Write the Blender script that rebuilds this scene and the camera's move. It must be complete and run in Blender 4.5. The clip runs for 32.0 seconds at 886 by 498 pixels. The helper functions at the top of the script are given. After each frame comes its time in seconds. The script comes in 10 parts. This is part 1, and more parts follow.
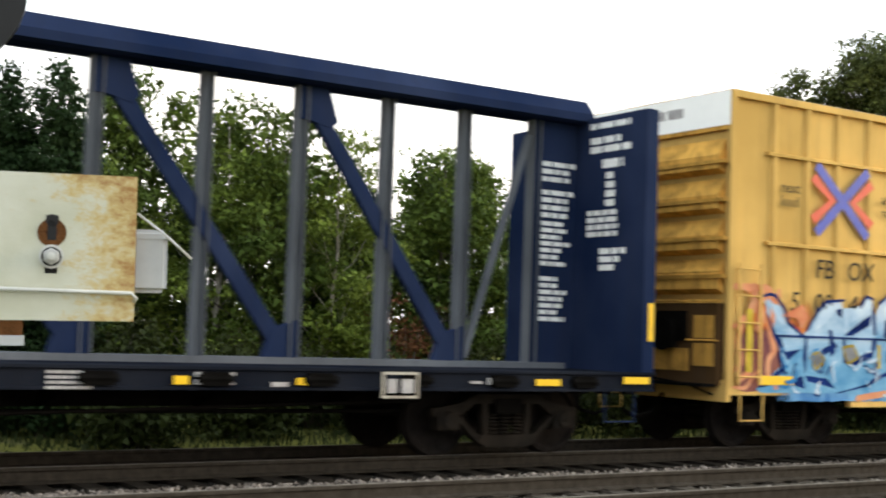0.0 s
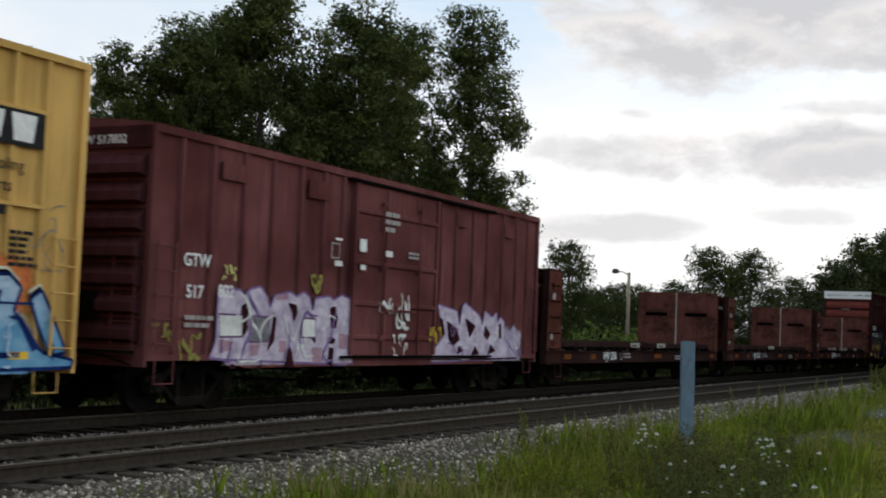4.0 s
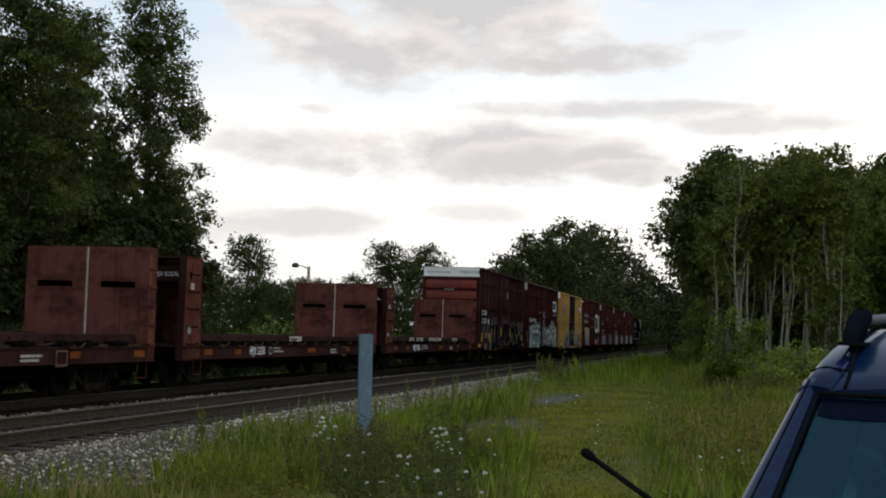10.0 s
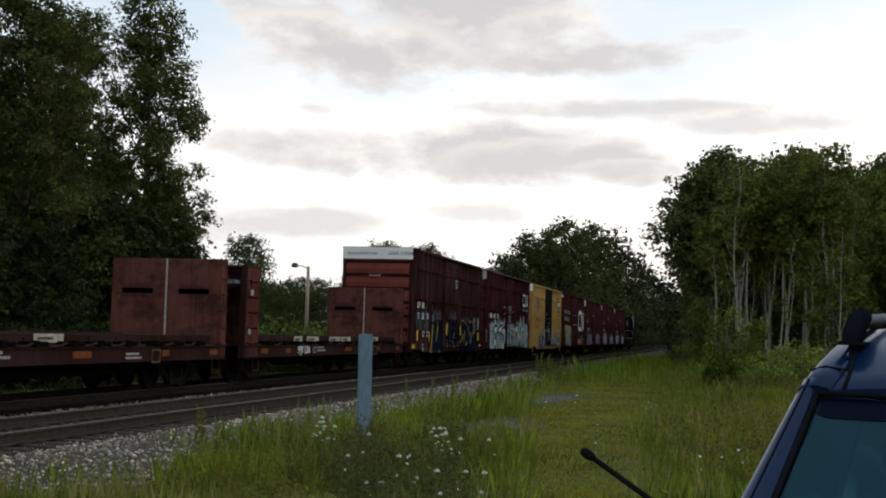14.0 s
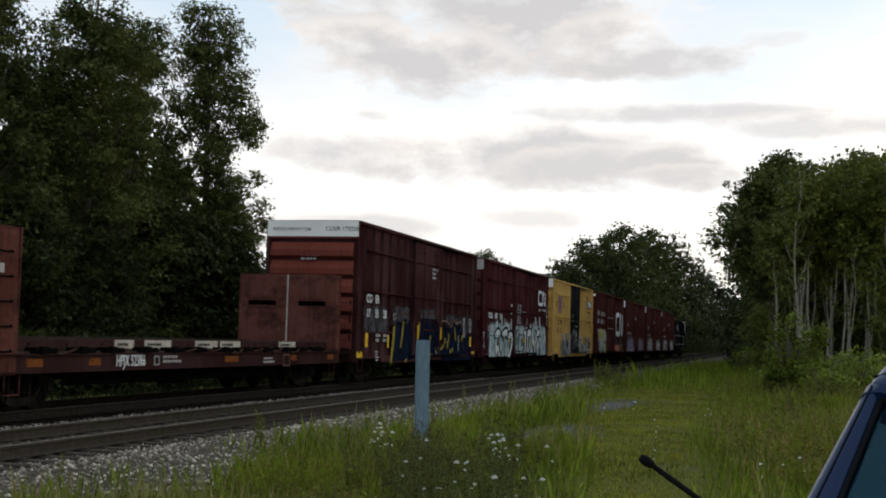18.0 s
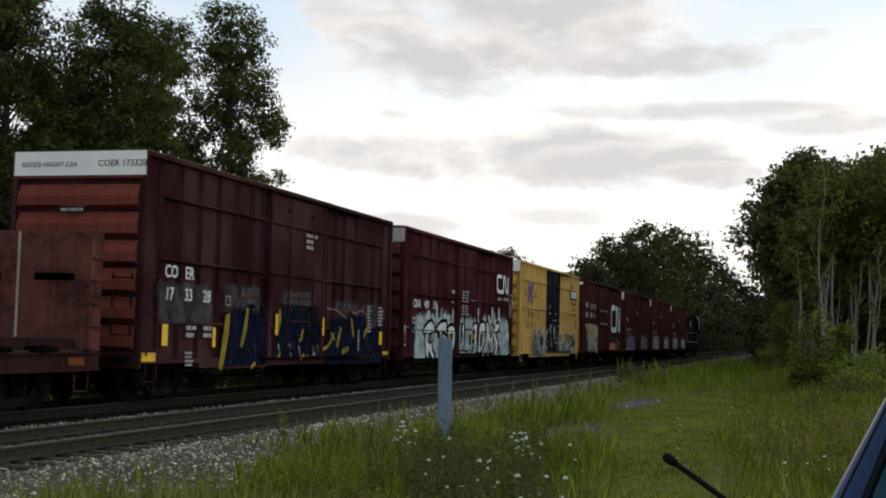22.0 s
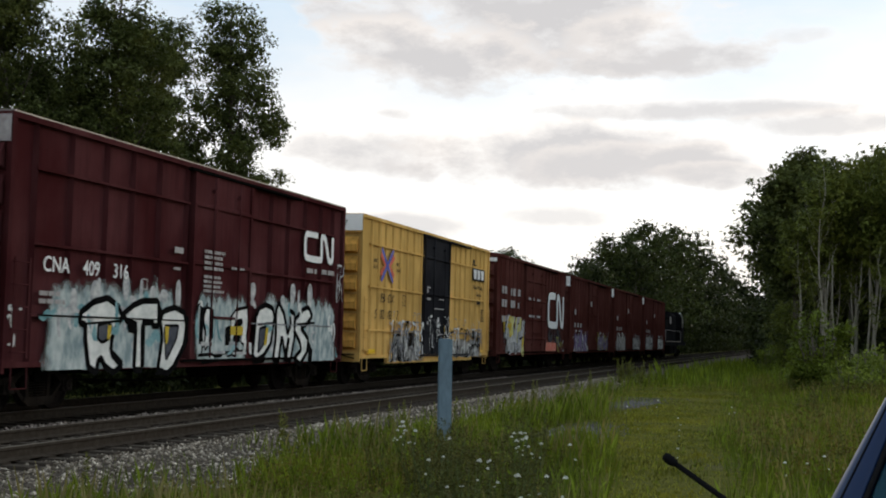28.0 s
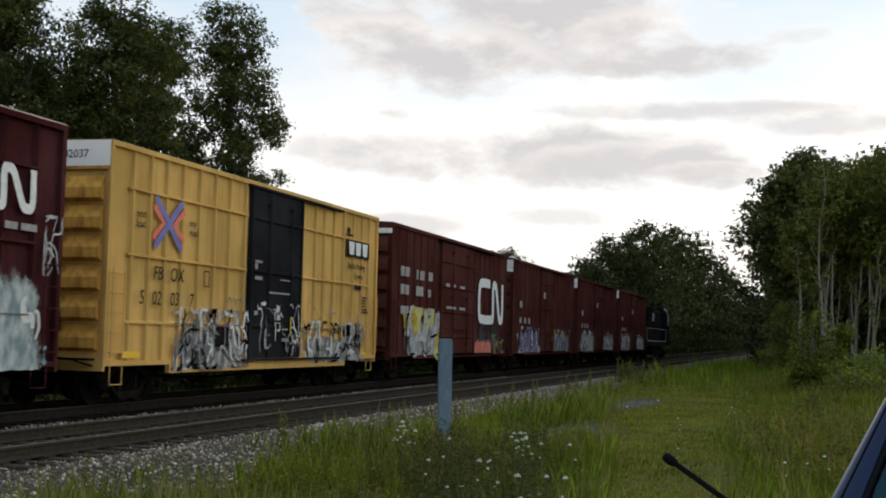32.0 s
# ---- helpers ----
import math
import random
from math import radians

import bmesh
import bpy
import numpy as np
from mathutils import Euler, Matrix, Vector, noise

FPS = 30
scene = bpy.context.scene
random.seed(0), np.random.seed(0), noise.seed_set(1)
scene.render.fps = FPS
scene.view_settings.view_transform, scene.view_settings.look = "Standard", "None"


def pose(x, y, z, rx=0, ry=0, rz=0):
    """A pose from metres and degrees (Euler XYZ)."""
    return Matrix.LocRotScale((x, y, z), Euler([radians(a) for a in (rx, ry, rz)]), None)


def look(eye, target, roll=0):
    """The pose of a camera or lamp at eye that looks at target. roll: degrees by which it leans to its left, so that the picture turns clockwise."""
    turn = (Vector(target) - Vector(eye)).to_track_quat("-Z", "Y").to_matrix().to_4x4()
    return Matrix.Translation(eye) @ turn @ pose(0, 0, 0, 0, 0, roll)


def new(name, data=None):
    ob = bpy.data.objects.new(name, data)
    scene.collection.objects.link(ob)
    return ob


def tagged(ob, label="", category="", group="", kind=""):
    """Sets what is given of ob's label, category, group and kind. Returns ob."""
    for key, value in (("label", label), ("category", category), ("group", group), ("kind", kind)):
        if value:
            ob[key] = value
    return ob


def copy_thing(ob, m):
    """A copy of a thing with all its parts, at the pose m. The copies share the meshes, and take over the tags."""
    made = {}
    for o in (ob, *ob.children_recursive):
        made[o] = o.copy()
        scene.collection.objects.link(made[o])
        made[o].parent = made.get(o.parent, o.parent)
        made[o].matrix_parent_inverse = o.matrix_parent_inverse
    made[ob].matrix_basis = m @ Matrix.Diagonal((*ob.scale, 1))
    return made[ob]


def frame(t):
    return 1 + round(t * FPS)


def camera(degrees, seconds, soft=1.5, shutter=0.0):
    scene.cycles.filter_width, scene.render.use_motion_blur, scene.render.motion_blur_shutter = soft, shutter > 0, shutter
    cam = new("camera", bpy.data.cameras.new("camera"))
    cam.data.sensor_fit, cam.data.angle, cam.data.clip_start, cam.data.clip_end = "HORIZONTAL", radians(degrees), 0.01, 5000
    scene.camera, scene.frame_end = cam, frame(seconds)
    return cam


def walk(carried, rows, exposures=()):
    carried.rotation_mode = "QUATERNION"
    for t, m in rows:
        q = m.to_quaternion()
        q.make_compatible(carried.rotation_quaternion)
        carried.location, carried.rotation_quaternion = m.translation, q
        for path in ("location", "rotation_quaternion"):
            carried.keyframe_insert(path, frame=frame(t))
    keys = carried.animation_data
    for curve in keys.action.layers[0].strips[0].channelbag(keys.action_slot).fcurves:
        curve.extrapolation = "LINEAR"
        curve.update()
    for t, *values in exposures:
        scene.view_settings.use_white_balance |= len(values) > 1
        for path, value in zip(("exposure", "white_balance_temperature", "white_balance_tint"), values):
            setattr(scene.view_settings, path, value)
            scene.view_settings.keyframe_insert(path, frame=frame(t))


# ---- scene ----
import collections

# the camera turns on the spot beside the line; world y runs along the rails, z = 0 is the rail top
EYE = (0.0, 0.0, 1.53)
cam = camera(38.24, 32.0, soft=1.9, shutter=0.4)
TURN = [(0, 56.74, 3.72, -1.93), (0.5, 52.94, 3.67, -2.14), (1, 48.77, 3.62, -2.03), (1.5, 44.18, 3.88, -1.52), (2, 39.65, 3.87, -1.63), (2.5, 35.06, 3.85, -1.78),
        (3, 31.43, 3.70, -1.72), (3.5, 28.42, 3.59, -1.95), (4, 26.64, 3.56, -2.28), (4.5, 24.72, 3.54, -2.91), (6.5, 16.23, 3.25, -1.96), (7, 14.07, 3.20, -2.06),
        (7.5, 13.17, 3.20, -2.08), (8, 12.50, 3.26, -2.24), (8.5, 12.48, 3.92, -2.04), (9, 12.50, 3.86, -1.82), (9.5, 12.48, 3.82, -1.78), (10, 12.37, 3.78, -1.60),
        (10.5, 12.31, 3.79, -1.55), (11, 12.33, 3.77, -1.57), (12, 12.34, 3.77, -1.57), (13.5, 12.34, 3.77, -1.56), (15.5, 12.47, 3.79, -1.55), (16, 12.65, 3.77, -1.53),
        (16.5, 13.27, 3.85, -1.47), (17, 13.98, 3.89, -1.48), (17.5, 14.52, 3.95, -1.53), (18, 14.91, 3.98, -1.56), (18.5, 15.30, 3.98, -1.57), (19, 15.54, 4.02, -1.58),
        (19.5, 15.77, 4.00, -1.57), (20, 15.92, 3.99, -1.56), (20.5, 15.95, 3.95, -1.53), (21, 15.93, 3.92, -1.51), (22, 15.92, 3.88, -1.50), (25.5, 15.92, 3.88, -1.50),
        (27.5, 15.92, 3.88, -1.50), (32, 15.92, 3.88, -1.50)]
EXPOSURE = [(0, 1.3, 7000, 10), (1, 1.25, 6300, 10), (1.6, 1.25, 5500, 10), (2.2, 1.22, 5200, 10), (3, 0.88, 5600, 10), (3.6, 0.55, 6000, 10), (4, -0.02, 6300, 10), (4.5, 0.0, 6500, 10), (6.5, 0.15, 6500, 10), (7.5, 0.1, 6500, 10), (8.1, -0.32, 6500, 10), (8.5, -0.15, 6500, 10), (9.2, -0.03, 6500, 10), (32, 0.0, 6500, 10)]
walk(cam, [(t, pose(*EYE, 90 + p, r, y)) for t, y, p, r in TURN], EXPOSURE)

# how far the train has come along the rails, second by second
TRAIN = [(0, 12.97), (0.5, 11.11), (1, 9.24), (2, 5.52), (3, 1.83), (4, -1.84), (4.5, -3.65), (6.5, -10.79), (8, -16.17), (9, -19.80), (10, -23.46), (11, -27.15),
         (12, -30.83), (13, -34.51), (13.5, -36.33), (15.5, -43.59), (17, -48.97), (18, -52.57), (19, -56.19), (20, -59.82), (21, -63.47), (22, -67.09), (23, -70.68),
         (24, -74.22), (25, -77.77), (25.5, -79.56), (27.5, -86.74), (28, -88.50), (29, -92.00), (30, -95.52), (31, -99.08), (32, -102.66)]
FAR_TRACK, NEAR_TRACK, HALF = -14.138, -10.35, 1.522


# ---- nodes and light ----
def node(nt, kind, sets=(), **inputs):
    n = nt.nodes.new("ShaderNode" + kind)
    for k, v in dict(sets).items():
        if k == "operation":
            n.operation = v
        elif k == "use_clamp":
            n.use_clamp = v
        elif k == "data_type":
            n.data_type = v
        elif k == "sky_type":
            n.sky_type = v
        elif k == "sun_disc":
            n.sun_disc = v
        elif k == "sun_elevation":
            n.sun_elevation = v
        elif k == "sun_rotation":
            n.sun_rotation = v
        elif k == "dust_density":
            n.dust_density = v
    for k, v in inputs.items():
        key = int(k[1:]) if k[0] == "i" and k[1:].isdigit() else k.replace("_", " ")
        if isinstance(v, bpy.types.NodeSocket):
            nt.links.new(v, n.inputs[key])
        else:
            n.inputs[key].default_value = v
    return n


def maths(nt, op, a, b=0.0, clamp=False):
    return node(nt, "Math", {"operation": op, "use_clamp": clamp}, i0=a, i1=b).outputs[0]


def blend(nt, fac, a, b):
    n = node(nt, "Mix", {"data_type": "RGBA"}, i0=fac, i6=a, i7=b)
    return n.outputs[2]


def ramp(nt, fac, stops):
    n = node(nt, "ValToRGB", Fac=fac)
    e = n.color_ramp.elements
    while len(e) < len(stops):
        e.new(0.5)
    for el, (p, c) in zip(e, stops):
        el.position, el.color = p, (c, c, c, 1) if isinstance(c, (int, float)) else (*c, 1)
    return n.outputs[0]


SUN_AZ, SUN_EL = 28.0, 13.0     # compass-like turn from +y towards +x, and height, in degrees


def make_world():
    w = bpy.data.worlds.new("evening_sky")
    w.use_nodes = True
    scene.world = w
    nt = w.node_tree
    nt.nodes.clear()
    sky = node(nt, "TexSky", {"sky_type": "NISHITA", "sun_disc": False, "sun_elevation": radians(SUN_EL), "sun_rotation": radians(SUN_AZ), "dust_density": 2.0})
    blue = node(nt, "VectorMath", {"operation": "SCALE"}, i0=sky.outputs[0], Scale=0.10).outputs[0]
    d = node(nt, "TexCoord").outputs["Generated"]
    sep = node(nt, "SeparateXYZ", i0=d).outputs
    # broad thin cloud sheet, thinner high up where the blue shows
    flat = node(nt, "CombineXYZ", X=maths(nt, "MULTIPLY", sep[0], 2.2), Y=maths(nt, "MULTIPLY", sep[1], 2.2), Z=maths(nt, "MULTIPLY", sep[2], 4.6)).outputs[0]
    n1 = node(nt, "TexNoise", Vector=flat, Scale=1.3, Detail=6.0, Roughness=0.55).outputs[0]
    sheet = maths(nt, "SUBTRACT", maths(nt, "ADD", n1, 0.61), maths(nt, "MULTIPLY", sep[2], 2.9), True)
    sheet = ramp(nt, sheet, [(0.36, 0.0), (0.70, 1.0)])
    white = blend(nt, sheet, (0.74, 0.87, 0.99, 1), (1.08, 1.07, 1.055, 1))
    base = blend(nt, 0.88, blue, white)
    # faint ripples in the sheet
    thin = node(nt, "CombineXYZ", X=maths(nt, "MULTIPLY", sep[0], 3.0), Y=maths(nt, "MULTIPLY", sep[1], 3.0), Z=maths(nt, "MULTIPLY", sep[2], 26.0)).outputs[0]
    ripple = node(nt, "TexNoise", Vector=thin, Scale=2.6, Detail=6.0, Roughness=0.55).outputs[0]
    base = blend(nt, maths(nt, "MULTIPLY", ramp(nt, ripple, [(0.50, 0.0), (0.72, 1.0)]), 0.25), base, (0.93, 0.90, 0.89, 1))
    # separate grey cloud banks with warm rims: azimuth from +y to -x, height, half width, half height (degrees), greyness
    big = node(nt, "TexNoise", Vector=flat, Scale=4.5, Detail=2.0, Roughness=0.5).outputs[0]
    fine = node(nt, "TexNoise", Vector=flat, Scale=17.0, Detail=7.0, Roughness=0.62).outputs[0]
    warp = maths(nt, "ADD", maths(nt, "MULTIPLY", big, 0.64), maths(nt, "MULTIPLY", fine, 0.36))
    out = base
    for az, el, hw, hh, grey in ((12.6, 14.3, 8.4, 2.4, 1.0), (16.6, 12.6, 5.0, 1.6, 0.95), (6.2, 13.2, 4.6, 1.4, 0.85), (0.6, 13.4, 2.0, 0.4, 0.35), (20.6, 12.0, 2.2, 0.45, 0.35), (4.0, 10.2, 7.0, 0.45, 0.7), (-1.0, 9.6, 5.0, 0.55, 0.6),
                                 (18.9, 8.3, 4.2, 1.2, 0.75), (18.3, 9.9, 1.1, 0.32, 0.7), (11.4, 8.2, 7.6, 1.35, 0.9), (6.6, 7.7, 6.4, 0.95, 0.75), (19.5, 4.9, 4.6, 0.6, 0.6), (10.6, 5.5, 3.2, 0.45, 0.45), (25.5, 4.2, 4.0, 0.5, 0.5), (2.6, 7.3, 4.6, 0.55, 0.65),
                                 (-6.0, 7.2, 4.0, 0.7, 0.5), (29.0, 11.5, 4.0, 0.6, 0.2), (24.0, 15.5, 5.0, 0.8, 0.4), (6.0, 17.5, 9.0, 1.2, 0.5)):
        a = radians(az)
        c = Vector((-math.sin(a), math.cos(a), 0))
        side = Vector((-math.cos(a), -math.sin(a), 0))
        du = maths(nt, "MULTIPLY", node(nt, "VectorMath", {"operation": "DOT_PRODUCT"}, i0=d, i1=side).outputs["Value"], 1 / math.sin(radians(hw)))
        dv = maths(nt, "MULTIPLY", maths(nt, "SUBTRACT", sep[2], math.sin(radians(el))), 1 / math.sin(radians(hh)))
        ahead = maths(nt, "GREATER_THAN", node(nt, "VectorMath", {"operation": "DOT_PRODUCT"}, i0=d, i1=c).outputs["Value"], 0.0)
        r2 = maths(nt, "ADD", maths(nt, "MULTIPLY", du, du), maths(nt, "MULTIPLY", dv, dv))
        m = maths(nt, "ADD", maths(nt, "SUBTRACT", 1.08, maths(nt, "MULTIPLY", r2, 0.85)), maths(nt, "MULTIPLY", maths(nt, "SUBTRACT", warp, 0.5), 4.8))
        m = maths(nt, "MULTIPLY", m, ahead)
        rim = maths(nt, "MULTIPLY", ramp(nt, m, [(0.0, 0.0), (0.5, 1.0)]), grey * 0.6)
        core = maths(nt, "MULTIPLY", ramp(nt, maths(nt, "SUBTRACT", m, maths(nt, "MULTIPLY", dv, 0.30)), [(0.2, 0.0), (1.1, 1.0)]), grey)
        out = blend(nt, rim, out, (0.99, 0.915, 0.85, 1))
        out = blend(nt, core, out, (0.64, 0.628, 0.632, 1))
    # brighter towards the low sun, dimmer in the east behind the camera
    glow = node(nt, "VectorMath", {"operation": "DOT_PRODUCT"}, i0=d, i1=(math.sin(radians(SUN_AZ)), math.cos(radians(SUN_AZ)), 0.0)).outputs["Value"]
    power = maths(nt, "ADD", 0.965, maths(nt, "MULTIPLY", glow, 0.125))
    bg = node(nt, "Background", Color=out, Strength=power)
    nt.links.new(bg.outputs[0], node(nt, "OutputWorld").inputs[0])
    sun = bpy.data.lights.new("sun", "SUN")
    sun.energy, sun.angle, sun.color = 0.55, radians(16), (1.0, 0.84, 0.62)
    a, e = radians(SUN_AZ), radians(SUN_EL)
    ob = new("sun", sun)
    ob.matrix_world = look((0, 0, 30), (-math.sin(a) * math.cos(e), -math.cos(a) * math.cos(e), 30 - math.sin(e)))
    tagged(ob, kind="structure")


make_world()


# ---- materials ----
def material(name, build):
    m = bpy.data.materials.new(name)
    m.use_nodes = True
    nt = m.node_tree
    nt.nodes.clear()
    out = node(nt, "OutputMaterial")
    bsdf = node(nt, "BsdfPrincipled")
    nt.links.new(bsdf.outputs[0], out.inputs[0])
    build(nt, bsdf)
    return m


def setc(nt, bsdf, key, v):
    if isinstance(v, bpy.types.NodeSocket):
        nt.links.new(v, bsdf.inputs[key])
    else:
        bsdf.inputs[key].default_value = v


def bumped(nt, bsdf, height, strength, dist):
    b = node(nt, "Bump", Height=height, Strength=strength, Distance=dist)
    nt.links.new(b.outputs[0], bsdf.inputs["Normal"])


def coords(nt, sx=1.0, sy=1.0, sz=1.0):
    o = node(nt, "TexCoord").outputs["Object"]
    return node(nt, "Mapping", i0=o, Scale=(sx, sy, sz)).outputs[0]


def c4(c):
    return (*c, 1) if len(c) == 3 else c


def plain(name, col, rough=0.6, metal=0.0, var=0.18, scale=6.0, bump=0.0, dirt=None, dirt_amount=0.3, stretch=(1, 1, 1)):
    """A surface with large stains and fine grain of one colour."""
    def build(nt, b):
        v = coords(nt, *stretch)
        n1 = node(nt, "TexNoise", Vector=v, Scale=scale, Detail=6.0, Roughness=0.6).outputs[0]
        n2 = node(nt, "TexNoise", Vector=v, Scale=scale * 9, Detail=3.0).outputs[0]
        lo, hi = [tuple(min(1, x * k) for x in col) for k in (1 - var, 1 + var)]
        c = blend(nt, ramp(nt, n1, [(0.3, 0.0), (0.7, 1.0)]), c4(lo), c4(hi))
        c = blend(nt, maths(nt, "MULTIPLY", ramp(nt, n2, [(0.45, 0.0), (0.75, 1.0)]), var), c, c4(tuple(x * 0.5 for x in col)))
        if dirt:
            n3 = node(nt, "TexNoise", Vector=v, Scale=scale * 0.45, Detail=8.0, Roughness=0.7).outputs[0]
            c = blend(nt, maths(nt, "MULTIPLY", ramp(nt, n3, [(0.45, 0.0), (0.72, 1.0)]), dirt_amount), c, c4(dirt))
        setc(nt, b, "Base Color", c)
        setc(nt, b, "Roughness", maths(nt, "ADD", rough - 0.08, maths(nt, "MULTIPLY", n2, 0.16)))
        setc(nt, b, "Metallic", metal)
        setc(nt, b, "Specular IOR Level", 0.0 if rough > 0.55 else 0.3)
        if bump:
            bumped(nt, b, maths(nt, "ADD", n1, maths(nt, "MULTIPLY", n2, 0.4)), bump, 0.02)
    return material(name, build)


def car_paint(name, col, grime=(0.06, 0.045, 0.035), amount=0.45, rough=0.55, rust=0.25, fading=1.22, stain=0.0):
    """Weathered railcar paint: faded patches, vertical run-off streaks, soot and rust freckles."""
    def build(nt, b):
        v = coords(nt)
        streak = node(nt, "TexNoise", Vector=coords(nt, 3.0, 3.0, 0.22), Scale=2.2, Detail=8.0, Roughness=0.68).outputs[0]
        big = node(nt, "TexNoise", Vector=v, Scale=0.55, Detail=4.0).outputs[0]
        fine = node(nt, "TexNoise", Vector=v, Scale=34.0, Detail=4.0, Roughness=0.7).outputs[0]
        fade = tuple(min(1, x * fading + 0.010 * fading) for x in col)
        c = blend(nt, ramp(nt, big, [(0.35, 0.0), (0.68, 1.0)]), c4(tuple(x * 0.86 for x in col)), c4(fade))
        c = blend(nt, maths(nt, "MULTIPLY", ramp(nt, streak, [(0.48, 0.0), (0.78, 1.0)]), amount), c, c4(grime))
        if stain:
            blot = node(nt, "TexNoise", Vector=coords(nt, 1, 1, 1.4), Scale=1.5, Detail=8.0, Roughness=0.7).outputs[0]
            c = blend(nt, maths(nt, "MULTIPLY", ramp(nt, blot, [(0.46, 0.0), (0.64, 1.0)]), stain), c, c4(grime))
        spots = maths(nt, "MULTIPLY", ramp(nt, fine, [(0.6, 0.0), (0.74, 1.0)]), rust)
        c = blend(nt, spots, c, (0.10, 0.042, 0.022, 1))
        setc(nt, b, "Base Color", c)
        setc(nt, b, "Roughness", maths(nt, "ADD", rough - 0.1, maths(nt, "MULTIPLY", streak, 0.25)))
        setc(nt, b, "Specular IOR Level", 0.0)
        bumped(nt, b, maths(nt, "ADD", maths(nt, "MULTIPLY", big, 1.5), maths(nt, "MULTIPLY", fine, 0.12)), 0.22, 0.02)
    return material(name, build)


def leafy(name, col, var=0.58):
    def build(nt, b):
        r = node(nt, "NewGeometry").outputs["Random Per Island"]
        n = node(nt, "TexNoise", Vector=coords(nt), Scale=0.45, Detail=3.0).outputs[0]
        lo, hi = [tuple(x * k for x in col) for k in (1 - var, 1 + var)]
        c = blend(nt, r, c4(lo), c4(hi))
        c = blend(nt, maths(nt, "MULTIPLY", ramp(nt, n, [(0.45, 0.0), (0.65, 1.0)]), 0.6), c, c4((col[0] * 1.5, col[1] * 1.3, col[2] * 0.9)))
        n2 = node(nt, "TexNoise", Vector=coords(nt), Scale=1.1, Detail=4.0).outputs[0]
        c = blend(nt, maths(nt, "MULTIPLY", ramp(nt, n2, [(0.46, 0.0), (0.62, 1.0)]), 0.7), c, c4((col[0] * 0.48, col[1] * 0.52, col[2] * 0.5)))
        setc(nt, b, "Base Color", c)
        setc(nt, b, "Roughness", 0.5)
        setc(nt, b, "Specular IOR Level", 0.04)
        t = node(nt, "BsdfTranslucent", Color=c)
        mix = node(nt, "MixShader", i0=0.28, i1=b.outputs[0], i2=t.outputs[0])
        nt.links.new(mix.outputs[0], nt.nodes["Material Output"].inputs[0])
    return material(name, build)


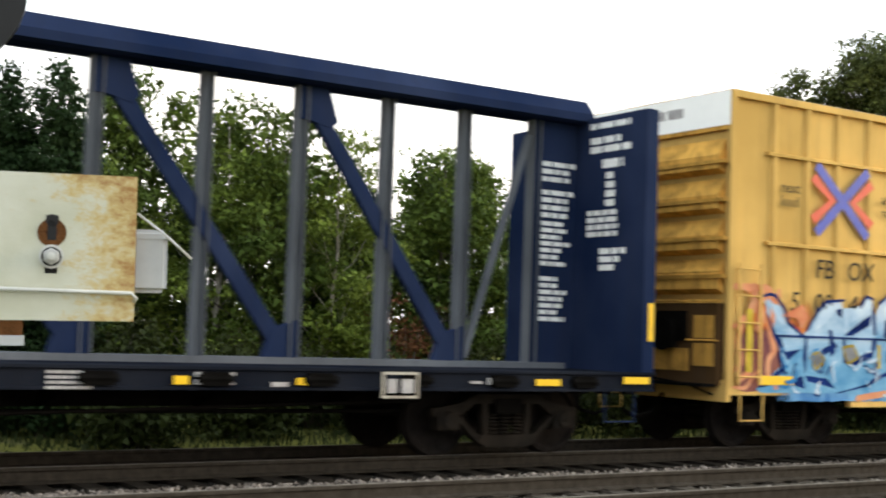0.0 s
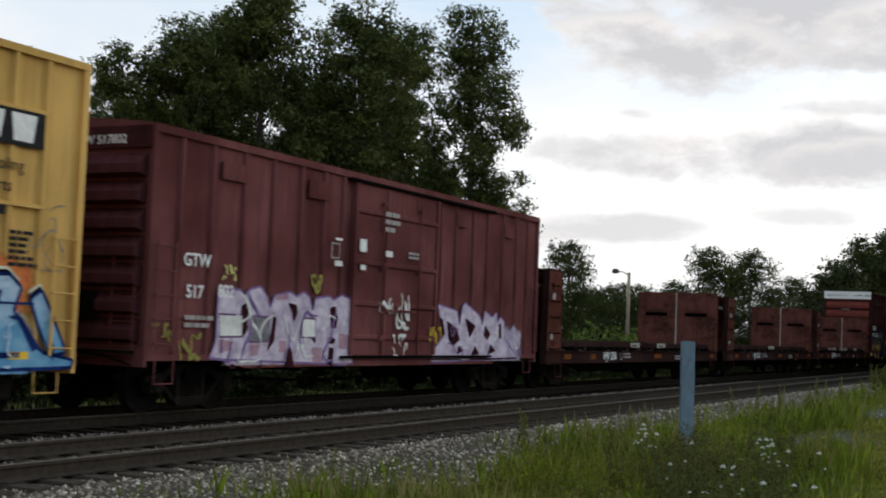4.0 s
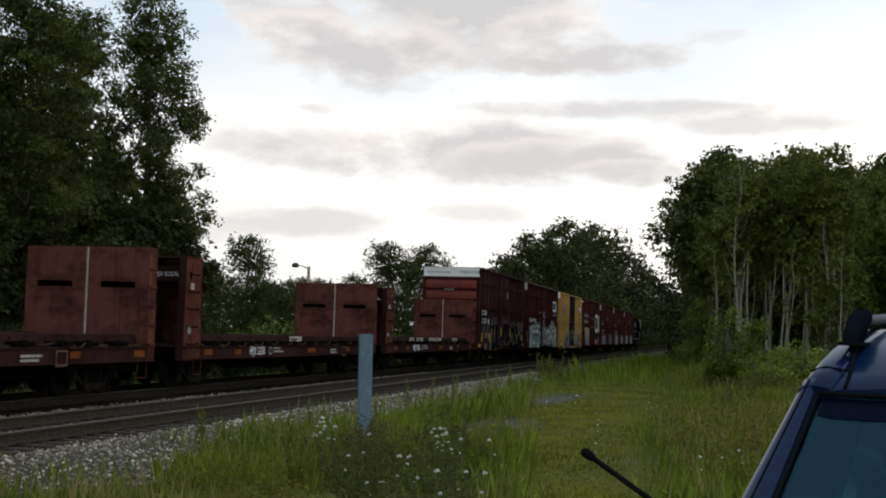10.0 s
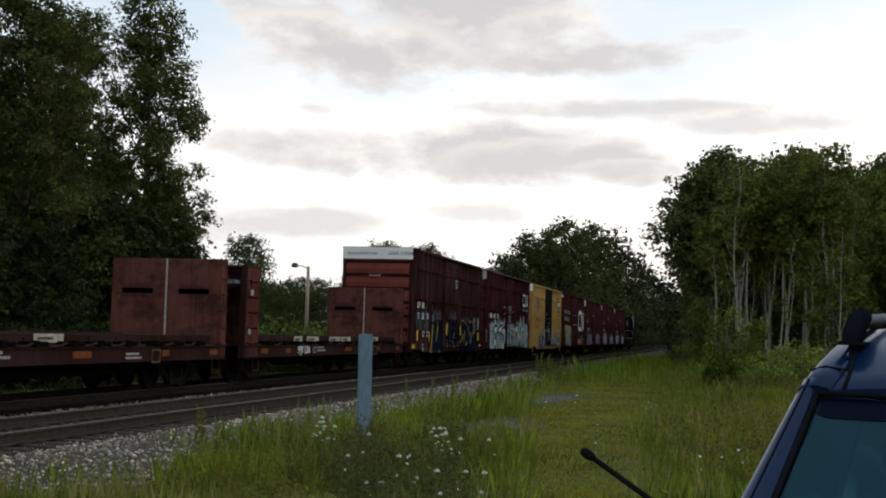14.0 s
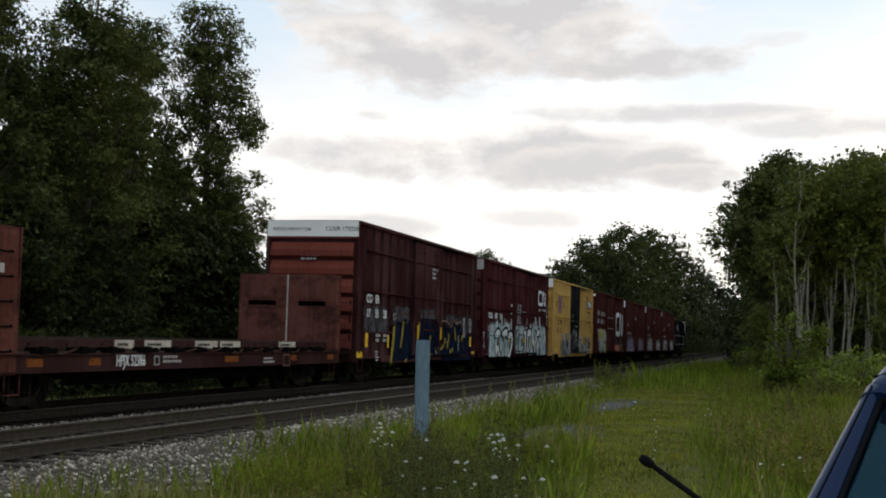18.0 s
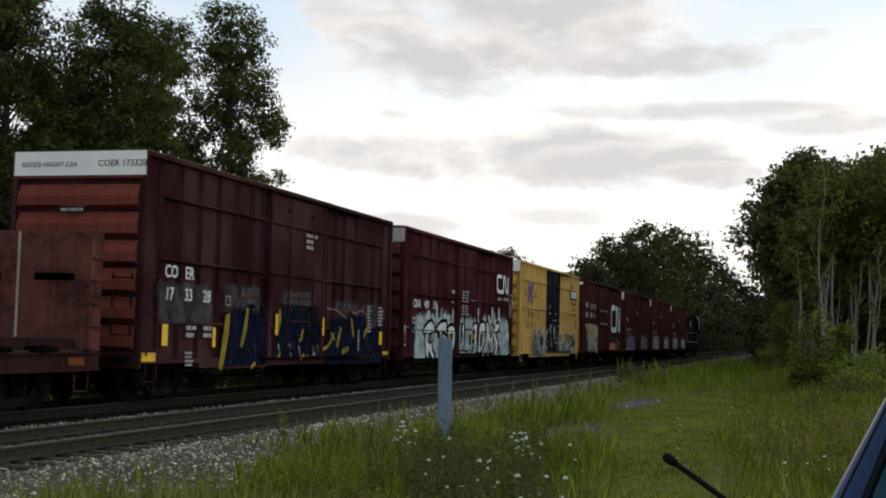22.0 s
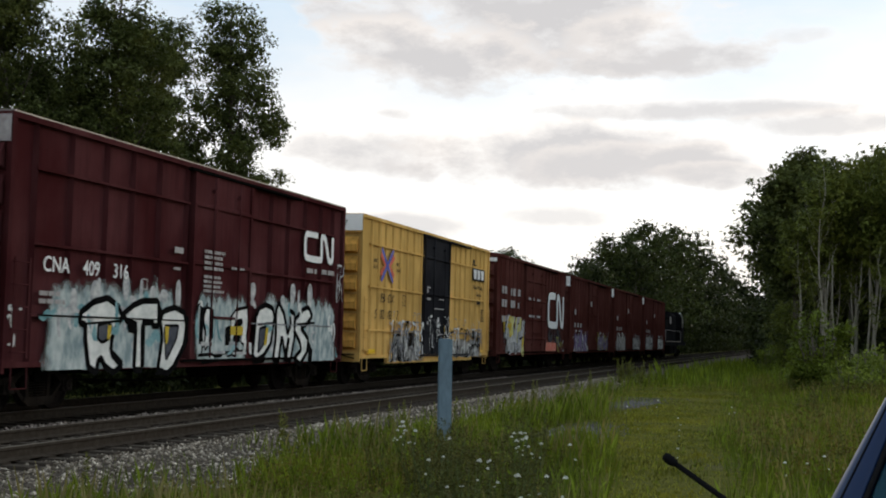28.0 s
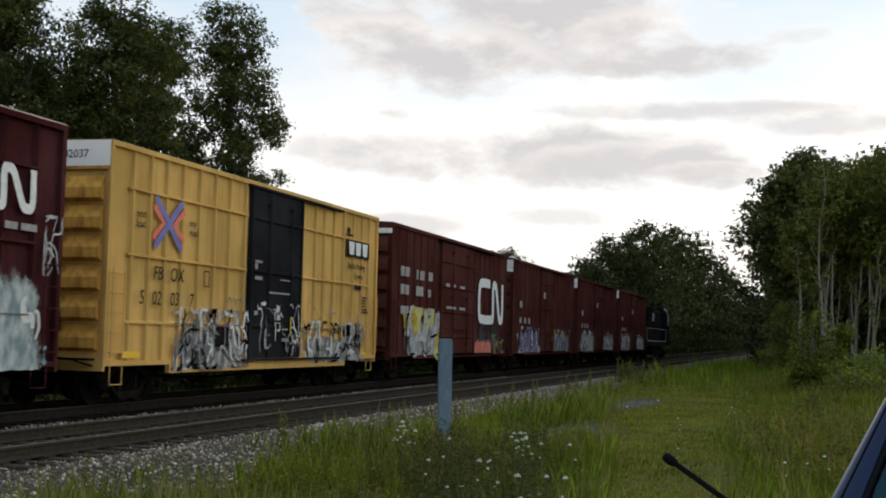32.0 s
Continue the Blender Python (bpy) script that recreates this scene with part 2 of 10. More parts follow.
M = {
    "yellow": car_paint("yellow_car_paint", (0.62, 0.385, 0.118), amount=0.32, rust=0.10),
    # maroon end colour darkened for the shade between the cars
    "gtwend": car_paint("shaded_maroon_end_paint", (0.060, 0.017, 0.020), grime=(0.010, 0.007, 0.007), amount=0.7, rust=0.3, stain=0.4),
    "yellowend": car_paint("sooty_yellow_paint", (0.66, 0.35, 0.075), grime=(0.085, 0.045, 0.018), amount=0.9, rust=0.35, stain=0.5),
    "end_soot": car_paint("rusty_end_soot", (0.075, 0.040, 0.016), amount=0.6, rust=0.4),
    "maroon": car_paint("maroon_car_paint", (0.115, 0.038, 0.037), grime=(0.045, 0.03, 0.032), amount=0.6, rust=0.25, fading=1.65),
    "wine": car_paint("wine_red_car_paint", (0.060, 0.015, 0.016), grime=(0.014, 0.008, 0.008), amount=0.5, rust=0.15, fading=1.35),
    "brown": car_paint("oxide_brown_paint", (0.040, 0.013, 0.013), grime=(0.020, 0.013, 0.012), amount=0.5, rust=0.15, fading=1.7),
    "red": car_paint("oxide_red_paint", (0.078, 0.024, 0.019), grime=(0.03, 0.018, 0.014), rust=0.2),
    "endred": car_paint("faded_red_end_paint", (0.165, 0.040, 0.028), grime=(0.03, 0.014, 0.010), amount=0.4, rust=0.2),
    "rustred": car_paint("rusty_flatcar_paint", (0.115, 0.039, 0.029), grime=(0.022, 0.013, 0.010), amount=0.85, rust=0.6, fading=1.4, stain=0.75),
    "navy": car_paint("navy_car_paint", (0.010, 0.019, 0.052), grime=(0.02, 0.022, 0.03), amount=0.35, rust=0.06),
    "navygrey": car_paint("faded_navy_paint", (0.105, 0.112, 0.125), grime=(0.03, 0.03, 0.036), amount=0.4, rust=0.06),
    "blackdoor": car_paint("black_door_paint", (0.017, 0.017, 0.020), grime=(0.035, 0.031, 0.029), amount=0.25, rust=0.1),
    "sillrust": car_paint("sooty_rust_paint", (0.030, 0.012, 0.010), grime=(0.008, 0.006, 0.006), amount=0.7, rust=0.5),
    "locoblack": car_paint("black_engine_paint", (0.009, 0.009, 0.010), amount=0.3, rust=0.05),
    "white": plain("white_band_paint", (0.94, 0.93, 0.89), 0.7, 0.0, 0.04, 1.2, dirt=(0.72, 0.68, 0.60), dirt_amount=0.3),
    "roof": plain("galvanised_roof", (0.16, 0.15, 0.14), 0.5, 0.5, 0.25, 1.2, dirt=(0.10, 0.09, 0.08), dirt_amount=0.5),
    "pale_roof": plain("faded_cream_roof", (0.55, 0.50, 0.38), 0.6, 0.0, 0.2, 1.2, dirt=(0.22, 0.2, 0.16), dirt_amount=0.4),
    "navyblack": car_paint("sooty_navy_paint", (0.006, 0.008, 0.014), grime=(0.012, 0.012, 0.013), amount=0.4, rust=0.15),
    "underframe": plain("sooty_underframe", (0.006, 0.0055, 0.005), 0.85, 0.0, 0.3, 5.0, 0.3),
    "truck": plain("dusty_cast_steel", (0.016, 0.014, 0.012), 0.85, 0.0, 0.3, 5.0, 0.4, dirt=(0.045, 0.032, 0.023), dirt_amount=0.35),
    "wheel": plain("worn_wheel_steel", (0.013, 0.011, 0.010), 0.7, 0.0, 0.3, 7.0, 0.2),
    "dull_tread": plain("rust_dulled_rail_head", (0.17, 0.148, 0.125), 0.75, 0.0, 0.2, 5.0),
    "tread": plain("polished_rail_steel", (0.12, 0.11, 0.10), 0.6, 0.2, 0.15, 5.0),
    "rail": plain("rusty_rail_steel", (0.052, 0.043, 0.034), 0.8, 0.0, 0.3, 9.0, 0.3),
    # far-track rail and tie colours carry the shade under the train
    "shaded_rail": plain("shaded_rail_steel", (0.030, 0.025, 0.020), 0.8, 0.0, 0.3, 9.0, 0.3),
    "shaded_tie": plain("shaded_tie_timber", (0.026, 0.022, 0.018), 0.9, 0.0, 0.35, 4.0, 0.5, stretch=(0.4, 3, 3)),
    "tie": plain("creosoted_timber", (0.074, 0.063, 0.052), 0.9, 0.0, 0.35, 4.0, 0.5, stretch=(0.4, 3, 3), dirt=(0.045, 0.034, 0.022), dirt_amount=0.4),
    "wood_deck": plain("worn_deck_boards", (0.055, 0.040, 0.032), 0.9, 0.0, 0.3, 3.0, 0.4, stretch=(0.6, 4, 3)),
    "reflect_yellow": plain("yellow_reflective_strip", (0.85, 0.52, 0.02), 0.35, 0.0, 0.08, 8.0),
    "reflect_orange": plain("orange_reflective_strip", (0.21, 0.070, 0.020), 0.6, 0.0, 0.3, 8.0, dirt=(0.06, 0.03, 0.02), dirt_amount=0.7),
    "stencil": plain("white_stencil_paint", (0.82, 0.82, 0.80), 0.6, 0.0, 0.12, 8.0, dirt=(0.4, 0.38, 0.36), dirt_amount=0.3),
    "stencil_dim": plain("faded_stencil_paint", (0.40, 0.38, 0.37), 0.7, 0.0, 0.2, 8.0, dirt=(0.2, 0.15, 0.13), dirt_amount=0.5),
    "strap": plain("dirty_webbing", (0.040, 0.024, 0.018), 0.9, 0.0, 0.4, 5.0, 0.3),
    "plate": plain("dirty_cream_plate", (0.46, 0.42, 0.35), 0.8, 0.0, 0.25, 7.0, dirt=(0.16, 0.11, 0.08), dirt_amount=0.7),
    "stencil_black": plain("black_stencil_paint", (0.03, 0.03, 0.03), 0.6, 0.0, 0.2, 8.0),
    "logo_blue": plain("blue_marking_paint", (0.05, 0.075, 0.40), 0.5, 0.0, 0.12, 6.0),
    "logo_red": plain("red_marking_paint", (0.66, 0.085, 0.04), 0.5, 0.0, 0.12, 6.0),
    "bark": plain("grey_bark", (0.11, 0.095, 0.08), 0.95, 0.0, 0.35, 3.0, 0.8, stretch=(3, 3, 0.6)),
    "birch": plain("pale_birch_bark", (0.31, 0.285, 0.235), 0.85, 0.0, 0.25, 3.0, 0.4, dirt=(0.14, 0.12, 0.10), dirt_amount=0.45),
    "post_paint": plain("weathered_blue_paint", (0.18, 0.255, 0.31), 0.75, 0.0, 0.2, 5.0, 0.5, dirt=(0.12, 0.15, 0.17), dirt_amount=0.6, stretch=(2, 2, 0.7)),
    "lamp_pole": plain("galvanised_pole", (0.36, 0.30, 0.22), 0.7, 0.2, 0.15, 3.0),
    "lamp_head": plain("dark_lamp_housing", (0.07, 0.07, 0.075), 0.5, 0.2, 0.15, 6.0),
    "stencil_faded": plain("faded_brown_stencil", (0.13, 0.075, 0.055), 0.8, 0.0, 0.3, 9.0),
    "leaf_dark": leafy("dark_poplar_leaves", (0.082, 0.100, 0.031), 0.8),
    # leaf colour carries the shade of low thickets and overhanging trees
    "leaf_shade": leafy("shade_darkened_leaves", (0.036, 0.046, 0.015), 0.8),
    "leaf_mid": leafy("mid_green_leaves", (0.100, 0.128, 0.024)),
    "leaf_light": leafy("bright_hedgerow_leaves", (0.145, 0.195, 0.038)),
    "leaf_birch": leafy("light_birch_leaves", (0.118, 0.140, 0.030)),
    "leaf_hedge": leafy("hedgerow_leaves", (0.082, 0.122, 0.027)),
    "weed_brown": leafy("dull_brownish_weed_leaves", (0.150, 0.126, 0.034), 0.6),
    # verge blades darkened in colour for the shade of trees and train
    "grass_verge": leafy("shaded_verge_grass", (0.026, 0.036, 0.015)),
    "leaf_far": leafy("far_wood_leaves", (0.056, 0.072, 0.022), 0.75),
    "leaf_bank": leafy("rank_weed_leaves", (0.160, 0.205, 0.032), 0.6),
    "leaf_bush": leafy("bright_bush_leaves", (0.120, 0.160, 0.024), 0.7),
    "leaf_cedar": leafy("cedar_foliage", (0.024, 0.046, 0.018), 0.3),
    "leaf_weed": leafy("grey_green_weed_leaves", (0.094, 0.096, 0.027), 0.75),
    "weed_olive": leafy("olive_weed_leaves", (0.165, 0.172, 0.036), 0.75),
    "leaf_rust": leafy("browned_foliage", (0.13, 0.06, 0.03)),
    "grass_tall": leafy("tall_meadow_grass", (0.152, 0.205, 0.023), 0.75),
    "grass_short": leafy("mown_grass", (0.200, 0.208, 0.034), 0.7),
    "grass_dry": leafy("pale_dry_grass", (0.25, 0.225, 0.085), 0.25),
    "petal": plain("white_umbel_petals", (0.72, 0.72, 0.66), 0.8, 0.0, 0.15, 12.0),
    "stem": plain("green_weed_stem", (0.09, 0.12, 0.045), 0.8, 0.0, 0.2, 9.0),
}


# ---- mesh helpers ----
def box(bm, x0, x1, y0, y1, z0, z1, taper=0.0):
    v = [bm.verts.new((x, y, z)) for z in (z0, z1) for y in (y0, y1) for x in (x0, x1)]
    if taper:
        for q in v[4:]:
            q.co.x += taper if q.co.x < (x0 + x1) / 2 else -taper
            q.co.y += taper if q.co.y < (y0 + y1) / 2 else -taper
    for f in ((0, 2, 3, 1), (4, 5, 7, 6), (0, 1, 5, 4), (2, 6, 7, 3), (0, 4, 6, 2), (1, 3, 7, 5)):
        bm.faces.new([v[i] for i in f])
    return v


def tube(bm, points, radii, n=8, caps=True):
    """A round bar through points with a radius at each."""
    rings = []
    pts = [Vector(p) for p in points]
    for i, p in enumerate(pts):
        d = (pts[min(i + 1, len(pts) - 1)] - pts[max(i - 1, 0)]).normalized()
        a = d.orthogonal().normalized() if i == 0 else (a - d * a.dot(d)).normalized()
        b = d.cross(a)
        r = radii[i] if hasattr(radii, "__len__") else radii
        rings.append([bm.verts.new(p + (a * math.cos(k * 2 * math.pi / n) + b * math.sin(k * 2 * math.pi / n)) * r) for k in range(n)])
    for r0, r1 in zip(rings, rings[1:]):
        for k in range(n):
            bm.faces.new((r0[k], r0[(k + 1) % n], r1[(k + 1) % n], r1[k])).smooth = True
    if caps:
        bm.faces.new(rings[0][::-1])
        bm.faces.new(rings[-1])


def extrude_poly(bm, pts, axis, lo, hi):
    """A flat polygon of (a, b) pairs drawn out along one axis: x, y or z."""
    def at(a, b, c):
        return {"x": (c, a, b), "y": (a, c, b), "z": (a, b, c)}[axis]
    p = [bm.verts.new(at(a, b, lo)) for a, b in pts]
    q = [bm.verts.new(at(a, b, hi)) for a, b in pts]
    n = len(pts)
    for i in range(n):
        bm.faces.new((p[i], p[(i + 1) % n], q[(i + 1) % n], q[i]))
    bm.faces.new(p[::-1])
    bm.faces.new(q)


def lathe(bm, profile, axis="z", n=20, centre=(0, 0, 0)):
    """A solid of revolution: (radius, along) pairs."""
    rings = []
    for r, h in profile:
        ring = []
        for k in range(n):
            c, s = math.cos(k * 2 * math.pi / n) * r, math.sin(k * 2 * math.pi / n) * r
            p = {"z": (c, s, h), "x": (h, c, s), "y": (s, h, c)}[axis]
            ring.append(bm.verts.new(Vector(p) + Vector(centre)))
        rings.append(ring)
    for a, b in zip(rings, rings[1:]):
        for k in range(n):
            bm.faces.new((a[k], a[(k + 1) % n], b[(k + 1) % n], b[k]))
    bm.faces.new(rings[0][::-1])
    bm.faces.new(rings[-1])


def made(name, bm, mat, normals=True):
    me = bpy.data.meshes.new(name)
    if normals:
        bmesh.ops.recalc_face_normals(bm, faces=bm.faces)
    bm.to_mesh(me)
    bm.free()
    me.materials.append(mat)
    return me


def part(name, bm, mat, parent=None, label="", at=None):
    """One mesh object under a thing or a part; bm may be a finished mesh that alike pieces share."""
    me = bm if isinstance(bm, bpy.types.Mesh) else made(name, bm, mat)
    ob = new(name, me)
    if parent:
        ob.parent = parent
    if at:
        ob.matrix_basis = at if isinstance(at, Matrix) else Matrix.Translation(at)
    if label:
        tagged(ob, label)
    return ob


def boxes(*dims):
    bm = bmesh.new()
    for d in dims:
        box(bm, *d)
    return bm


def sheet_mesh(name, verts, faces, mat):
    me = bpy.data.meshes.new(name)
    me.from_pydata(verts, [], faces)
    me.materials.append(mat)
    return me


def quads_mesh(name, corners, mat):
    """Loose three- or four-cornered pieces from an array (n, corners, 3)."""
    n, k = corners.shape[:2]
    me = bpy.data.meshes.new(name)
    me.vertices.add(n * k)
    me.vertices.foreach_set("co", corners.reshape(-1).astype(np.float32))
    me.loops.add(n * k)
    me.loops.foreach_set("vertex_index", np.arange(n * k, dtype=np.int32))
    me.polygons.add(n)
    me.polygons.foreach_set("loop_start", np.arange(0, n * k, k, dtype=np.int32))
    me.polygons.foreach_set("loop_total", np.full(n, k, dtype=np.int32))
    me.update(calc_edges=True)
    me.materials.append(mat)
    return me


FONT_CACHE = {}


def glyph_meshes(text, size, mat, spacing, bold, shear):
    """The characters of a piece of writing, a mesh for each."""
    key = (text, size, mat.name, spacing, bold, shear)
    if key in FONT_CACHE:
        return FONT_CACHE[key]
    cu = bpy.data.curves.new("writing", "FONT")
    cu.body, cu.size, cu.space_character, cu.extrude, cu.offset, cu.shear, cu.resolution_u = text, size, spacing, 0.002, bold, shear, 3
    tmp = bpy.data.objects.new("writing", cu)
    scene.collection.objects.link(tmp)
    bpy.context.view_layer.update()
    me = bpy.data.meshes.new_from_object(tmp.evaluated_get(bpy.context.evaluated_depsgraph_get()))
    bpy.data.objects.remove(tmp)
    verts = [v.co.copy() for v in me.vertices]
    faces = [list(p.vertices) for p in me.polygons]
    root = list(range(len(verts)))

    def find(a):
        while root[a] != a:
            root[a] = root[root[a]]
            a = root[a]
        return a
    for f in faces:
        for a in f[1:]:
            root[find(a)] = find(f[0])
    isles = collections.defaultdict(list)
    for f in faces:
        isles[find(f[0])].append(f)
    spans = []
    for fs in isles.values():
        xs = [verts[a].x - shear * verts[a].y for f in fs for a in f]
        spans.append([min(xs), max(xs), fs])
    spans.sort(key=lambda q: q[0])
    groups = []
    for lo, hi, fs in spans:
        if groups and lo < groups[-1][1] - 0.25 * (hi - lo):
            groups[-1][1] = max(groups[-1][1], hi)
            groups[-1][2] += fs
        else:
            groups.append([lo, hi, list(fs)])
    out = []
    for lo, hi, fs in groups:
        use = sorted({a for f in fs for a in f})
        at = {a: k for k, a in enumerate(use)}
        out.append(sheet_mesh("letter", [verts[a] for a in use], [[at[a] for a in f] for f in fs], mat))
    FONT_CACHE[key] = out
    return out


def letters(text, size, mat, parent, y, z, x=HALF + 0.012, spacing=1.0, facing="x", bold=0.0, shear=0.0, stretch=1.0):
    """Stencilled writing on a side (facing x) or on an end that faces back along the line (facing y); x, y, z: its lower left corner."""
    turn = pose(0, 0, 0, 90, 0, 90) if facing == "x" else pose(0, 0, 0, 90, 0, 0)
    m = Matrix.Translation((x, y, z)) @ turn @ Matrix.Diagonal((stretch, 1, 1, 1))
    for g in glyph_meshes(text, size, mat, spacing, bold, shear):
        part("letter", g, None, parent, at=m)


def lines_of_writing(name, parent, y, z, width, rows, height, mat, x=HALF + 0.010, seed=1, facing="x", gap=1.7):
    """Small unreadable stencils as plain bars, one row under another."""
    rng = random.Random(seed)
    bm = bmesh.new()
    for i in range(rows):
        w = width * rng.uniform(0.6, 1.0)
        zz = z - i * height * gap
        a = y
        while a < y + w - 0.02:
            b = min(y + w, a + height * rng.uniform(1.2, 4.0))
            if facing == "x":
                box(bm, x, x + 0.003, a, b, zz - height, zz)
            else:
                box(bm, a, b, x - 0.003, x, zz - height, zz)
            a = b + height * 0.45
    return tagged(part(name, bm, mat, parent), kind="stuff")


# ---- ground and track ----
def noise2(x, y, s):
    return noise.noise(Vector((x * s, y * s, 3.7)))


GROUND = -0.42


def ground_height(x, y):
    near = max(0.0, 1 - math.hypot(x, y - 25) / 140)
    z = GROUND + near * (0.10 * noise2(x, y, 0.12) + 0.04 * noise2(x, y, 0.5))
    if x > -9.0:
        z += 0.12 * min(1, (x + 9.0) / 5.0)
    return z


def make_ground():
    xs = [-2500, -900, -350, -160, -90, -60, -45] + [-38 + 1.0 * i for i in range(60)] + [26, 34, 48, 80, 150, 350, 900, 2500]
    ys = [-2500, -900, -300, -120, -60, -30] + [-14 + 1.5 * i for i in range(80)] + [115, 135, 165, 210, 280, 400, 700, 1500, 3500]
    verts = [(x, y, ground_height(x, y)) for y in ys for x in xs]
    n = len(xs)
    faces = [(j * n + i, j * n + i + 1, (j + 1) * n + i + 1, (j + 1) * n + i) for j in range(len(ys) - 1) for i in range(n - 1)]

    def build(nt, b):
        v = coords(nt)
        n1 = node(nt, "TexNoise", Vector=v, Scale=0.35, Detail=6.0, Roughness=0.65).outputs[0]
        n2 = node(nt, "TexNoise", Vector=v, Scale=7.0, Detail=6.0, Roughness=0.7).outputs[0]
        c = blend(nt, ramp(nt, n2, [(0.3, 0.0), (0.7, 1.0)]), (0.070, 0.076, 0.022, 1), (0.165, 0.155, 0.042, 1))
        soil = maths(nt, "MULTIPLY", ramp(nt, n1, [(0.56, 0.0), (0.7, 1.0)]), 0.55)
        c = blend(nt, soil, c, (0.12, 0.105, 0.075, 1))
        setc(nt, b, "Base Color", c)
        setc(nt, b, "Roughness", 0.95)
        setc(nt, b, "Specular IOR Level", 0.0)
        bumped(nt, b, n2, 0.9, 0.08)
    g = new("ground", sheet_mesh("ground", verts, faces, material("meadow_soil", build)))
    tagged(g, "uneven meadow ground with grass and bare soil beside the line", "ground", kind="structure")


def stones_mesh(name, centres, sizes, mat, seed):
    """Loose broken stones: squashed octahedra with knocked corners, in one mesh."""
    rng = np.random.default_rng(seed)
    base = np.array([(1, 0, 0), (-1, 0, 0), (0, 1, 0), (0, -1, 0), (0, 0, 1), (0, 0, -1)], float)
    tri = np.array([(0, 2, 4), (2, 1, 4), (1, 3, 4), (3, 0, 4), (2, 0, 5), (1, 2, 5), (3, 1, 5), (0, 3, 5)])
    n = len(centres)
    v = np.repeat(base[None], n, 0) * rng.uniform(0.55, 1.25, (n, 6, 1)) + rng.normal(0, 0.22, (n, 6, 3))
    a = rng.uniform(0, 2 * np.pi, n)
    ca, sa = np.cos(a)[:, None], np.sin(a)[:, None]
    x, y = v[..., 0] * ca - v[..., 1] * sa, v[..., 0] * sa + v[..., 1] * ca
    v = np.stack([x, y, v[..., 2] * 0.75], -1) * sizes[:, None, None] + centres[:, None, :]
    f = (tri[None] + (np.arange(n) * 6)[:, None, None]).reshape(-1)
    me = bpy.data.meshes.new(name)
    me.vertices.add(n * 6)
    me.vertices.foreach_set("co", v.reshape(-1).astype(np.float32))
    m = len(f) // 3
    me.loops.add(len(f))
    me.loops.foreach_set("vertex_index", f.astype(np.int32))
    me.polygons.add(m)
    me.polygons.foreach_set("loop_start", np.arange(0, m * 3, 3, dtype=np.int32))
    me.polygons.foreach_set("loop_total", np.full(m, 3, dtype=np.int32))
    me.update(calc_edges=True)
    me.materials.append(mat)
    return me


def stone_material(name, lo, hi):
    def build(nt, b):
        r = node(nt, "NewGeometry").outputs["Random Per Island"]
        n = node(nt, "TexNoise", Vector=coords(nt), Scale=30.0, Detail=3.0).outputs[0]
        c = ramp(nt, r, [(0.0, lo), (0.75, tuple(0.62 * a + 0.38 * b2 for a, b2 in zip(lo, hi))), (1.0, hi)])
        c = blend(nt, maths(nt, "MULTIPLY", n, 0.35), c, c4(tuple(x * 0.5 for x in lo)))
        setc(nt, b, "Base Color", c)
        setc(nt, b, "Roughness", 0.85)
        setc(nt, b, "Specular IOR Level", 0.0)
    return material(name, build)


BALLAST_TOP = -0.20


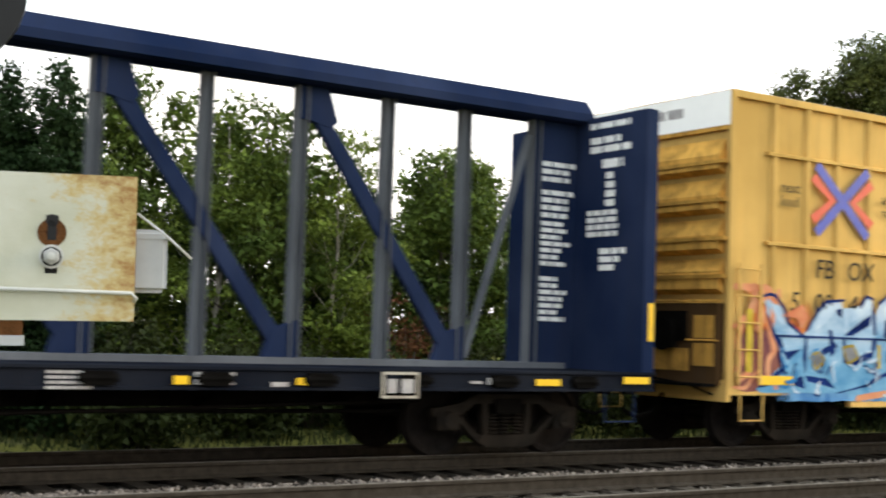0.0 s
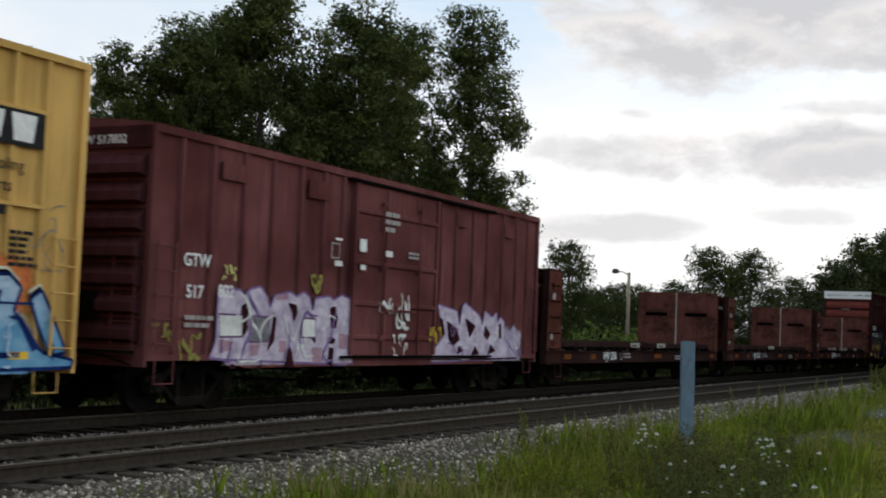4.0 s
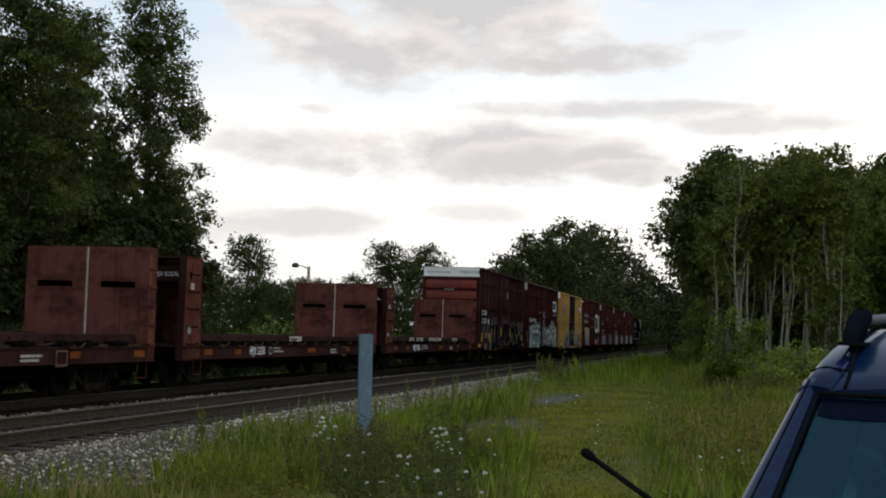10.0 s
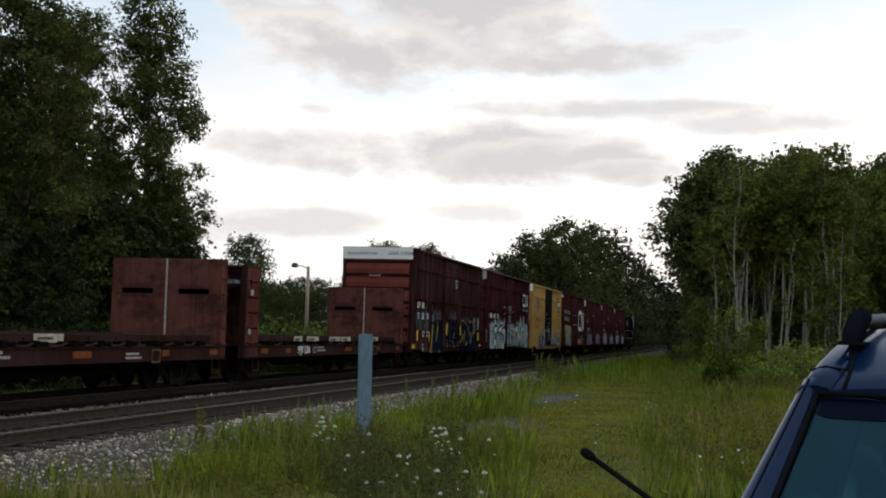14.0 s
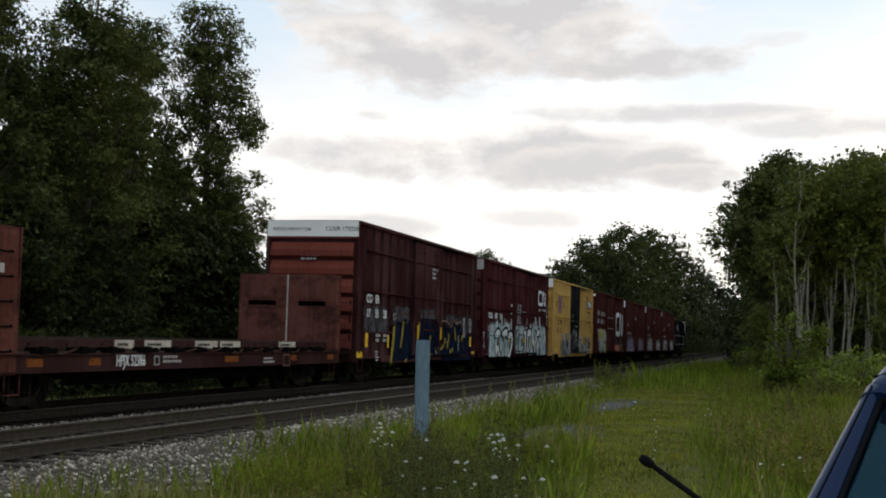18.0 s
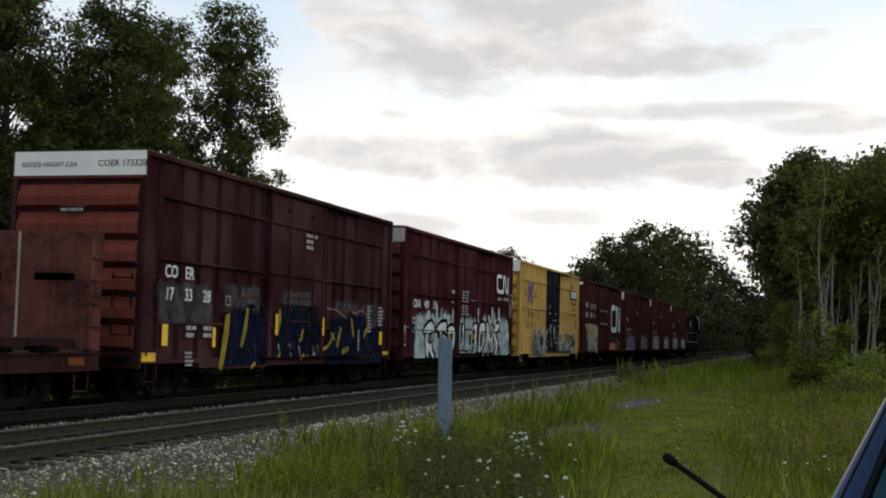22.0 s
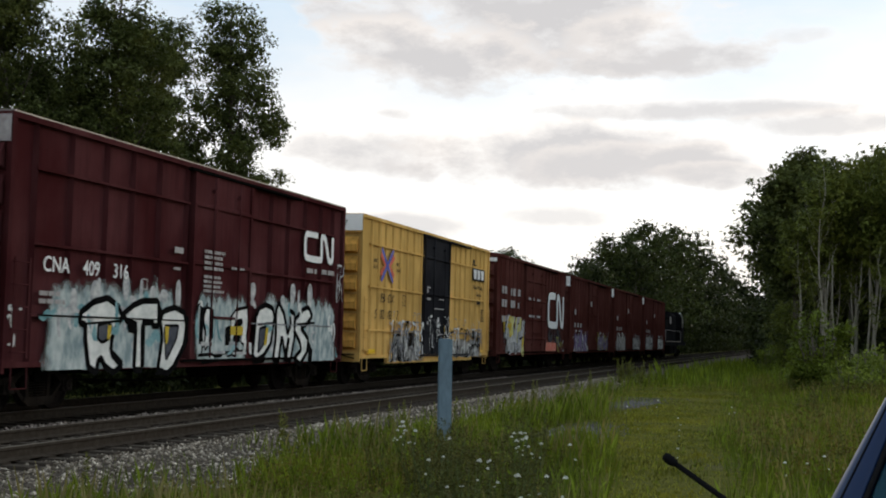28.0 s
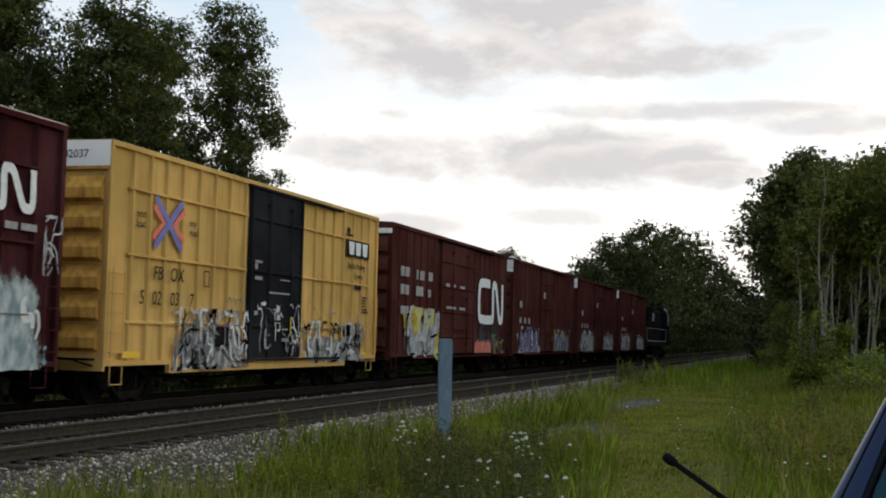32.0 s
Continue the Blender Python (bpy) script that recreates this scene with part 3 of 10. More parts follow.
def make_tracks():
    stone = stone_material("crushed_limestone", (0.150, 0.124, 0.096), (0.86, 0.77, 0.63))
    darkstone = stone_material("dusty_ballast", (0.105, 0.089, 0.074), (0.46, 0.40, 0.34))
    dullstone = stone_material("pinkish_grey_ballast", (0.105, 0.088, 0.076), (0.54, 0.46, 0.40))

    def bed_material(name, lo, hi, dust):
        def build(nt, b):
            v = coords(nt)
            vo = node(nt, "TexVoronoi", Vector=v, Scale=16.0).outputs
            n1 = node(nt, "TexNoise", Vector=v, Scale=0.6, Detail=5.0).outputs[0]
            c = blend(nt, vo[0], c4(lo), c4(hi))
            c = blend(nt, maths(nt, "MULTIPLY", n1, 0.4), c, c4(dust))
            setc(nt, b, "Base Color", c)
            setc(nt, b, "Roughness", 0.95)
            setc(nt, b, "Specular IOR Level", 0.0)
            bumped(nt, b, vo[0], 1.0, 0.05)
        return material(name, build)
    y0, y1 = -90.0, 420.0
    split = NEAR_TRACK - 1.9
    prof = [(FAR_TRACK - 3.6, GROUND - 0.3), (FAR_TRACK - 2.0, BALLAST_TOP - 0.02), (FAR_TRACK + 1.5, BALLAST_TOP - 0.02), (split, BALLAST_TOP - 0.06), (NEAR_TRACK - 1.6, BALLAST_TOP - 0.02),
            (NEAR_TRACK + 1.75, BALLAST_TOP - 0.02), (NEAR_TRACK + 4.6, GROUND - 0.12), (NEAR_TRACK + 4.6, GROUND - 0.4)]
    # the far bed's colour is darkened for the train's shadow
    for part_of, mat, label in ((prof[:4], bed_material("shaded_ballast_bed", (0.012, 0.010, 0.009), (0.05, 0.044, 0.038), (0.03, 0.026, 0.022)), "stone bed under the train's track, darkened for its shade"),
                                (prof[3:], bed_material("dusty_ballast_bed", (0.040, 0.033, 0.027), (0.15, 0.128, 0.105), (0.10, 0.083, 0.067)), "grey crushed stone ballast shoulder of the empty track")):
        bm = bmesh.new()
        rows = []
        y = y0
        while y <= y1:
            rows.append([bm.verts.new((x, y, z + (0.02 * noise2(x, y, 0.8) if z > GROUND else 0))) for x, z in part_of])
            y += 1.5 if -10 < y < 90 else 15.0
        for a, b in zip(rows, rows[1:]):
            for i in range(len(part_of) - 1):
                bm.faces.new((a[i], a[i + 1], b[i + 1], b[i]))
        tagged(part("ballast_bed", bm, mat), label, "ballast", kind="structure")
    # loose stones: open shoulder, between the rails and between the tracks
    rng = np.random.default_rng(5)

    def scatter(n, xa, xb, ya, yb, lift, smin, smax, power=1.6):
        t = rng.random(n) ** power
        c = np.stack([rng.uniform(xa, xb, n), ya + (yb - ya) * t, np.zeros(n)], 1)
        for q in c:
            x = q[0]
            z = BALLAST_TOP - 0.02
            if x > NEAR_TRACK + 1.75:
                z += (x - NEAR_TRACK - 1.75) / 2.85 * (GROUND - 0.12 - BALLAST_TOP + 0.02)
            q[2] = z + lift
        return c, rng.uniform(smin, smax, n)
    c, s = scatter(32000, NEAR_TRACK + 0.95, NEAR_TRACK + 4.9, 6, 62, 0.010, 0.012, 0.038)
    tagged(new("ballast_stones", stones_mesh("ballast_stones", c, s, stone, 8)), "loose pale grey broken stones on the ballast shoulder", "ballast", kind="stuff")
    c, s = scatter(11500, NEAR_TRACK - 2.6, NEAR_TRACK - 0.85, 3, 55, 0.014, 0.018, 0.042)
    tagged(new("ballast_stones", stones_mesh("middle_stones", c, s, dullstone, 10)), "dull pinkish stones between the two tracks", "ballast", kind="stuff")
    c, s = scatter(14000, NEAR_TRACK - 0.68, NEAR_TRACK + 0.68, 3, 50, 0.012, 0.016, 0.036)
    tagged(new("ballast_stones", stones_mesh("track_stones", c, s, darkstone, 9)), "dusty brown stones between the rails", "ballast", kind="stuff")

    rail_prof = [(-0.07, -0.17), (0.07, -0.17), (0.07, -0.155), (0.012, -0.135), (0.010, -0.045), (0.036, -0.035), (0.036, -0.006), (0.030, 0.0), (-0.030, 0.0), (-0.036, -0.006), (-0.036, -0.035), (-0.010, -0.045), (-0.012, -0.135), (-0.07, -0.155)]
    for centre, label in ((NEAR_TRACK, "empty railway track with brown rails on timber sleepers"), (FAR_TRACK, "railway track that carries the freight train")):
        track = tagged(new("railway_track"), label, "track", kind="structure")
        track.location = (centre, 0, 0)
        for side in (-1, 1):
            bm = bmesh.new()
            extrude_poly(bm, [(side * 0.7535 + a, b) for a, b in rail_prof], "y", y0, y1)
            r = part("rail", bm, M["rail" if centre == NEAR_TRACK else "shaded_rail"], track)
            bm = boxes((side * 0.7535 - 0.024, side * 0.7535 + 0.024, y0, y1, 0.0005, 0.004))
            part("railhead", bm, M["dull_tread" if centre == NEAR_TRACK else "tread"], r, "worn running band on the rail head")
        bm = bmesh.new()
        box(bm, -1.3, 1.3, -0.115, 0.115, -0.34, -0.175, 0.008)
        tie = made("tie", bm, M["tie" if centre == NEAR_TRACK else "shaded_tie"])
        bm = boxes((-0.16, 0.16, -0.09, 0.09, -0.175, -0.160))
        plate = made("tie_plate", bm, M["rail"])
        rnd = random.Random(4)
        y = -4.0
        count = 0
        while y < (95 if centre == NEAR_TRACK else 60):
            ob = part("tie", tie, None, track, at=pose(rnd.uniform(-0.05, 0.05), y, rnd.uniform(-0.008, 0.006), 0, 0, rnd.uniform(-1.2, 1.2)))
            if centre == NEAR_TRACK and 4 < y < 45:
                for side in (-1, 1):
                    part("tie_plate", plate, None, ob, at=(side * 0.7535, 0, 0.004))
            y += 0.52
            count += 1


make_ground()
make_tracks()


# ---- running gear ----
WHEEL_R = 0.457
AXLES = []        # (wheelset, its place along the truck): all of them roll


def gear_meshes():
    g = {}
    bm = bmesh.new()
    for s in (-1, 1):
        lathe(bm, [(0.09, s * 0.66), (WHEEL_R - 0.07, s * 0.665), (WHEEL_R + 0.028, s * 0.675), (WHEEL_R + 0.028, s * 0.70), (WHEEL_R, s * 0.715), (WHEEL_R - 0.004, s * 0.80), (WHEEL_R - 0.06, s * 0.80),
                   (WHEEL_R - 0.09, s * 0.765), (0.16, s * 0.755), (0.12, s * 0.80), (0.07, s * 0.82)], "x", 28)
    lathe(bm, [(0.08, -0.7), (0.075, 0.0), (0.08, 0.7)], "x", 12)
    for k in range(4):      # lightening marks that show the wheel turning
        a = k * math.pi / 2
        for s in (-1, 1):
            box(bm, s * 0.757 - 0.004, s * 0.757 + 0.012, math.cos(a) * 0.25 - 0.03, math.cos(a) * 0.25 + 0.03, math.sin(a) * 0.25 - 0.03, math.sin(a) * 0.25 + 0.03)
    g["wheelset"] = made("wheelset", bm, M["wheel"])
    # cast side frame: arched outline with two window openings built from bars
    bm = bmesh.new()
    x0, x1 = 0.93, 1.05
    extrude_poly(bm, [(-1.12, 0.50), (-1.12, 0.60), (-0.72, 0.66), (-0.45, 0.78), (0.45, 0.78), (0.72, 0.66), (1.12, 0.60), (1.12, 0.50), (0.72, 0.50), (0.50, 0.655), (-0.50, 0.655), (-0.72, 0.50)], "x", x0, x1)
    for s in (-1, 1):
        extrude_poly(bm, [(s * 0.72, 0.52), (s * 0.84, 0.55), (s * 0.42, 0.16), (s * 0.30, 0.16)], "x", x0, x1)
        extrude_poly(bm, [(s * 0.29, 0.66), (s * 0.38, 0.66), (s * 0.36, 0.24), (s * 0.27, 0.24)], "x", x0, x1)
        box(bm, x0 - 0.02, x1 + 0.03, s * 0.89 - 0.16, s * 0.89 + 0.16, 0.34, 0.56)
    extrude_poly(bm, [(-0.46, 0.20), (-0.34, 0.12), (0.34, 0.12), (0.46, 0.20), (0.42, 0.27), (-0.42, 0.27)], "x", x0 - 0.03, x1 + 0.03)
    g["side_frame"] = made("side_frame", bm, M["truck"])
    bm = bmesh.new()
    for y in (-0.19, 0.0, 0.19):
        for i in range(6):
            lathe(bm, [(0.045, 0.275 + i * 0.045), (0.075, 0.287 + i * 0.045), (0.075, 0.30 + i * 0.045), (0.045, 0.312 + i * 0.045)], "z", 10, (0.99, y, 0))
    g["spring_nest"] = made("spring_nest", bm, M["truck"])
    bm = bmesh.new()
    lathe(bm, [(0.11, 1.02), (0.11, 1.11), (0.085, 1.125), (0.04, 1.125), (0.035, 1.14)], "x", 14)
    g["bearing_cap"] = made("bearing_cap", bm, M["truck"])
    bm = boxes((-1.1, 1.1, -0.2, 0.2, 0.54, 0.72), (-0.28, 0.28, -0.28, 0.28, 0.72, 0.80))
    for s in (-1, 1):
        box(bm, -0.75, 0.75, s * 0.36 - 0.04, s * 0.36 + 0.04, 0.36, 0.46)
    g["bolster"] = made("bolster", bm, M["underframe"])
    bm = boxes((-0.09, 0.09, -0.75, 0.0, 0.80, 0.96), (-0.16, 0.16, 0.0, 0.08, 0.74, 1.02))
    extrude_poly(bm, [(-0.13, -0.75), (0.05, -0.80), (0.15, -0.92), (0.10, -0.98), (-0.02, -0.90), (-0.13, -0.95)], "z", 0.72, 1.02)
    g["coupler"] = made("coupler", bm, M["underframe"])
    bm = bmesh.new()
    tube(bm, [(0.25, 0.0, 0.75), (0.30, -0.28, 0.48), (0.28, -0.55, 0.42), (0.20, -0.72, 0.52)], 0.03, 8)
    g["air_hose"] = made("air_hose", bm, M["underframe"])
    return g


GEAR = gear_meshes()


def add_truck(car, y):
    t = part("truck", GEAR["bolster"], None, car, "dusty cast steel freight truck with coil springs", at=(0, y, 0))
    for s in (1, -1):
        turn = Matrix.Identity(4) if s == 1 else Matrix.Rotation(math.pi, 4, "Z")
        part("side_frame", GEAR["side_frame"], None, t, at=turn)
        tagged(part("spring_nest", GEAR["spring_nest"], None, t, at=turn), kind="stuff")
        for a in (-0.89, 0.89):
            part("bearing_cap", GEAR["bearing_cap"], None, t, at=Matrix.Translation((0, a, WHEEL_R)) @ turn)
    for a in (-0.89, 0.89):
        AXLES.append(part("wheelset", GEAR["wheelset"], None, t, at=(0, a, WHEEL_R)))
    return t


def add_couplers(car, half):
    part("coupler", GEAR["coupler"], None, car, at=(0, -half, 0))
    part("coupler", GEAR["coupler"], None, car, at=Matrix.Translation((0, half, 0)) @ Matrix.Rotation(math.pi, 4, "Z"))
    part("air_hose", GEAR["air_hose"], None, car, at=(0, -half, 0))
    part("air_hose", GEAR["air_hose"], None, car, at=Matrix.Translation((0, half, 0)) @ Matrix.Rotation(math.pi, 4, "Z"))


def add_ladder(car, mat, y, z0, z1, width, rungs, x=HALF, facing="x", name="ladder"):
    """Grab irons or a ladder that stand off a side (facing x) or an end (facing y)."""
    bm = bmesh.new()
    for i in range(rungs):
        z = z0 + (z1 - z0) * (i / max(1, rungs - 1))
        p = [(0, 0), (0.06, 0), (0.06, width), (0, width)]
        if facing == "x":
            tube(bm, [(x + a, y + b, z) for a, b in p], 0.011, 6)
        else:
            tube(bm, [(x + b, y - a, z) for a, b in p], 0.011, 6)
    for b in (0, width):
        if facing == "x":
            box(bm, x + 0.052, x + 0.066, y + b - 0.025, y + b + 0.025, z0 - 0.1, z1 + 0.08)
        else:
            box(bm, x + b - 0.025, x + b + 0.025, y - 0.066, y - 0.052, z0 - 0.1, z1 + 0.08)
    return part(name, bm, mat, car)


# ---- box cars ----
CARS = []         # (thing, middle of the car along the train)


def rib_mesh(mat, z0, z1, w, d, name="side_rib"):
    bm = bmesh.new()
    extrude_poly(bm, [(-w / 2, 0), (-w / 2 + d * 0.6, d), (w / 2 - d * 0.6, d), (w / 2, 0)], "z", z0, z1)
    for v in bm.verts:
        v.co = Vector((v.co.y, v.co.x, v.co.z))
    return made(name, bm, mat)


def box_car(label, paint, u0, u1, top, sill, door, ribs, belts, door_paint=None, end_ribs=6, band=None, ribwidth=0.10, low_sill=0.62, door_rows=(4.2, 2.95, 1.65), roof=None, peak=0.09, truck_in=1.78, end_paint=None, end_depth=0.07, inset=0.05):
    """A steel box car. ribs and door are measured from its end at u0; belts are heights of the raised horizontal members."""
    car = tagged(new("box_car"), label, "freight car", group="freight train")
    L = u1 - u0
    h = L / 2
    door_paint = door_paint or paint
    end_paint = end_paint or paint
    # side walls, floor, ends in one shell; the sides lie a little inside the ribs
    s = HALF - inset
    bm = bmesh.new()
    box(bm, -s, s, -h + 0.06, h - 0.06, sill + 0.02, top - 0.02)
    part("body", bm, paint, car)
    # roof with a shallow ridge, seams and eaves
    bm = bmesh.new()
    eave, seam = (0.03, 0.03) if peak > 0.05 else (0.006, 0.010)
    rp = [(-HALF, top - 0.02), (-HALF, top + eave), (-HALF * 0.6, top + peak * 0.62), (0, top + peak), (HALF * 0.6, top + peak * 0.62), (HALF, top + eave), (HALF, top - 0.02)]
    extrude_poly(bm, rp, "y", -h + 0.02, h - 0.02)
    n = 14
    for i in range(1, n):
        y = -h + 0.05 + (L - 0.1) * i / n
        extrude_poly(bm, [(-HALF - 0.005, top + 0.02), (-HALF * 0.6, top + peak * 0.62 + seam), (0, top + peak + seam), (HALF * 0.6, top + peak * 0.62 + seam), (HALF + 0.005, top + 0.02)], "y", y - 0.03, y + 0.03)
    part("roof", bm, roof or M["roof"], car)
    for sx in (1, -1):
        turn = Matrix.Identity(4) if sx == 1 else Matrix.Rotation(math.pi, 4, "Z")
        d0, d1 = door[0] - h, door[1] - h
        rm = rib_mesh(paint, sill + 0.02, top - 0.03, ribwidth, inset)
        for r in ribs:
            part("side_rib", rm, None, car, at=turn @ Matrix.Translation((s, (r - h), 0)))
        for a in (-h, h - 0.12):
            part("corner_post", boxes((s, HALF + 0.004, a, a + 0.12, sill, top)), paint, car, at=turn)
        bm = boxes((s, HALF + 0.012, -h, h, top - 0.10, top - 0.002))
        part("eave_rail", bm, paint, car, at=turn)
        for b in belts:
            for a0, a1 in ((-h + 0.75, d0 - 0.1), (d1 + 0.1, h - 0.75)):
                bm = bmesh.new()
                extrude_poly(bm, [(s, b - 0.035), (HALF + (0.0 if b < 1.8 else 0.012), b - 0.03), (HALF + (0.0 if b < 1.8 else 0.012), b + 0.012), (s, b + 0.035)], "y", a0, a1)
                part("belt_rail", bm, paint, car, at=turn)
        # side sill, deeper between the trucks
        bm = boxes((s - 0.06, HALF, -h, h, sill - 0.005, sill + 0.09), (s - 0.04, HALF - 0.006, -h + 2.6, h - 2.6, low_sill, sill))
        part("side_sill", bm, paint, car, at=turn)
        # sliding door
        bm = boxes((s + 0.005, HALF + 0.03, d0, d1, sill + 0.08, top - 0.16))
        dr = part("door", bm, door_paint, car, "sliding plug door with bars", at=turn)
        bm = bmesh.new()
        for z in door_rows:
            extrude_poly(bm, [(HALF + 0.03, z - 0.06), (HALF + 0.075, z - 0.03), (HALF + 0.075, z + 0.03), (HALF + 0.03, z + 0.06)], "y", d0 + 0.03, d1 - 0.03)
        for y in (d0 + 0.05, d1 - 0.05, d0 + (d1 - d0) * 0.36):
            box(bm, HALF + 0.03, HALF + 0.07, y - 0.05, y + 0.05, sill + 0.09, top - 0.17)
        part("door_frame", bm, door_paint, dr)
        bm = bmesh.new()
        for f in (0.3, 0.74):
            y = d0 + (d1 - d0) * f
            tube(bm, [(HALF + 0.10, y, sill + 0.1), (HALF + 0.10, y, top - 0.2)], 0.018, 6)
            for z in (sill + 0.4, (sill + top) / 2, top - 0.5):
                box(bm, HALF + 0.03, HALF + 0.12, y - 0.03, y + 0.03, z - 0.04, z + 0.04)
        box(bm, HALF + 0.06, HALF + 0.12, d0 + (d1 - d0) * 0.35, d0 + (d1 - d0) * 0.7, sill + 0.95, sill + 1.0)
        part("lock_rod", bm, door_paint, dr)
        tm = door_paint if door_paint is M["blackdoor"] else M["underframe"]
        part("door_track", boxes((HALF - 0.02, HALF + 0.10, d0 - 0.3, d1 + 2.9, sill + 0.02, sill + 0.07)), tm, car, at=turn)
        part("door_track", boxes((HALF - 0.02, HALF + 0.09, d0 - 0.2, d1 + 2.9, top - 0.16, top - 0.10)), tm, car, at=turn)
        # steps under the corners
        for y in (-h + 0.28, h - 0.75):
            bm = bmesh.new()
            tube(bm, [(HALF - 0.02, y, sill), (HALF - 0.02, y, sill - 0.36), (HALF - 0.02, y + 0.45, sill - 0.36), (HALF - 0.02, y + 0.45, sill)], 0.014, 6)
            part("step", bm, paint, car, at=turn)
        add_ladder(car, paint, -h + 0.16, sill + 0.25, sill + 1.75, 0.42, 5, name="grab_ladder").matrix_basis = turn
        add_ladder(car, paint, h - 0.55, sill + 0.25, sill + 1.75, 0.42, 5, name="grab_ladder").matrix_basis = turn
    # ends with pressed horizontal corrugations
    for e in (1, -1):
        turn = Matrix.Identity(4) if e == 1 else Matrix.Rotation(math.pi, 4, "Z")
        z0, z1 = sill + 0.25, top - (0.62 if band else 0.38)
        step = (z1 - z0) / end_ribs
        bm = bmesh.new()
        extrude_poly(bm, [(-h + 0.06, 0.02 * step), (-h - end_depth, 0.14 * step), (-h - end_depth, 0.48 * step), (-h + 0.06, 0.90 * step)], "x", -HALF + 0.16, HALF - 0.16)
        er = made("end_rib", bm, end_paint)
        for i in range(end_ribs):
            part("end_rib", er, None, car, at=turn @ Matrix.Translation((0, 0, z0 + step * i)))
        bm = bmesh.new()
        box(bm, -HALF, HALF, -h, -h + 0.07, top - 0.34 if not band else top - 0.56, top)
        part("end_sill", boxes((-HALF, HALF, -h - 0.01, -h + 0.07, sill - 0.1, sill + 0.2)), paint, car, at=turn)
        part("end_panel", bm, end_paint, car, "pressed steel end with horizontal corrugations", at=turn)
        if band:
            part("end_band", boxes((-HALF + 0.02, HALF - 0.02, -h - 0.006, -h, top - 0.50, top - 0.01)), M["white"], car, "white painted excess height band", at=turn)
        if paint is not M["yellow"]:
            add_ladder(car, paint, -h, sill + 0.2, sill + 1.7, 0.42, 5, x=HALF - 0.62, facing="y", name="end_ladder").matrix_basis = turn
    # brake platform, wheel box and cut lever on the end that faces back along the line
    part("brake_platform", boxes((-1.25, 1.38, -h - 0.34, -h - 0.06, sill + 0.10, sill + 0.14)), M["underframe"], car)
    box_part = part("brake_box", boxes((0.30, 0.62, -h - 0.22, -h - 0.05, sill + 0.62, sill + 1.02)), M["underframe"], car)
    bm = bmesh.new()
    lathe(bm, [(0.20, -0.012), (0.24, -0.012), (0.24, 0.012), (0.20, 0.012)], "y", 18, (0.46, -h - 0.25, sill + 0.82))
    part("brake_wheel", bm, M["underframe"], box_part)
    bm = bmesh.new()
    tube(bm, [(0.1, -h - 0.12, 0.98), (0.9, -h - 0.16, 0.92), (1.4, -h - 0.16, 0.80)], 0.016, 6)
    part("cut_lever", bm, M["underframe"], car)
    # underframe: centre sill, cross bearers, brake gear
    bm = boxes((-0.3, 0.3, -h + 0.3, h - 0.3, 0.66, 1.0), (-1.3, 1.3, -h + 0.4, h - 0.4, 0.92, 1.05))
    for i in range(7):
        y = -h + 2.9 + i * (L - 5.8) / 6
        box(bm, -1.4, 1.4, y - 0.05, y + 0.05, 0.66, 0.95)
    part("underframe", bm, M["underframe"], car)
    bm = bmesh.new()
    lathe(bm, [(0.02, -0.62), (0.19, -0.6), (0.2, 0.0), (0.19, 0.35), (0.02, 0.38)], "y", 14, (0.65, 1.2, 0.62))
    tube(bm, [(0.55, -h + 2.4, 0.55), (0.6, -1.5, 0.42), (0.55, h - 2.4, 0.55)], 0.025, 6)
    part("brake_gear", bm, M["underframe"], car)
    for e in (-1, 1):
        add_truck(car, e * (h - truck_in))
    add_couplers(car, h)
    CARS.append((car, (u0 + u1) / 2))
    return car, h


FB_RIBS = [0.91, 1.6, 2.26, 2.97, 3.74, 4.5, 5.24, 6.08, 9.64, 10.5, 11.15, 11.89, 12.65, 13.45, 14.19, 14.78]
FB_BELTS = (4.23, 2.95, 1.64)
fb1, fbh = box_car("yellow high-cube box car with a black door and blue graffiti", M["yellow"], 0.0, 15.56, 5.06, 0.80, (6.3, 9.42), FB_RIBS, FB_BELTS, M["blackdoor"], ribwidth=0.14, inset=0.06, band=True, peak=0.012, roof=M["pale_roof"], end_paint=M["yellowend"])
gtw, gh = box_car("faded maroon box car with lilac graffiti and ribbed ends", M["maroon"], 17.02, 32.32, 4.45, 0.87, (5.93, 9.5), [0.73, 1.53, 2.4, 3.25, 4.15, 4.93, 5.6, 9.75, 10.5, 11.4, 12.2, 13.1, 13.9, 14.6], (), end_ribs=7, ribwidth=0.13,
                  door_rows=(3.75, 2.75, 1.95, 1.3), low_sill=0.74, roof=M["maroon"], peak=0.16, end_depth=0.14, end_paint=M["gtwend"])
coer, ch = box_car("dark brown high-cube box car with navy and yellow graffiti", M["brown"], 89.65, 105.24, 5.06, 0.82, (6.05, 9.7), [0.74, 1.58, 2.48, 3.4, 4.35, 5.16, 5.8, 10.0, 10.7, 11.4, 12.4, 13.9, 14.7], (4.22, 2.95, 1.66), band=True, roof=M["roof"], low_sill=0.70, peak=0.012, end_paint=M["endred"], inset=0.09)
cna, nh = box_car("wine red high-cube box car with white and teal graffiti", M["wine"], 106.6, 122.36, 5.05, 0.82, (6.45, 9.4), [0.76, 1.87, 3.06, 4.03, 5.1, 6.28, 9.55, 10.7, 11.77, 12.9, 14.0, 14.9], (4.2, 2.92, 1.7), band=None, low_sill=0.73, inset=0.085)
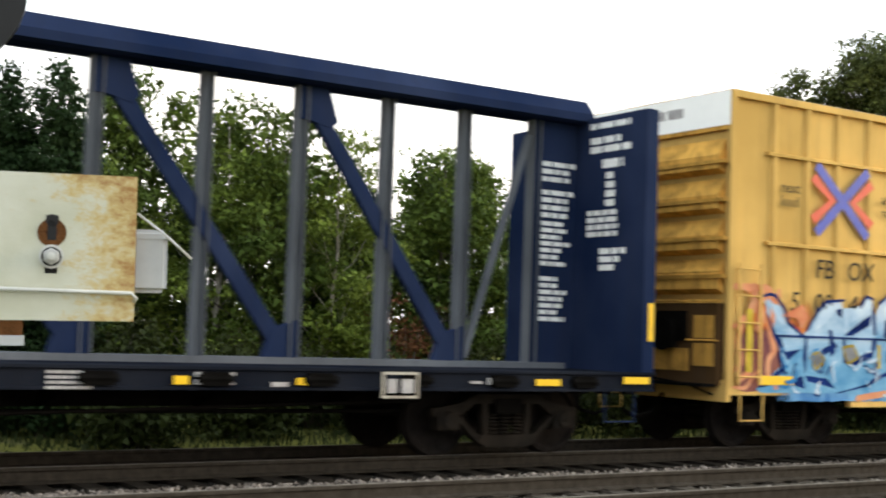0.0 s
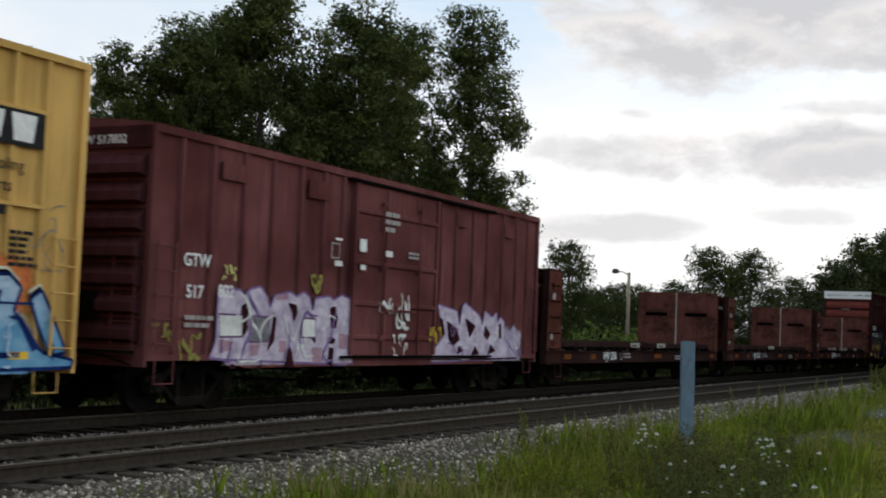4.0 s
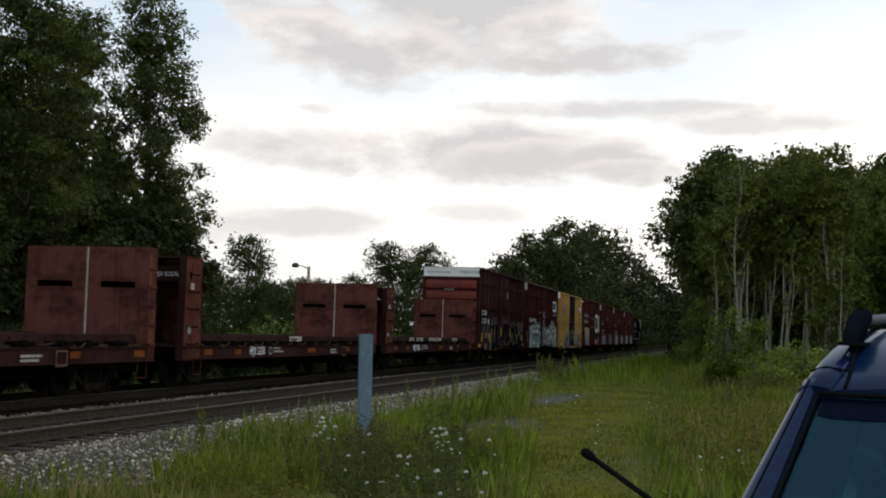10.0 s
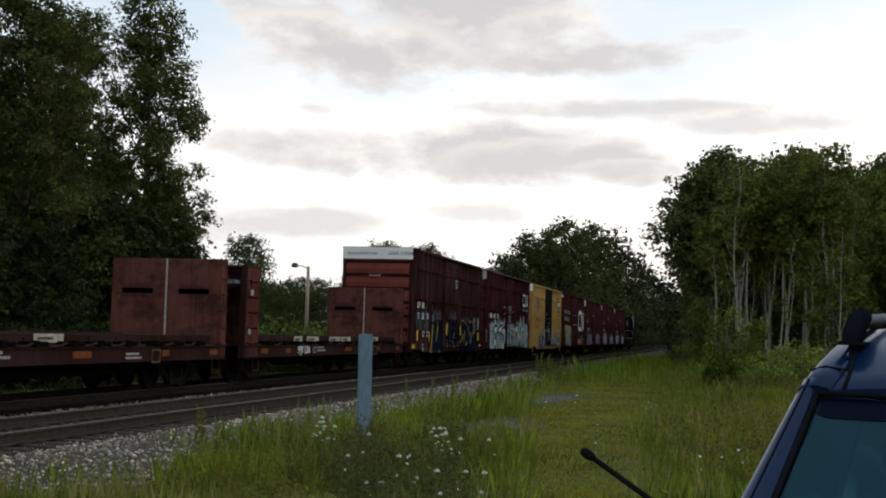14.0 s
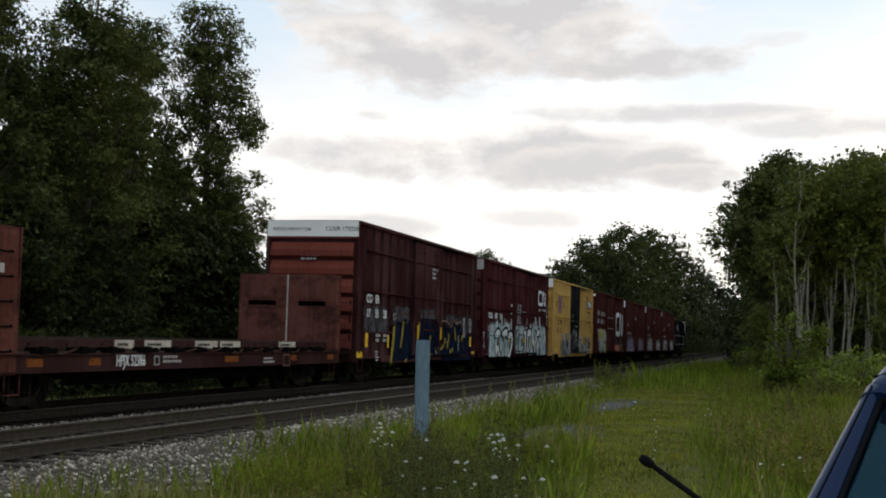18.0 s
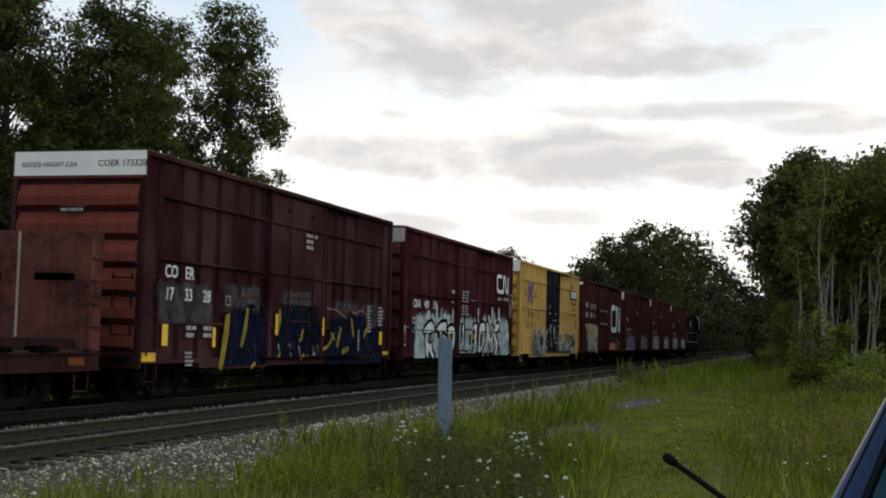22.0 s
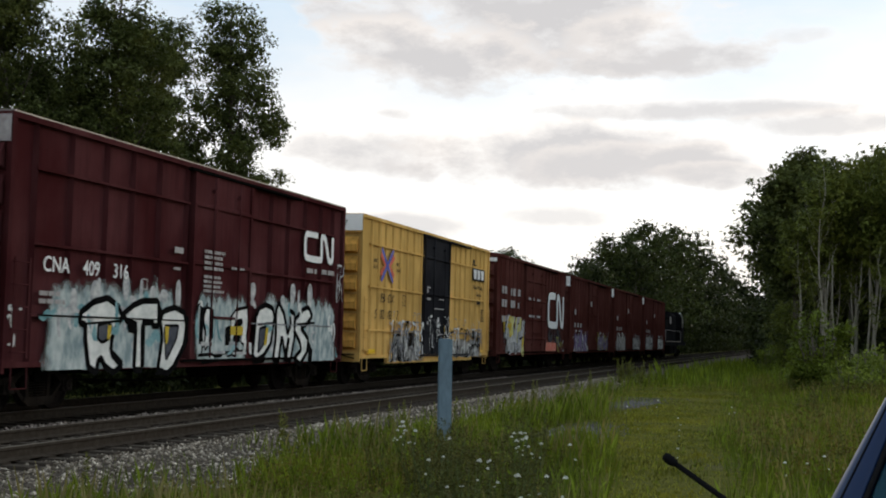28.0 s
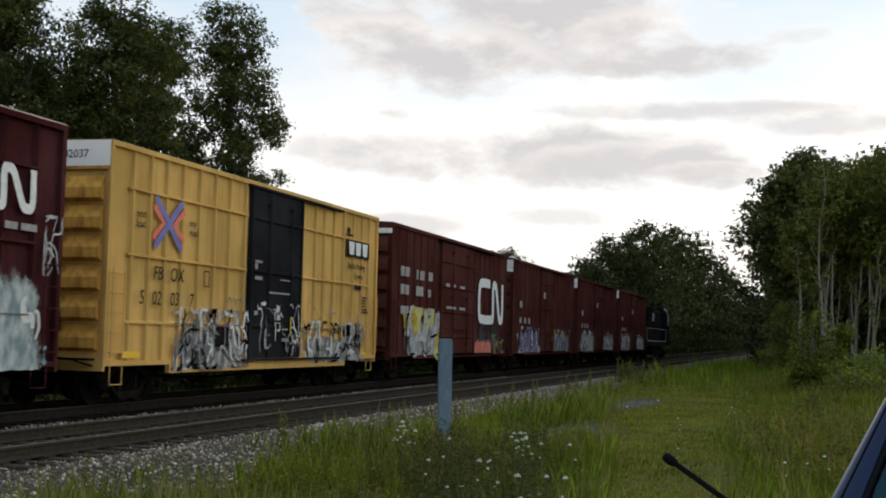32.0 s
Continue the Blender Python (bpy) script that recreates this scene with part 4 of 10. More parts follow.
fb2, _ = box_car("yellow high-cube box car with a black door and grey graffiti", M["yellow"], 123.87, 139.43, 5.06, 0.80, (6.3, 9.42), FB_RIBS, FB_BELTS, M["blackdoor"], ribwidth=0.14, inset=0.06, band=True, peak=0.012, roof=M["pale_roof"], end_paint=M["yellowend"])
cn2, kh = box_car("oxide red box car with a white emblem and yellow graffiti", M["red"], 140.85, 156.75, 5.05, 0.82, (5.5, 10.2), [0.8 + 0.8 * i for i in range(6)] + [10.5 + 0.8 * i for i in range(6)], (), door_rows=(4.2, 3.3, 2.4, 1.5), roof=M["red"], low_sill=0.74)
TAIL = []
for u0, lab in ((158.1, "oxide red box car with violet and green graffiti"), (174.6, "oxide red box car with pale grey graffiti"), (191.1, "oxide red box car with small white graffiti")):
    TAIL.append(box_car(lab, M["red"], u0, u0 + 15.3, 5.03, 0.82, (6.0, 9.3), [0.9 + 0.85 * i for i in range(6)] + [9.7 + 0.85 * i for i in range(6)], (), door_rows=(4.2, 3.0, 1.8), roof=M["red"], low_sill=0.74)[0])


# ---- bulkhead flat cars ----
def flat_car(u0, number):
    car = tagged(new("bulkhead_flat_car"), "empty rust-red bulkhead flat car with slotted end walls", "freight car", group="freight train")
    L, h = 17.4, 8.7
    P, S = M["rustred"], M["sillrust"]
    bm = boxes((-HALF + 0.1, HALF - 0.1, -h + 0.4, h - 0.1, 1.02, 1.10))
    part("deck", bm, M["wood_deck"], car, "worn dark plank deck")
    for sx in (1, -1):
        turn = Matrix.Identity(4) if sx == 1 else Matrix.Rotation(math.pi, 4, "Z")
        sill_web = part("side_sill", boxes((HALF - 0.10, HALF, -h, h, 0.75, 1.03)), S, car, at=turn)
        part("sill_flange", boxes((HALF - 0.10, HALF + 0.05, -h, h, 1.03, 1.06)), S, sill_web)
        part("sill_flange", boxes((HALF - 0.16, HALF + 0.05, -h, h, 0.72, 0.75)), S, sill_web)
        # stake pockets and tie-down winches
        bm = bmesh.new()
        box(bm, HALF, HALF + 0.09, -0.09, 0.09, 1.06, 1.19)
        box(bm, HALF - 0.22, HALF + 0.02, -0.2, 0.2, 1.06, 1.17)
        lathe(bm, [(0.05, -0.14), (0.05, 0.14)], "y", 8, (HALF + 0.05, 0.24, 1.12))
        winch = made("winch", bm, M["underframe"])
        for i in range(12):
            part("winch", winch, None, car, at=turn @ Matrix.Translation((0, -6.9 + i * 1.25 + 0.1 * math.sin(i * 2.3), 0)))
        # slack webbing straps that hang over the sill from winch to winch
        rnd = random.Random(int(u0) + sx)
        for i in range(11):
            ya, yb = -6.9 + i * 1.25 + 0.2, -6.9 + (i + 1) * 1.25 - 0.15
            if rnd.random() < 0.75:
                bm = bmesh.new()
                sag = rnd.uniform(0.03, 0.12)
                tube(bm, [(HALF + 0.03, ya, 1.13), (HALF + 0.06, ya + (yb - ya) * 0.3, 1.12 - sag), (HALF + 0.06, ya + (yb - ya) * 0.7, 1.13 - sag * rnd.uniform(0.4, 1.0)), (HALF + 0.03, yb, 1.14)], 0.028, 5)
                part("strap", bm, M["strap"], car, at=turn)
        for y, w in ((-5.3, 0.42), (0.75, 0.42), (1.15, 0.38), (4.9, 0.4), (7.7, 0.5), (-7.35, 0.5)):
            part("reflector", boxes((HALF, HALF + 0.006, y, y + w, 0.83, 0.97)), M["reflect_orange"], car, at=turn)
    # long load bearers that stand on the deck
    for x in (-1.22, 1.22):
        bm = boxes((x - 0.09, x + 0.09, -h + 1.1, h - 0.5, 1.10, 1.31))
        lb = part("load_bearer", bm, S, car)
        part("bearer_cap", boxes((x - 0.095, x + 0.095, -h + 1.1, h - 0.5, 1.31, 1.325)), M["wood_deck"], lb)
        bm = bmesh.new()
        for i in range(12):
            lathe(bm, [(0.035, 0.0), (0.035, 0.006), (0.001, 0.007)], "x", 8, (x + 0.09, -h + 1.7 + 1.25 * i, 1.22))
        tagged(part("bolt", bm, M["underframe"], lb), kind="stuff")
    # end walls
    for far in (False, True):
        bm = bmesh.new()
        y0, y1 = (h - 0.36, h) if far else (-h, -h + 1.05)
        top = 3.28 if far else 3.22
        inner = y0 if far else y1
        if far:
            # sheet with two hand slots
            for za, zb in ((1.10, 2.36), (2.50, top)):
                box(bm, -HALF, HALF, inner - 0.04, inner, za, zb)
            for xa, xb in ((-HALF, -1.24), (-0.36, 0.33), (1.19, HALF)):
                box(bm, xa, xb, inner - 0.04, inner, 2.36, 2.50)
        else:
            box(bm, -HALF, HALF, inner - 0.04, inner, 1.10, top)
        wall = part("bulkhead", bm, P, car, "rust-red steel end wall")
        for s in (-1, 1):
            bm = bmesh.new()
            if far:
                box(bm, s * (HALF - 0.02), s * HALF, y0, y1, 0.72, top - 0.02)
            else:
                extrude_poly(bm, [(y0, 0.70), (y1, 0.70), (y1 - 0.12, top), (y0 + 0.06, top)], "x", s * (HALF - 0.02), s * HALF)
            part("cheek_plate", bm, P, wall)
        bm = bmesh.new()
        for s in (-1, 1):
            if far:
                box(bm, s * (HALF - 0.16), s * HALF, y1 - 0.03, y1, 0.72, top)
            else:
                extrude_poly(bm, [(y0, 0.70), (y0 + 0.04, 0.70), (y0 + 0.10, top), (y0 + 0.06, top)], "x", s * (HALF - 0.18), s * (HALF + 0.003))
        box(bm, -HALF, HALF, (y1 - 0.2 if far else y0 + 0.06), (y1 if far else y1 - 0.1), top - 0.06, top)
        if not far:
            box(bm, -HALF + 0.1, HALF - 0.1, y0 + 0.30, y0 + 0.34, 2.62, 2.98)
            for x in (-0.5, 0.5):
                box(bm, x - 0.05, x + 0.05, y0 + 0.12, y1 - 0.05, 0.75, top - 0.06)
        part("end_frame", bm, S if not far else P, wall)
        for i in range(5):
            z = 1.1 + i * 0.42
            for s in (-1, 1):
                if far:
                    part("cheek_stiffener", boxes((s * HALF, s * (HALF + 0.05), y0 + 0.02, y1 - 0.02, z, z + 0.03)), P, wall)
                else:
                    # bent grab irons up the cheek
                    bm = bmesh.new()
                    a, b = y0 + 0.16 + 0.012 * i, y1 - 0.22 - 0.02 * i
                    tube(bm, [(s * HALF, a, z + 0.03), (s * (HALF + 0.06), a + 0.03, z), (s * (HALF + 0.06), b - 0.03, z), (s * HALF, b, z + 0.03)], 0.016, 6)
                    part("grab_iron", bm, M["underframe"], wall)
        if not far:
            bm = bmesh.new()
            lathe(bm, [(0.10, 0.0), (0.10, 0.004), (0.05, 0.004), (0.05, 0.0)], "x", 18, (HALF + 0.001, y0 + 0.36, 1.44))
            part("round_mark", bm, M["stencil_dim"], wall)
            part("slot", boxes((HALF, HALF + 0.003, y0 + 0.30, y0 + 0.40, 2.66, 2.86)), M["underframe"], wall)
        if far:
            part("centre_stripe", boxes((-0.024, 0.024, inner - 0.046, inner - 0.04, 1.30, top - 0.01)), M["plate"], wall, "flaking white centre stripe")
            # dark sheet added for the shadowed hollow behind the slots
            part("slot_shade_sheet", boxes((-HALF + 0.1, HALF - 0.1, inner + 0.16, inner + 0.18, 2.1, 2.8)), M["underframe"], wall)
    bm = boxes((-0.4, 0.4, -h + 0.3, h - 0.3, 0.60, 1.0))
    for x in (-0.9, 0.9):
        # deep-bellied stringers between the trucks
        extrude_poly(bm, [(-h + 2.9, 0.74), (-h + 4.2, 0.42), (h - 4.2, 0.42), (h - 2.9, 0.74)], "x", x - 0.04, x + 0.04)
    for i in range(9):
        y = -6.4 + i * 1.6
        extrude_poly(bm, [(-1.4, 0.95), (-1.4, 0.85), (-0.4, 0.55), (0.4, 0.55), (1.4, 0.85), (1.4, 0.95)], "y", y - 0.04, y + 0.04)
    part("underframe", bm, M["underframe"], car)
    bm = bmesh.new()
    lathe(bm, [(0.02, -0.62), (0.19, -0.6), (0.2, 0.0), (0.19, 0.35), (0.02, 0.38)], "y", 14, (0.85, -0.5, 0.55))
    part("brake_gear", bm, M["underframe"], car)
    for e in (-1, 1):
        add_truck(car, e * (h - 1.9))
        for y in (e * (h - 0.75),):
            for s in (-1, 1):
                bm = bmesh.new()
                tube(bm, [(s * (HALF - 0.03), y, 0.72), (s * (HALF - 0.03), y, 0.36), (s * (HALF - 0.03), y + 0.45, 0.36), (s * (HALF - 0.03), y + 0.45, 0.72)], 0.014, 6)
                part("step", bm, P, car)
    add_couplers(car, h)
    CARS.append((car, u0 + h))
    return car


flats = [flat_car(u0, n) for u0, n in ((33.05, 0), (52.0, 1), (70.75, 2))]


# ---- centre-beam flat car ----
def centre_beam_car(u1):
    car = tagged(new("centre_beam_car"), "empty navy blue centre-beam flat car with truss posts", "freight car", group="freight train")
    L = 22.4
    h = L / 2
    N, G = M["navy"], M["navygrey"]
    part("deck", boxes((-HALF + 0.05, HALF - 0.05, -h + 0.1, h - 0.1, 0.98, 1.08)), M["navyblack"], car)
    for s in (-1, 1):
        bm = bmesh.new()
        extrude_poly(bm, [(s * (HALF + a), b) for a, b in ((-0.10, 0.84), (0.03, 0.84), (0.03, 0.87), (0.0, 0.88), (0.0, 1.05), (0.04, 1.055), (0.04, 1.09), (-0.10, 1.09))], "y", -h, h)
        part("side_sill", bm, M["navyblack"], car)
        bm = boxes((-0.02, 0.08, -0.16, 0.16, 0.89, 1.03))
        lathe(bm, [(0.045, -0.2), (0.045, 0.2)], "y", 8, (0.05, 0, 0.96))
        w = made("winch", bm, M["underframe"])
        for i in range(17):
            part("winch", w, None, car, at=Matrix.Translation((s * HALF, -h + 1.2 + i * 1.25, 0)) @ (Matrix.Identity(4) if s == 1 else Matrix.Rotation(math.pi, 4, "Z")))
    bm = bmesh.new()
    extrude_poly(bm, [(-0.30, 4.55), (-0.30, 4.66), (-0.14, 4.86), (0.14, 4.86), (0.30, 4.66), (0.30, 4.55), (0.20, 4.52), (-0.20, 4.52)], "y", -h + 0.9, h - 0.1)
    part("top_chord", bm, N, car)
    bm = boxes((-0.16, 0.16, -h + 0.4, h - 0.4, 1.08, 1.16))
    part("bottom_chord", bm, G, car)
    # posts from the rear end forward; wide panels at every second one
    back = h
    posts = [back - 0.92, back - 2.1, back - 3.3, back - 4.55, back - 5.8, back - 7.13, back - 8.4, back - 9.7, back - 11.0, back - 12.3, back - 13.6, back - 14.9, back - 16.2, back - 17.5, back - 18.8, back - 20.1]
    bm = bmesh.new()
    extrude_poly(bm, [(-0.09, -0.07), (0.09, -0.07), (0.09, -0.055), (0.012, -0.055), (0.012, 0.055), (0.09, 0.055), (0.09, 0.07), (-0.09, 0.07), (-0.09, 0.055), (-0.012, 0.055), (-0.012, -0.055), (-0.09, -0.055)], "z", 1.1, 4.54)
    pm = made("post", bm, G)
    for p in posts:
        part("post", pm, None, car, at=(0, p, 0))
    # diagonal braces run down towards the rear from every second post
    for p0, p1 in ((posts[5], posts[3]), (posts[3], posts[1]), (posts[7], posts[5]), (posts[9], posts[7]), (posts[11], posts[9]), (posts[13], posts[11])):
        bm = bmesh.new()
        a, b = Vector((0, p0 + 0.12, 4.35)), Vector((0, p1 - 0.1, 1.2))
        d = (b - a).normalized()
        w = Vector((0, -d.z, d.y)) * 0.10
        for x in (-0.05, 0.03):
            v = [bm.verts.new(q + Vector((x + dx, 0, 0))) for dx in (0, 0.02) for q in (a + w, a - w, b - w, b + w)]
            for f in ((0, 1, 2, 3), (7, 6, 5, 4), (0, 4, 5, 1), (1, 5, 6, 2), (2, 6, 7, 3), (3, 7, 4, 0)):
                bm.faces.new([v[i] for i in f])
        br = part("brace", bm, N, car)
        bm = bmesh.new()
        extrude_poly(bm, [(p0 - 0.06, 4.54), (p0 + 0.36, 4.54), (p0 + 0.50, 4.12), (p0 + 0.42, 4.02), (p0 + 0.10, 4.10), (p0 - 0.06, 4.10)], "x", -0.06, 0.06)
        part("gusset", bm, N, br)
        bm = bmesh.new()
        extrude_poly(bm, [(p1 + 0.05, 1.1), (p1 - 0.42, 1.1), (p1 - 0.30, 1.5), (p1 + 0.05, 1.62)], "x", -0.06, 0.06)
        part("gusset", bm, N, br)
    bm = bmesh.new()
    extrude_poly(bm, [(posts[1] + 0.05, 1.2), (posts[1] + 0.13, 1.2), (posts[0] - 0.06, 4.3), (posts[0] - 0.14, 4.3)], "x", -0.04, 0.04)
    part("brace", bm, G, car)
    # rear centre panel and end wall
    part("centre_panel", boxes((-0.05, 0.05, back - 0.92, back - 0.2, 1.08, 4.56)), N, car)
    for e, y in ((1, back), (-1, -back)):
        wall = part("bulkhead", boxes((-HALF + 0.05, HALF - 0.05, y - e * 0.20, y - e * 0.16, 1.08, 4.53)), N, car, "navy end wall with stencilled warnings")
        for x in (-HALF + 0.025, HALF - 0.025):
            part("edge_post", boxes((x - 0.025, x + 0.025, y - e * 0.2, y, 1.0, 4.53)), N, wall)
        part("top_cap", boxes((-HALF, HALF, y - e * 0.2, y, 4.53, 4.585)), N, wall)
        for x in (-0.8, 0.0, 0.8):
            part("stiffener", boxes((x - 0.06, x + 0.06, y - e * 0.16, y, 1.05, 4.5)), N, wall)
    bm = boxes((-0.4, 0.4, -h + 0.3, h - 0.3, 0.6, 1.0))
    for i in range(11):
        y = -8.8 + i * 1.76
        extrude_poly(bm, [(-1.4, 0.98), (-1.4, 0.9), (-0.4, 0.6), (0.4, 0.6), (1.4, 0.9), (1.4, 0.98)], "y", y - 0.04, y + 0.04)
    part("underframe", bm, M["underframe"], car)
    bm = bmesh.new()
    tube(bm, [(1.1, -h + 3.5, 0.80), (1.1, 0, 0.50), (1.1, h - 3.4, 0.70)], 0.02, 6)
    tube(bm, [(0.7, -h + 3.5, 0.62), (0.7, h - 3.4, 0.55)], 0.025, 6)
    part("brake_rod", bm, M["underframe"], car)
    for e in (-1, 1):
        add_truck(car, e * (h - 2.02))
        for s in (-1, 1):
            bm = bmesh.new()
            y = e * (h - 0.8)
            tube(bm, [(s * (HALF - 0.03), y, 0.85), (s * (HALF - 0.03), y, 0.45), (s * (HALF - 0.03), y + 0.5, 0.45), (s * (HALF - 0.03), y + 0.5, 0.85)], 0.014, 6)
            part("step", bm, N, car)
    add_couplers(car, h)
    CARS.append((car, u1 - h))
    return car, h


blue, bh = centre_beam_car(-1.36)


# ---- helper engine at the tail ----
def engine(u0):
    loco = tagged(new("locomotive"), "black diesel locomotive at the tail of the train", "locomotive", group="freight train")
    K = M["locoblack"]
    L = 20.0
    h = L / 2
    part("frame", boxes((-1.5, 1.5, -h, h, 1.15, 1.55), (-1.2, 1.2, -3.5, 3.5, 0.35, 1.15)), K, loco)
    bm = bmesh.new()
    extrude_poly(bm, [(-0.95, 1.55), (-0.95, 4.1), (-0.7, 4.4), (0.7, 4.4), (0.95, 4.1), (0.95, 1.55)], "y", -h + 1.2, h - 5.2)
    part("long_hood", bm, K, loco)
    bm = bmesh.new()
    extrude_poly(bm, [(-1.5, 1.55), (-1.5, 3.9), (-1.0, 4.6), (1.0, 4.6), (1.5, 3.9), (1.5, 1.55)], "y", h - 5.1, h - 2.6)
    cab = part("cab", bm, K, loco)
    part("cab_window", boxes((1.5, 1.506, h - 4.7, h - 3.9, 3.0, 3.7), (1.5, 1.506, h - 3.7, h - 3.0, 3.0, 3.7)), M["lamp_head"], cab)
    bm = bmesh.new()
    extrude_poly(bm, [(-0.9, 1.55), (-0.9, 2.9), (0.9, 2.9), (0.9, 1.55)], "y", h - 2.6, h - 0.9)
    part("nose", bm, K, loco)
    part("radiator_wing", boxes((-1.45, 1.45, -h + 1.4, -h + 5.0, 3.7, 4.35)), K, loco)
    for s in (-1, 1):
        bm = bmesh.new()
        tube(bm, [(s * 1.45, -h + 0.3, 1.6), (s * 1.45, -h + 0.3, 2.6), (s * 1.45, h - 5.3, 2.6), (s * 1.45, h - 5.3, 1.6)], 0.02, 6)
        part("handrail", bm, M["stencil_dim"], loco)
    bm = bmesh.new()
    tube(bm, [(1.2, -h + 0.1, 1.2), (1.2, -h + 0.1, 3.6), (0.9, -h + 0.5, 4.3), (-0.9, -h + 0.5, 4.3), (-1.2, -h + 0.1, 3.6), (-1.2, -h + 0.1, 1.2)], 0.05, 8)
    part("end_grab_rail", bm, K, loco)
    # pale tube drawn in as the highlight along the cab roof edge
    bm = bmesh.new()
    tube(bm, [(1.51, h - 7.2, 4.46), (1.52, h - 5.4, 4.36), (1.53, h - 4.3, 3.98), (1.53, h - 4.1, 3.45)], 0.05, 6)
    part("roof_highlight", bm, M["stencil"], loco, "pale highlight strip along the cab roof edge")
    part("number_panel", boxes((1.452, 1.46, -h + 3.9, -h + 4.5, 3.25, 3.9), (1.452, 1.46, -h + 4.8, -h + 5.3, 3.25, 3.85)), M["stencil_dim"], loco)
    part("step_edge", boxes((1.50, 1.515, -h + 0.2, h - 5.5, 1.52, 1.58)), M["plate"], loco, "pale edge of the running board")
    for e in (-1, 1):
        add_truck(loco, e * (h - 3.0))
    add_couplers(loco, h)
    CARS.append((loco, u0 + h))
    return loco


loco = engine(207.6)


# ---- writing and graffiti on the cars ----
def spray(name, lo, hi, scale=2.2, rough=0.5, fade=None, fade_z=(1.0, 2.0)):
    """Opaque spray paint; fade is the colour into which it runs towards the top of the letters."""
    def build(nt, b):
        n = node(nt, "TexNoise", Vector=coords(nt, 1, 1, 1.5), Scale=scale, Detail=5.0, Roughness=0.6).outputs[0]
        c = blend(nt, ramp(nt, n, [(0.36, 0.0), (0.64, 1.0)]), c4(lo), c4(hi))
        if fade:
            z = node(nt, "SeparateXYZ", i0=node(nt, "TexCoord").outputs["Object"]).outputs[2]
            k = maths(nt, "MULTIPLY", maths(nt, "SUBTRACT", maths(nt, "ADD", z, maths(nt, "MULTIPLY", maths(nt, "SUBTRACT", n, 0.5), 1.6)), fade_z[0]), 1 / (fade_z[1] - fade_z[0]), True)
            c = blend(nt, k, c, c4(fade))
        setc(nt, b, "Base Color", c)
        setc(nt, b, "Roughness", rough)
        setc(nt, b, "Specular IOR Level", 0.0)
    return material(name, build)


def overspray(name, lo, hi, cover=0.5, scale=1.6):
    """Thin patchy spray paint through which the car's own paint shows."""
    def build(nt, b):
        v = coords(nt, 1, 1.2, 0.7)
        n = node(nt, "TexNoise", Vector=v, Scale=scale, Detail=7.0, Roughness=0.65).outputs[0]
        n2 = node(nt, "TexNoise", Vector=v, Scale=scale * 2.3, Detail=4.0).outputs[0]
        setc(nt, b, "Base Color", blend(nt, ramp(nt, n2, [(0.35, 0.0), (0.65, 1.0)]), c4(lo), c4(hi)))
        setc(nt, b, "Roughness", 0.6)
        setc(nt, b, "Specular IOR Level", 0.0)
        # coverage thins out towards the top and the ends of the patch
        g = node(nt, "SeparateXYZ", i0=node(nt, "TexCoord").outputs["Generated"]).outputs
        fade = ramp(nt, g[2], [(0.0, 1.0), (0.55, 0.92), (1.0, 0.0)])
        ends = maths(nt, "MULTIPLY", maths(nt, "MULTIPLY", g[1], maths(nt, "SUBTRACT", 1.0, g[1])), 7.0, True)
        n = maths(nt, "ADD", n, maths(nt, "MULTIPLY", maths(nt, "SUBTRACT", maths(nt, "MULTIPLY", fade, ends), 0.75), 0.9))
        a = ramp(nt, n, [(max(0.0, 0.62 - cover * 0.5), 0.0), (min(1.0, 0.85 - cover * 0.5), 1.0)])
        mix = node(nt, "MixShader", i0=a, i1=node(nt, "BsdfTransparent").outputs[0], i2=b.outputs[0])
        nt.links.new(mix.outputs[0], nt.nodes["Material Output"].inputs[0])
    return material(name, build)


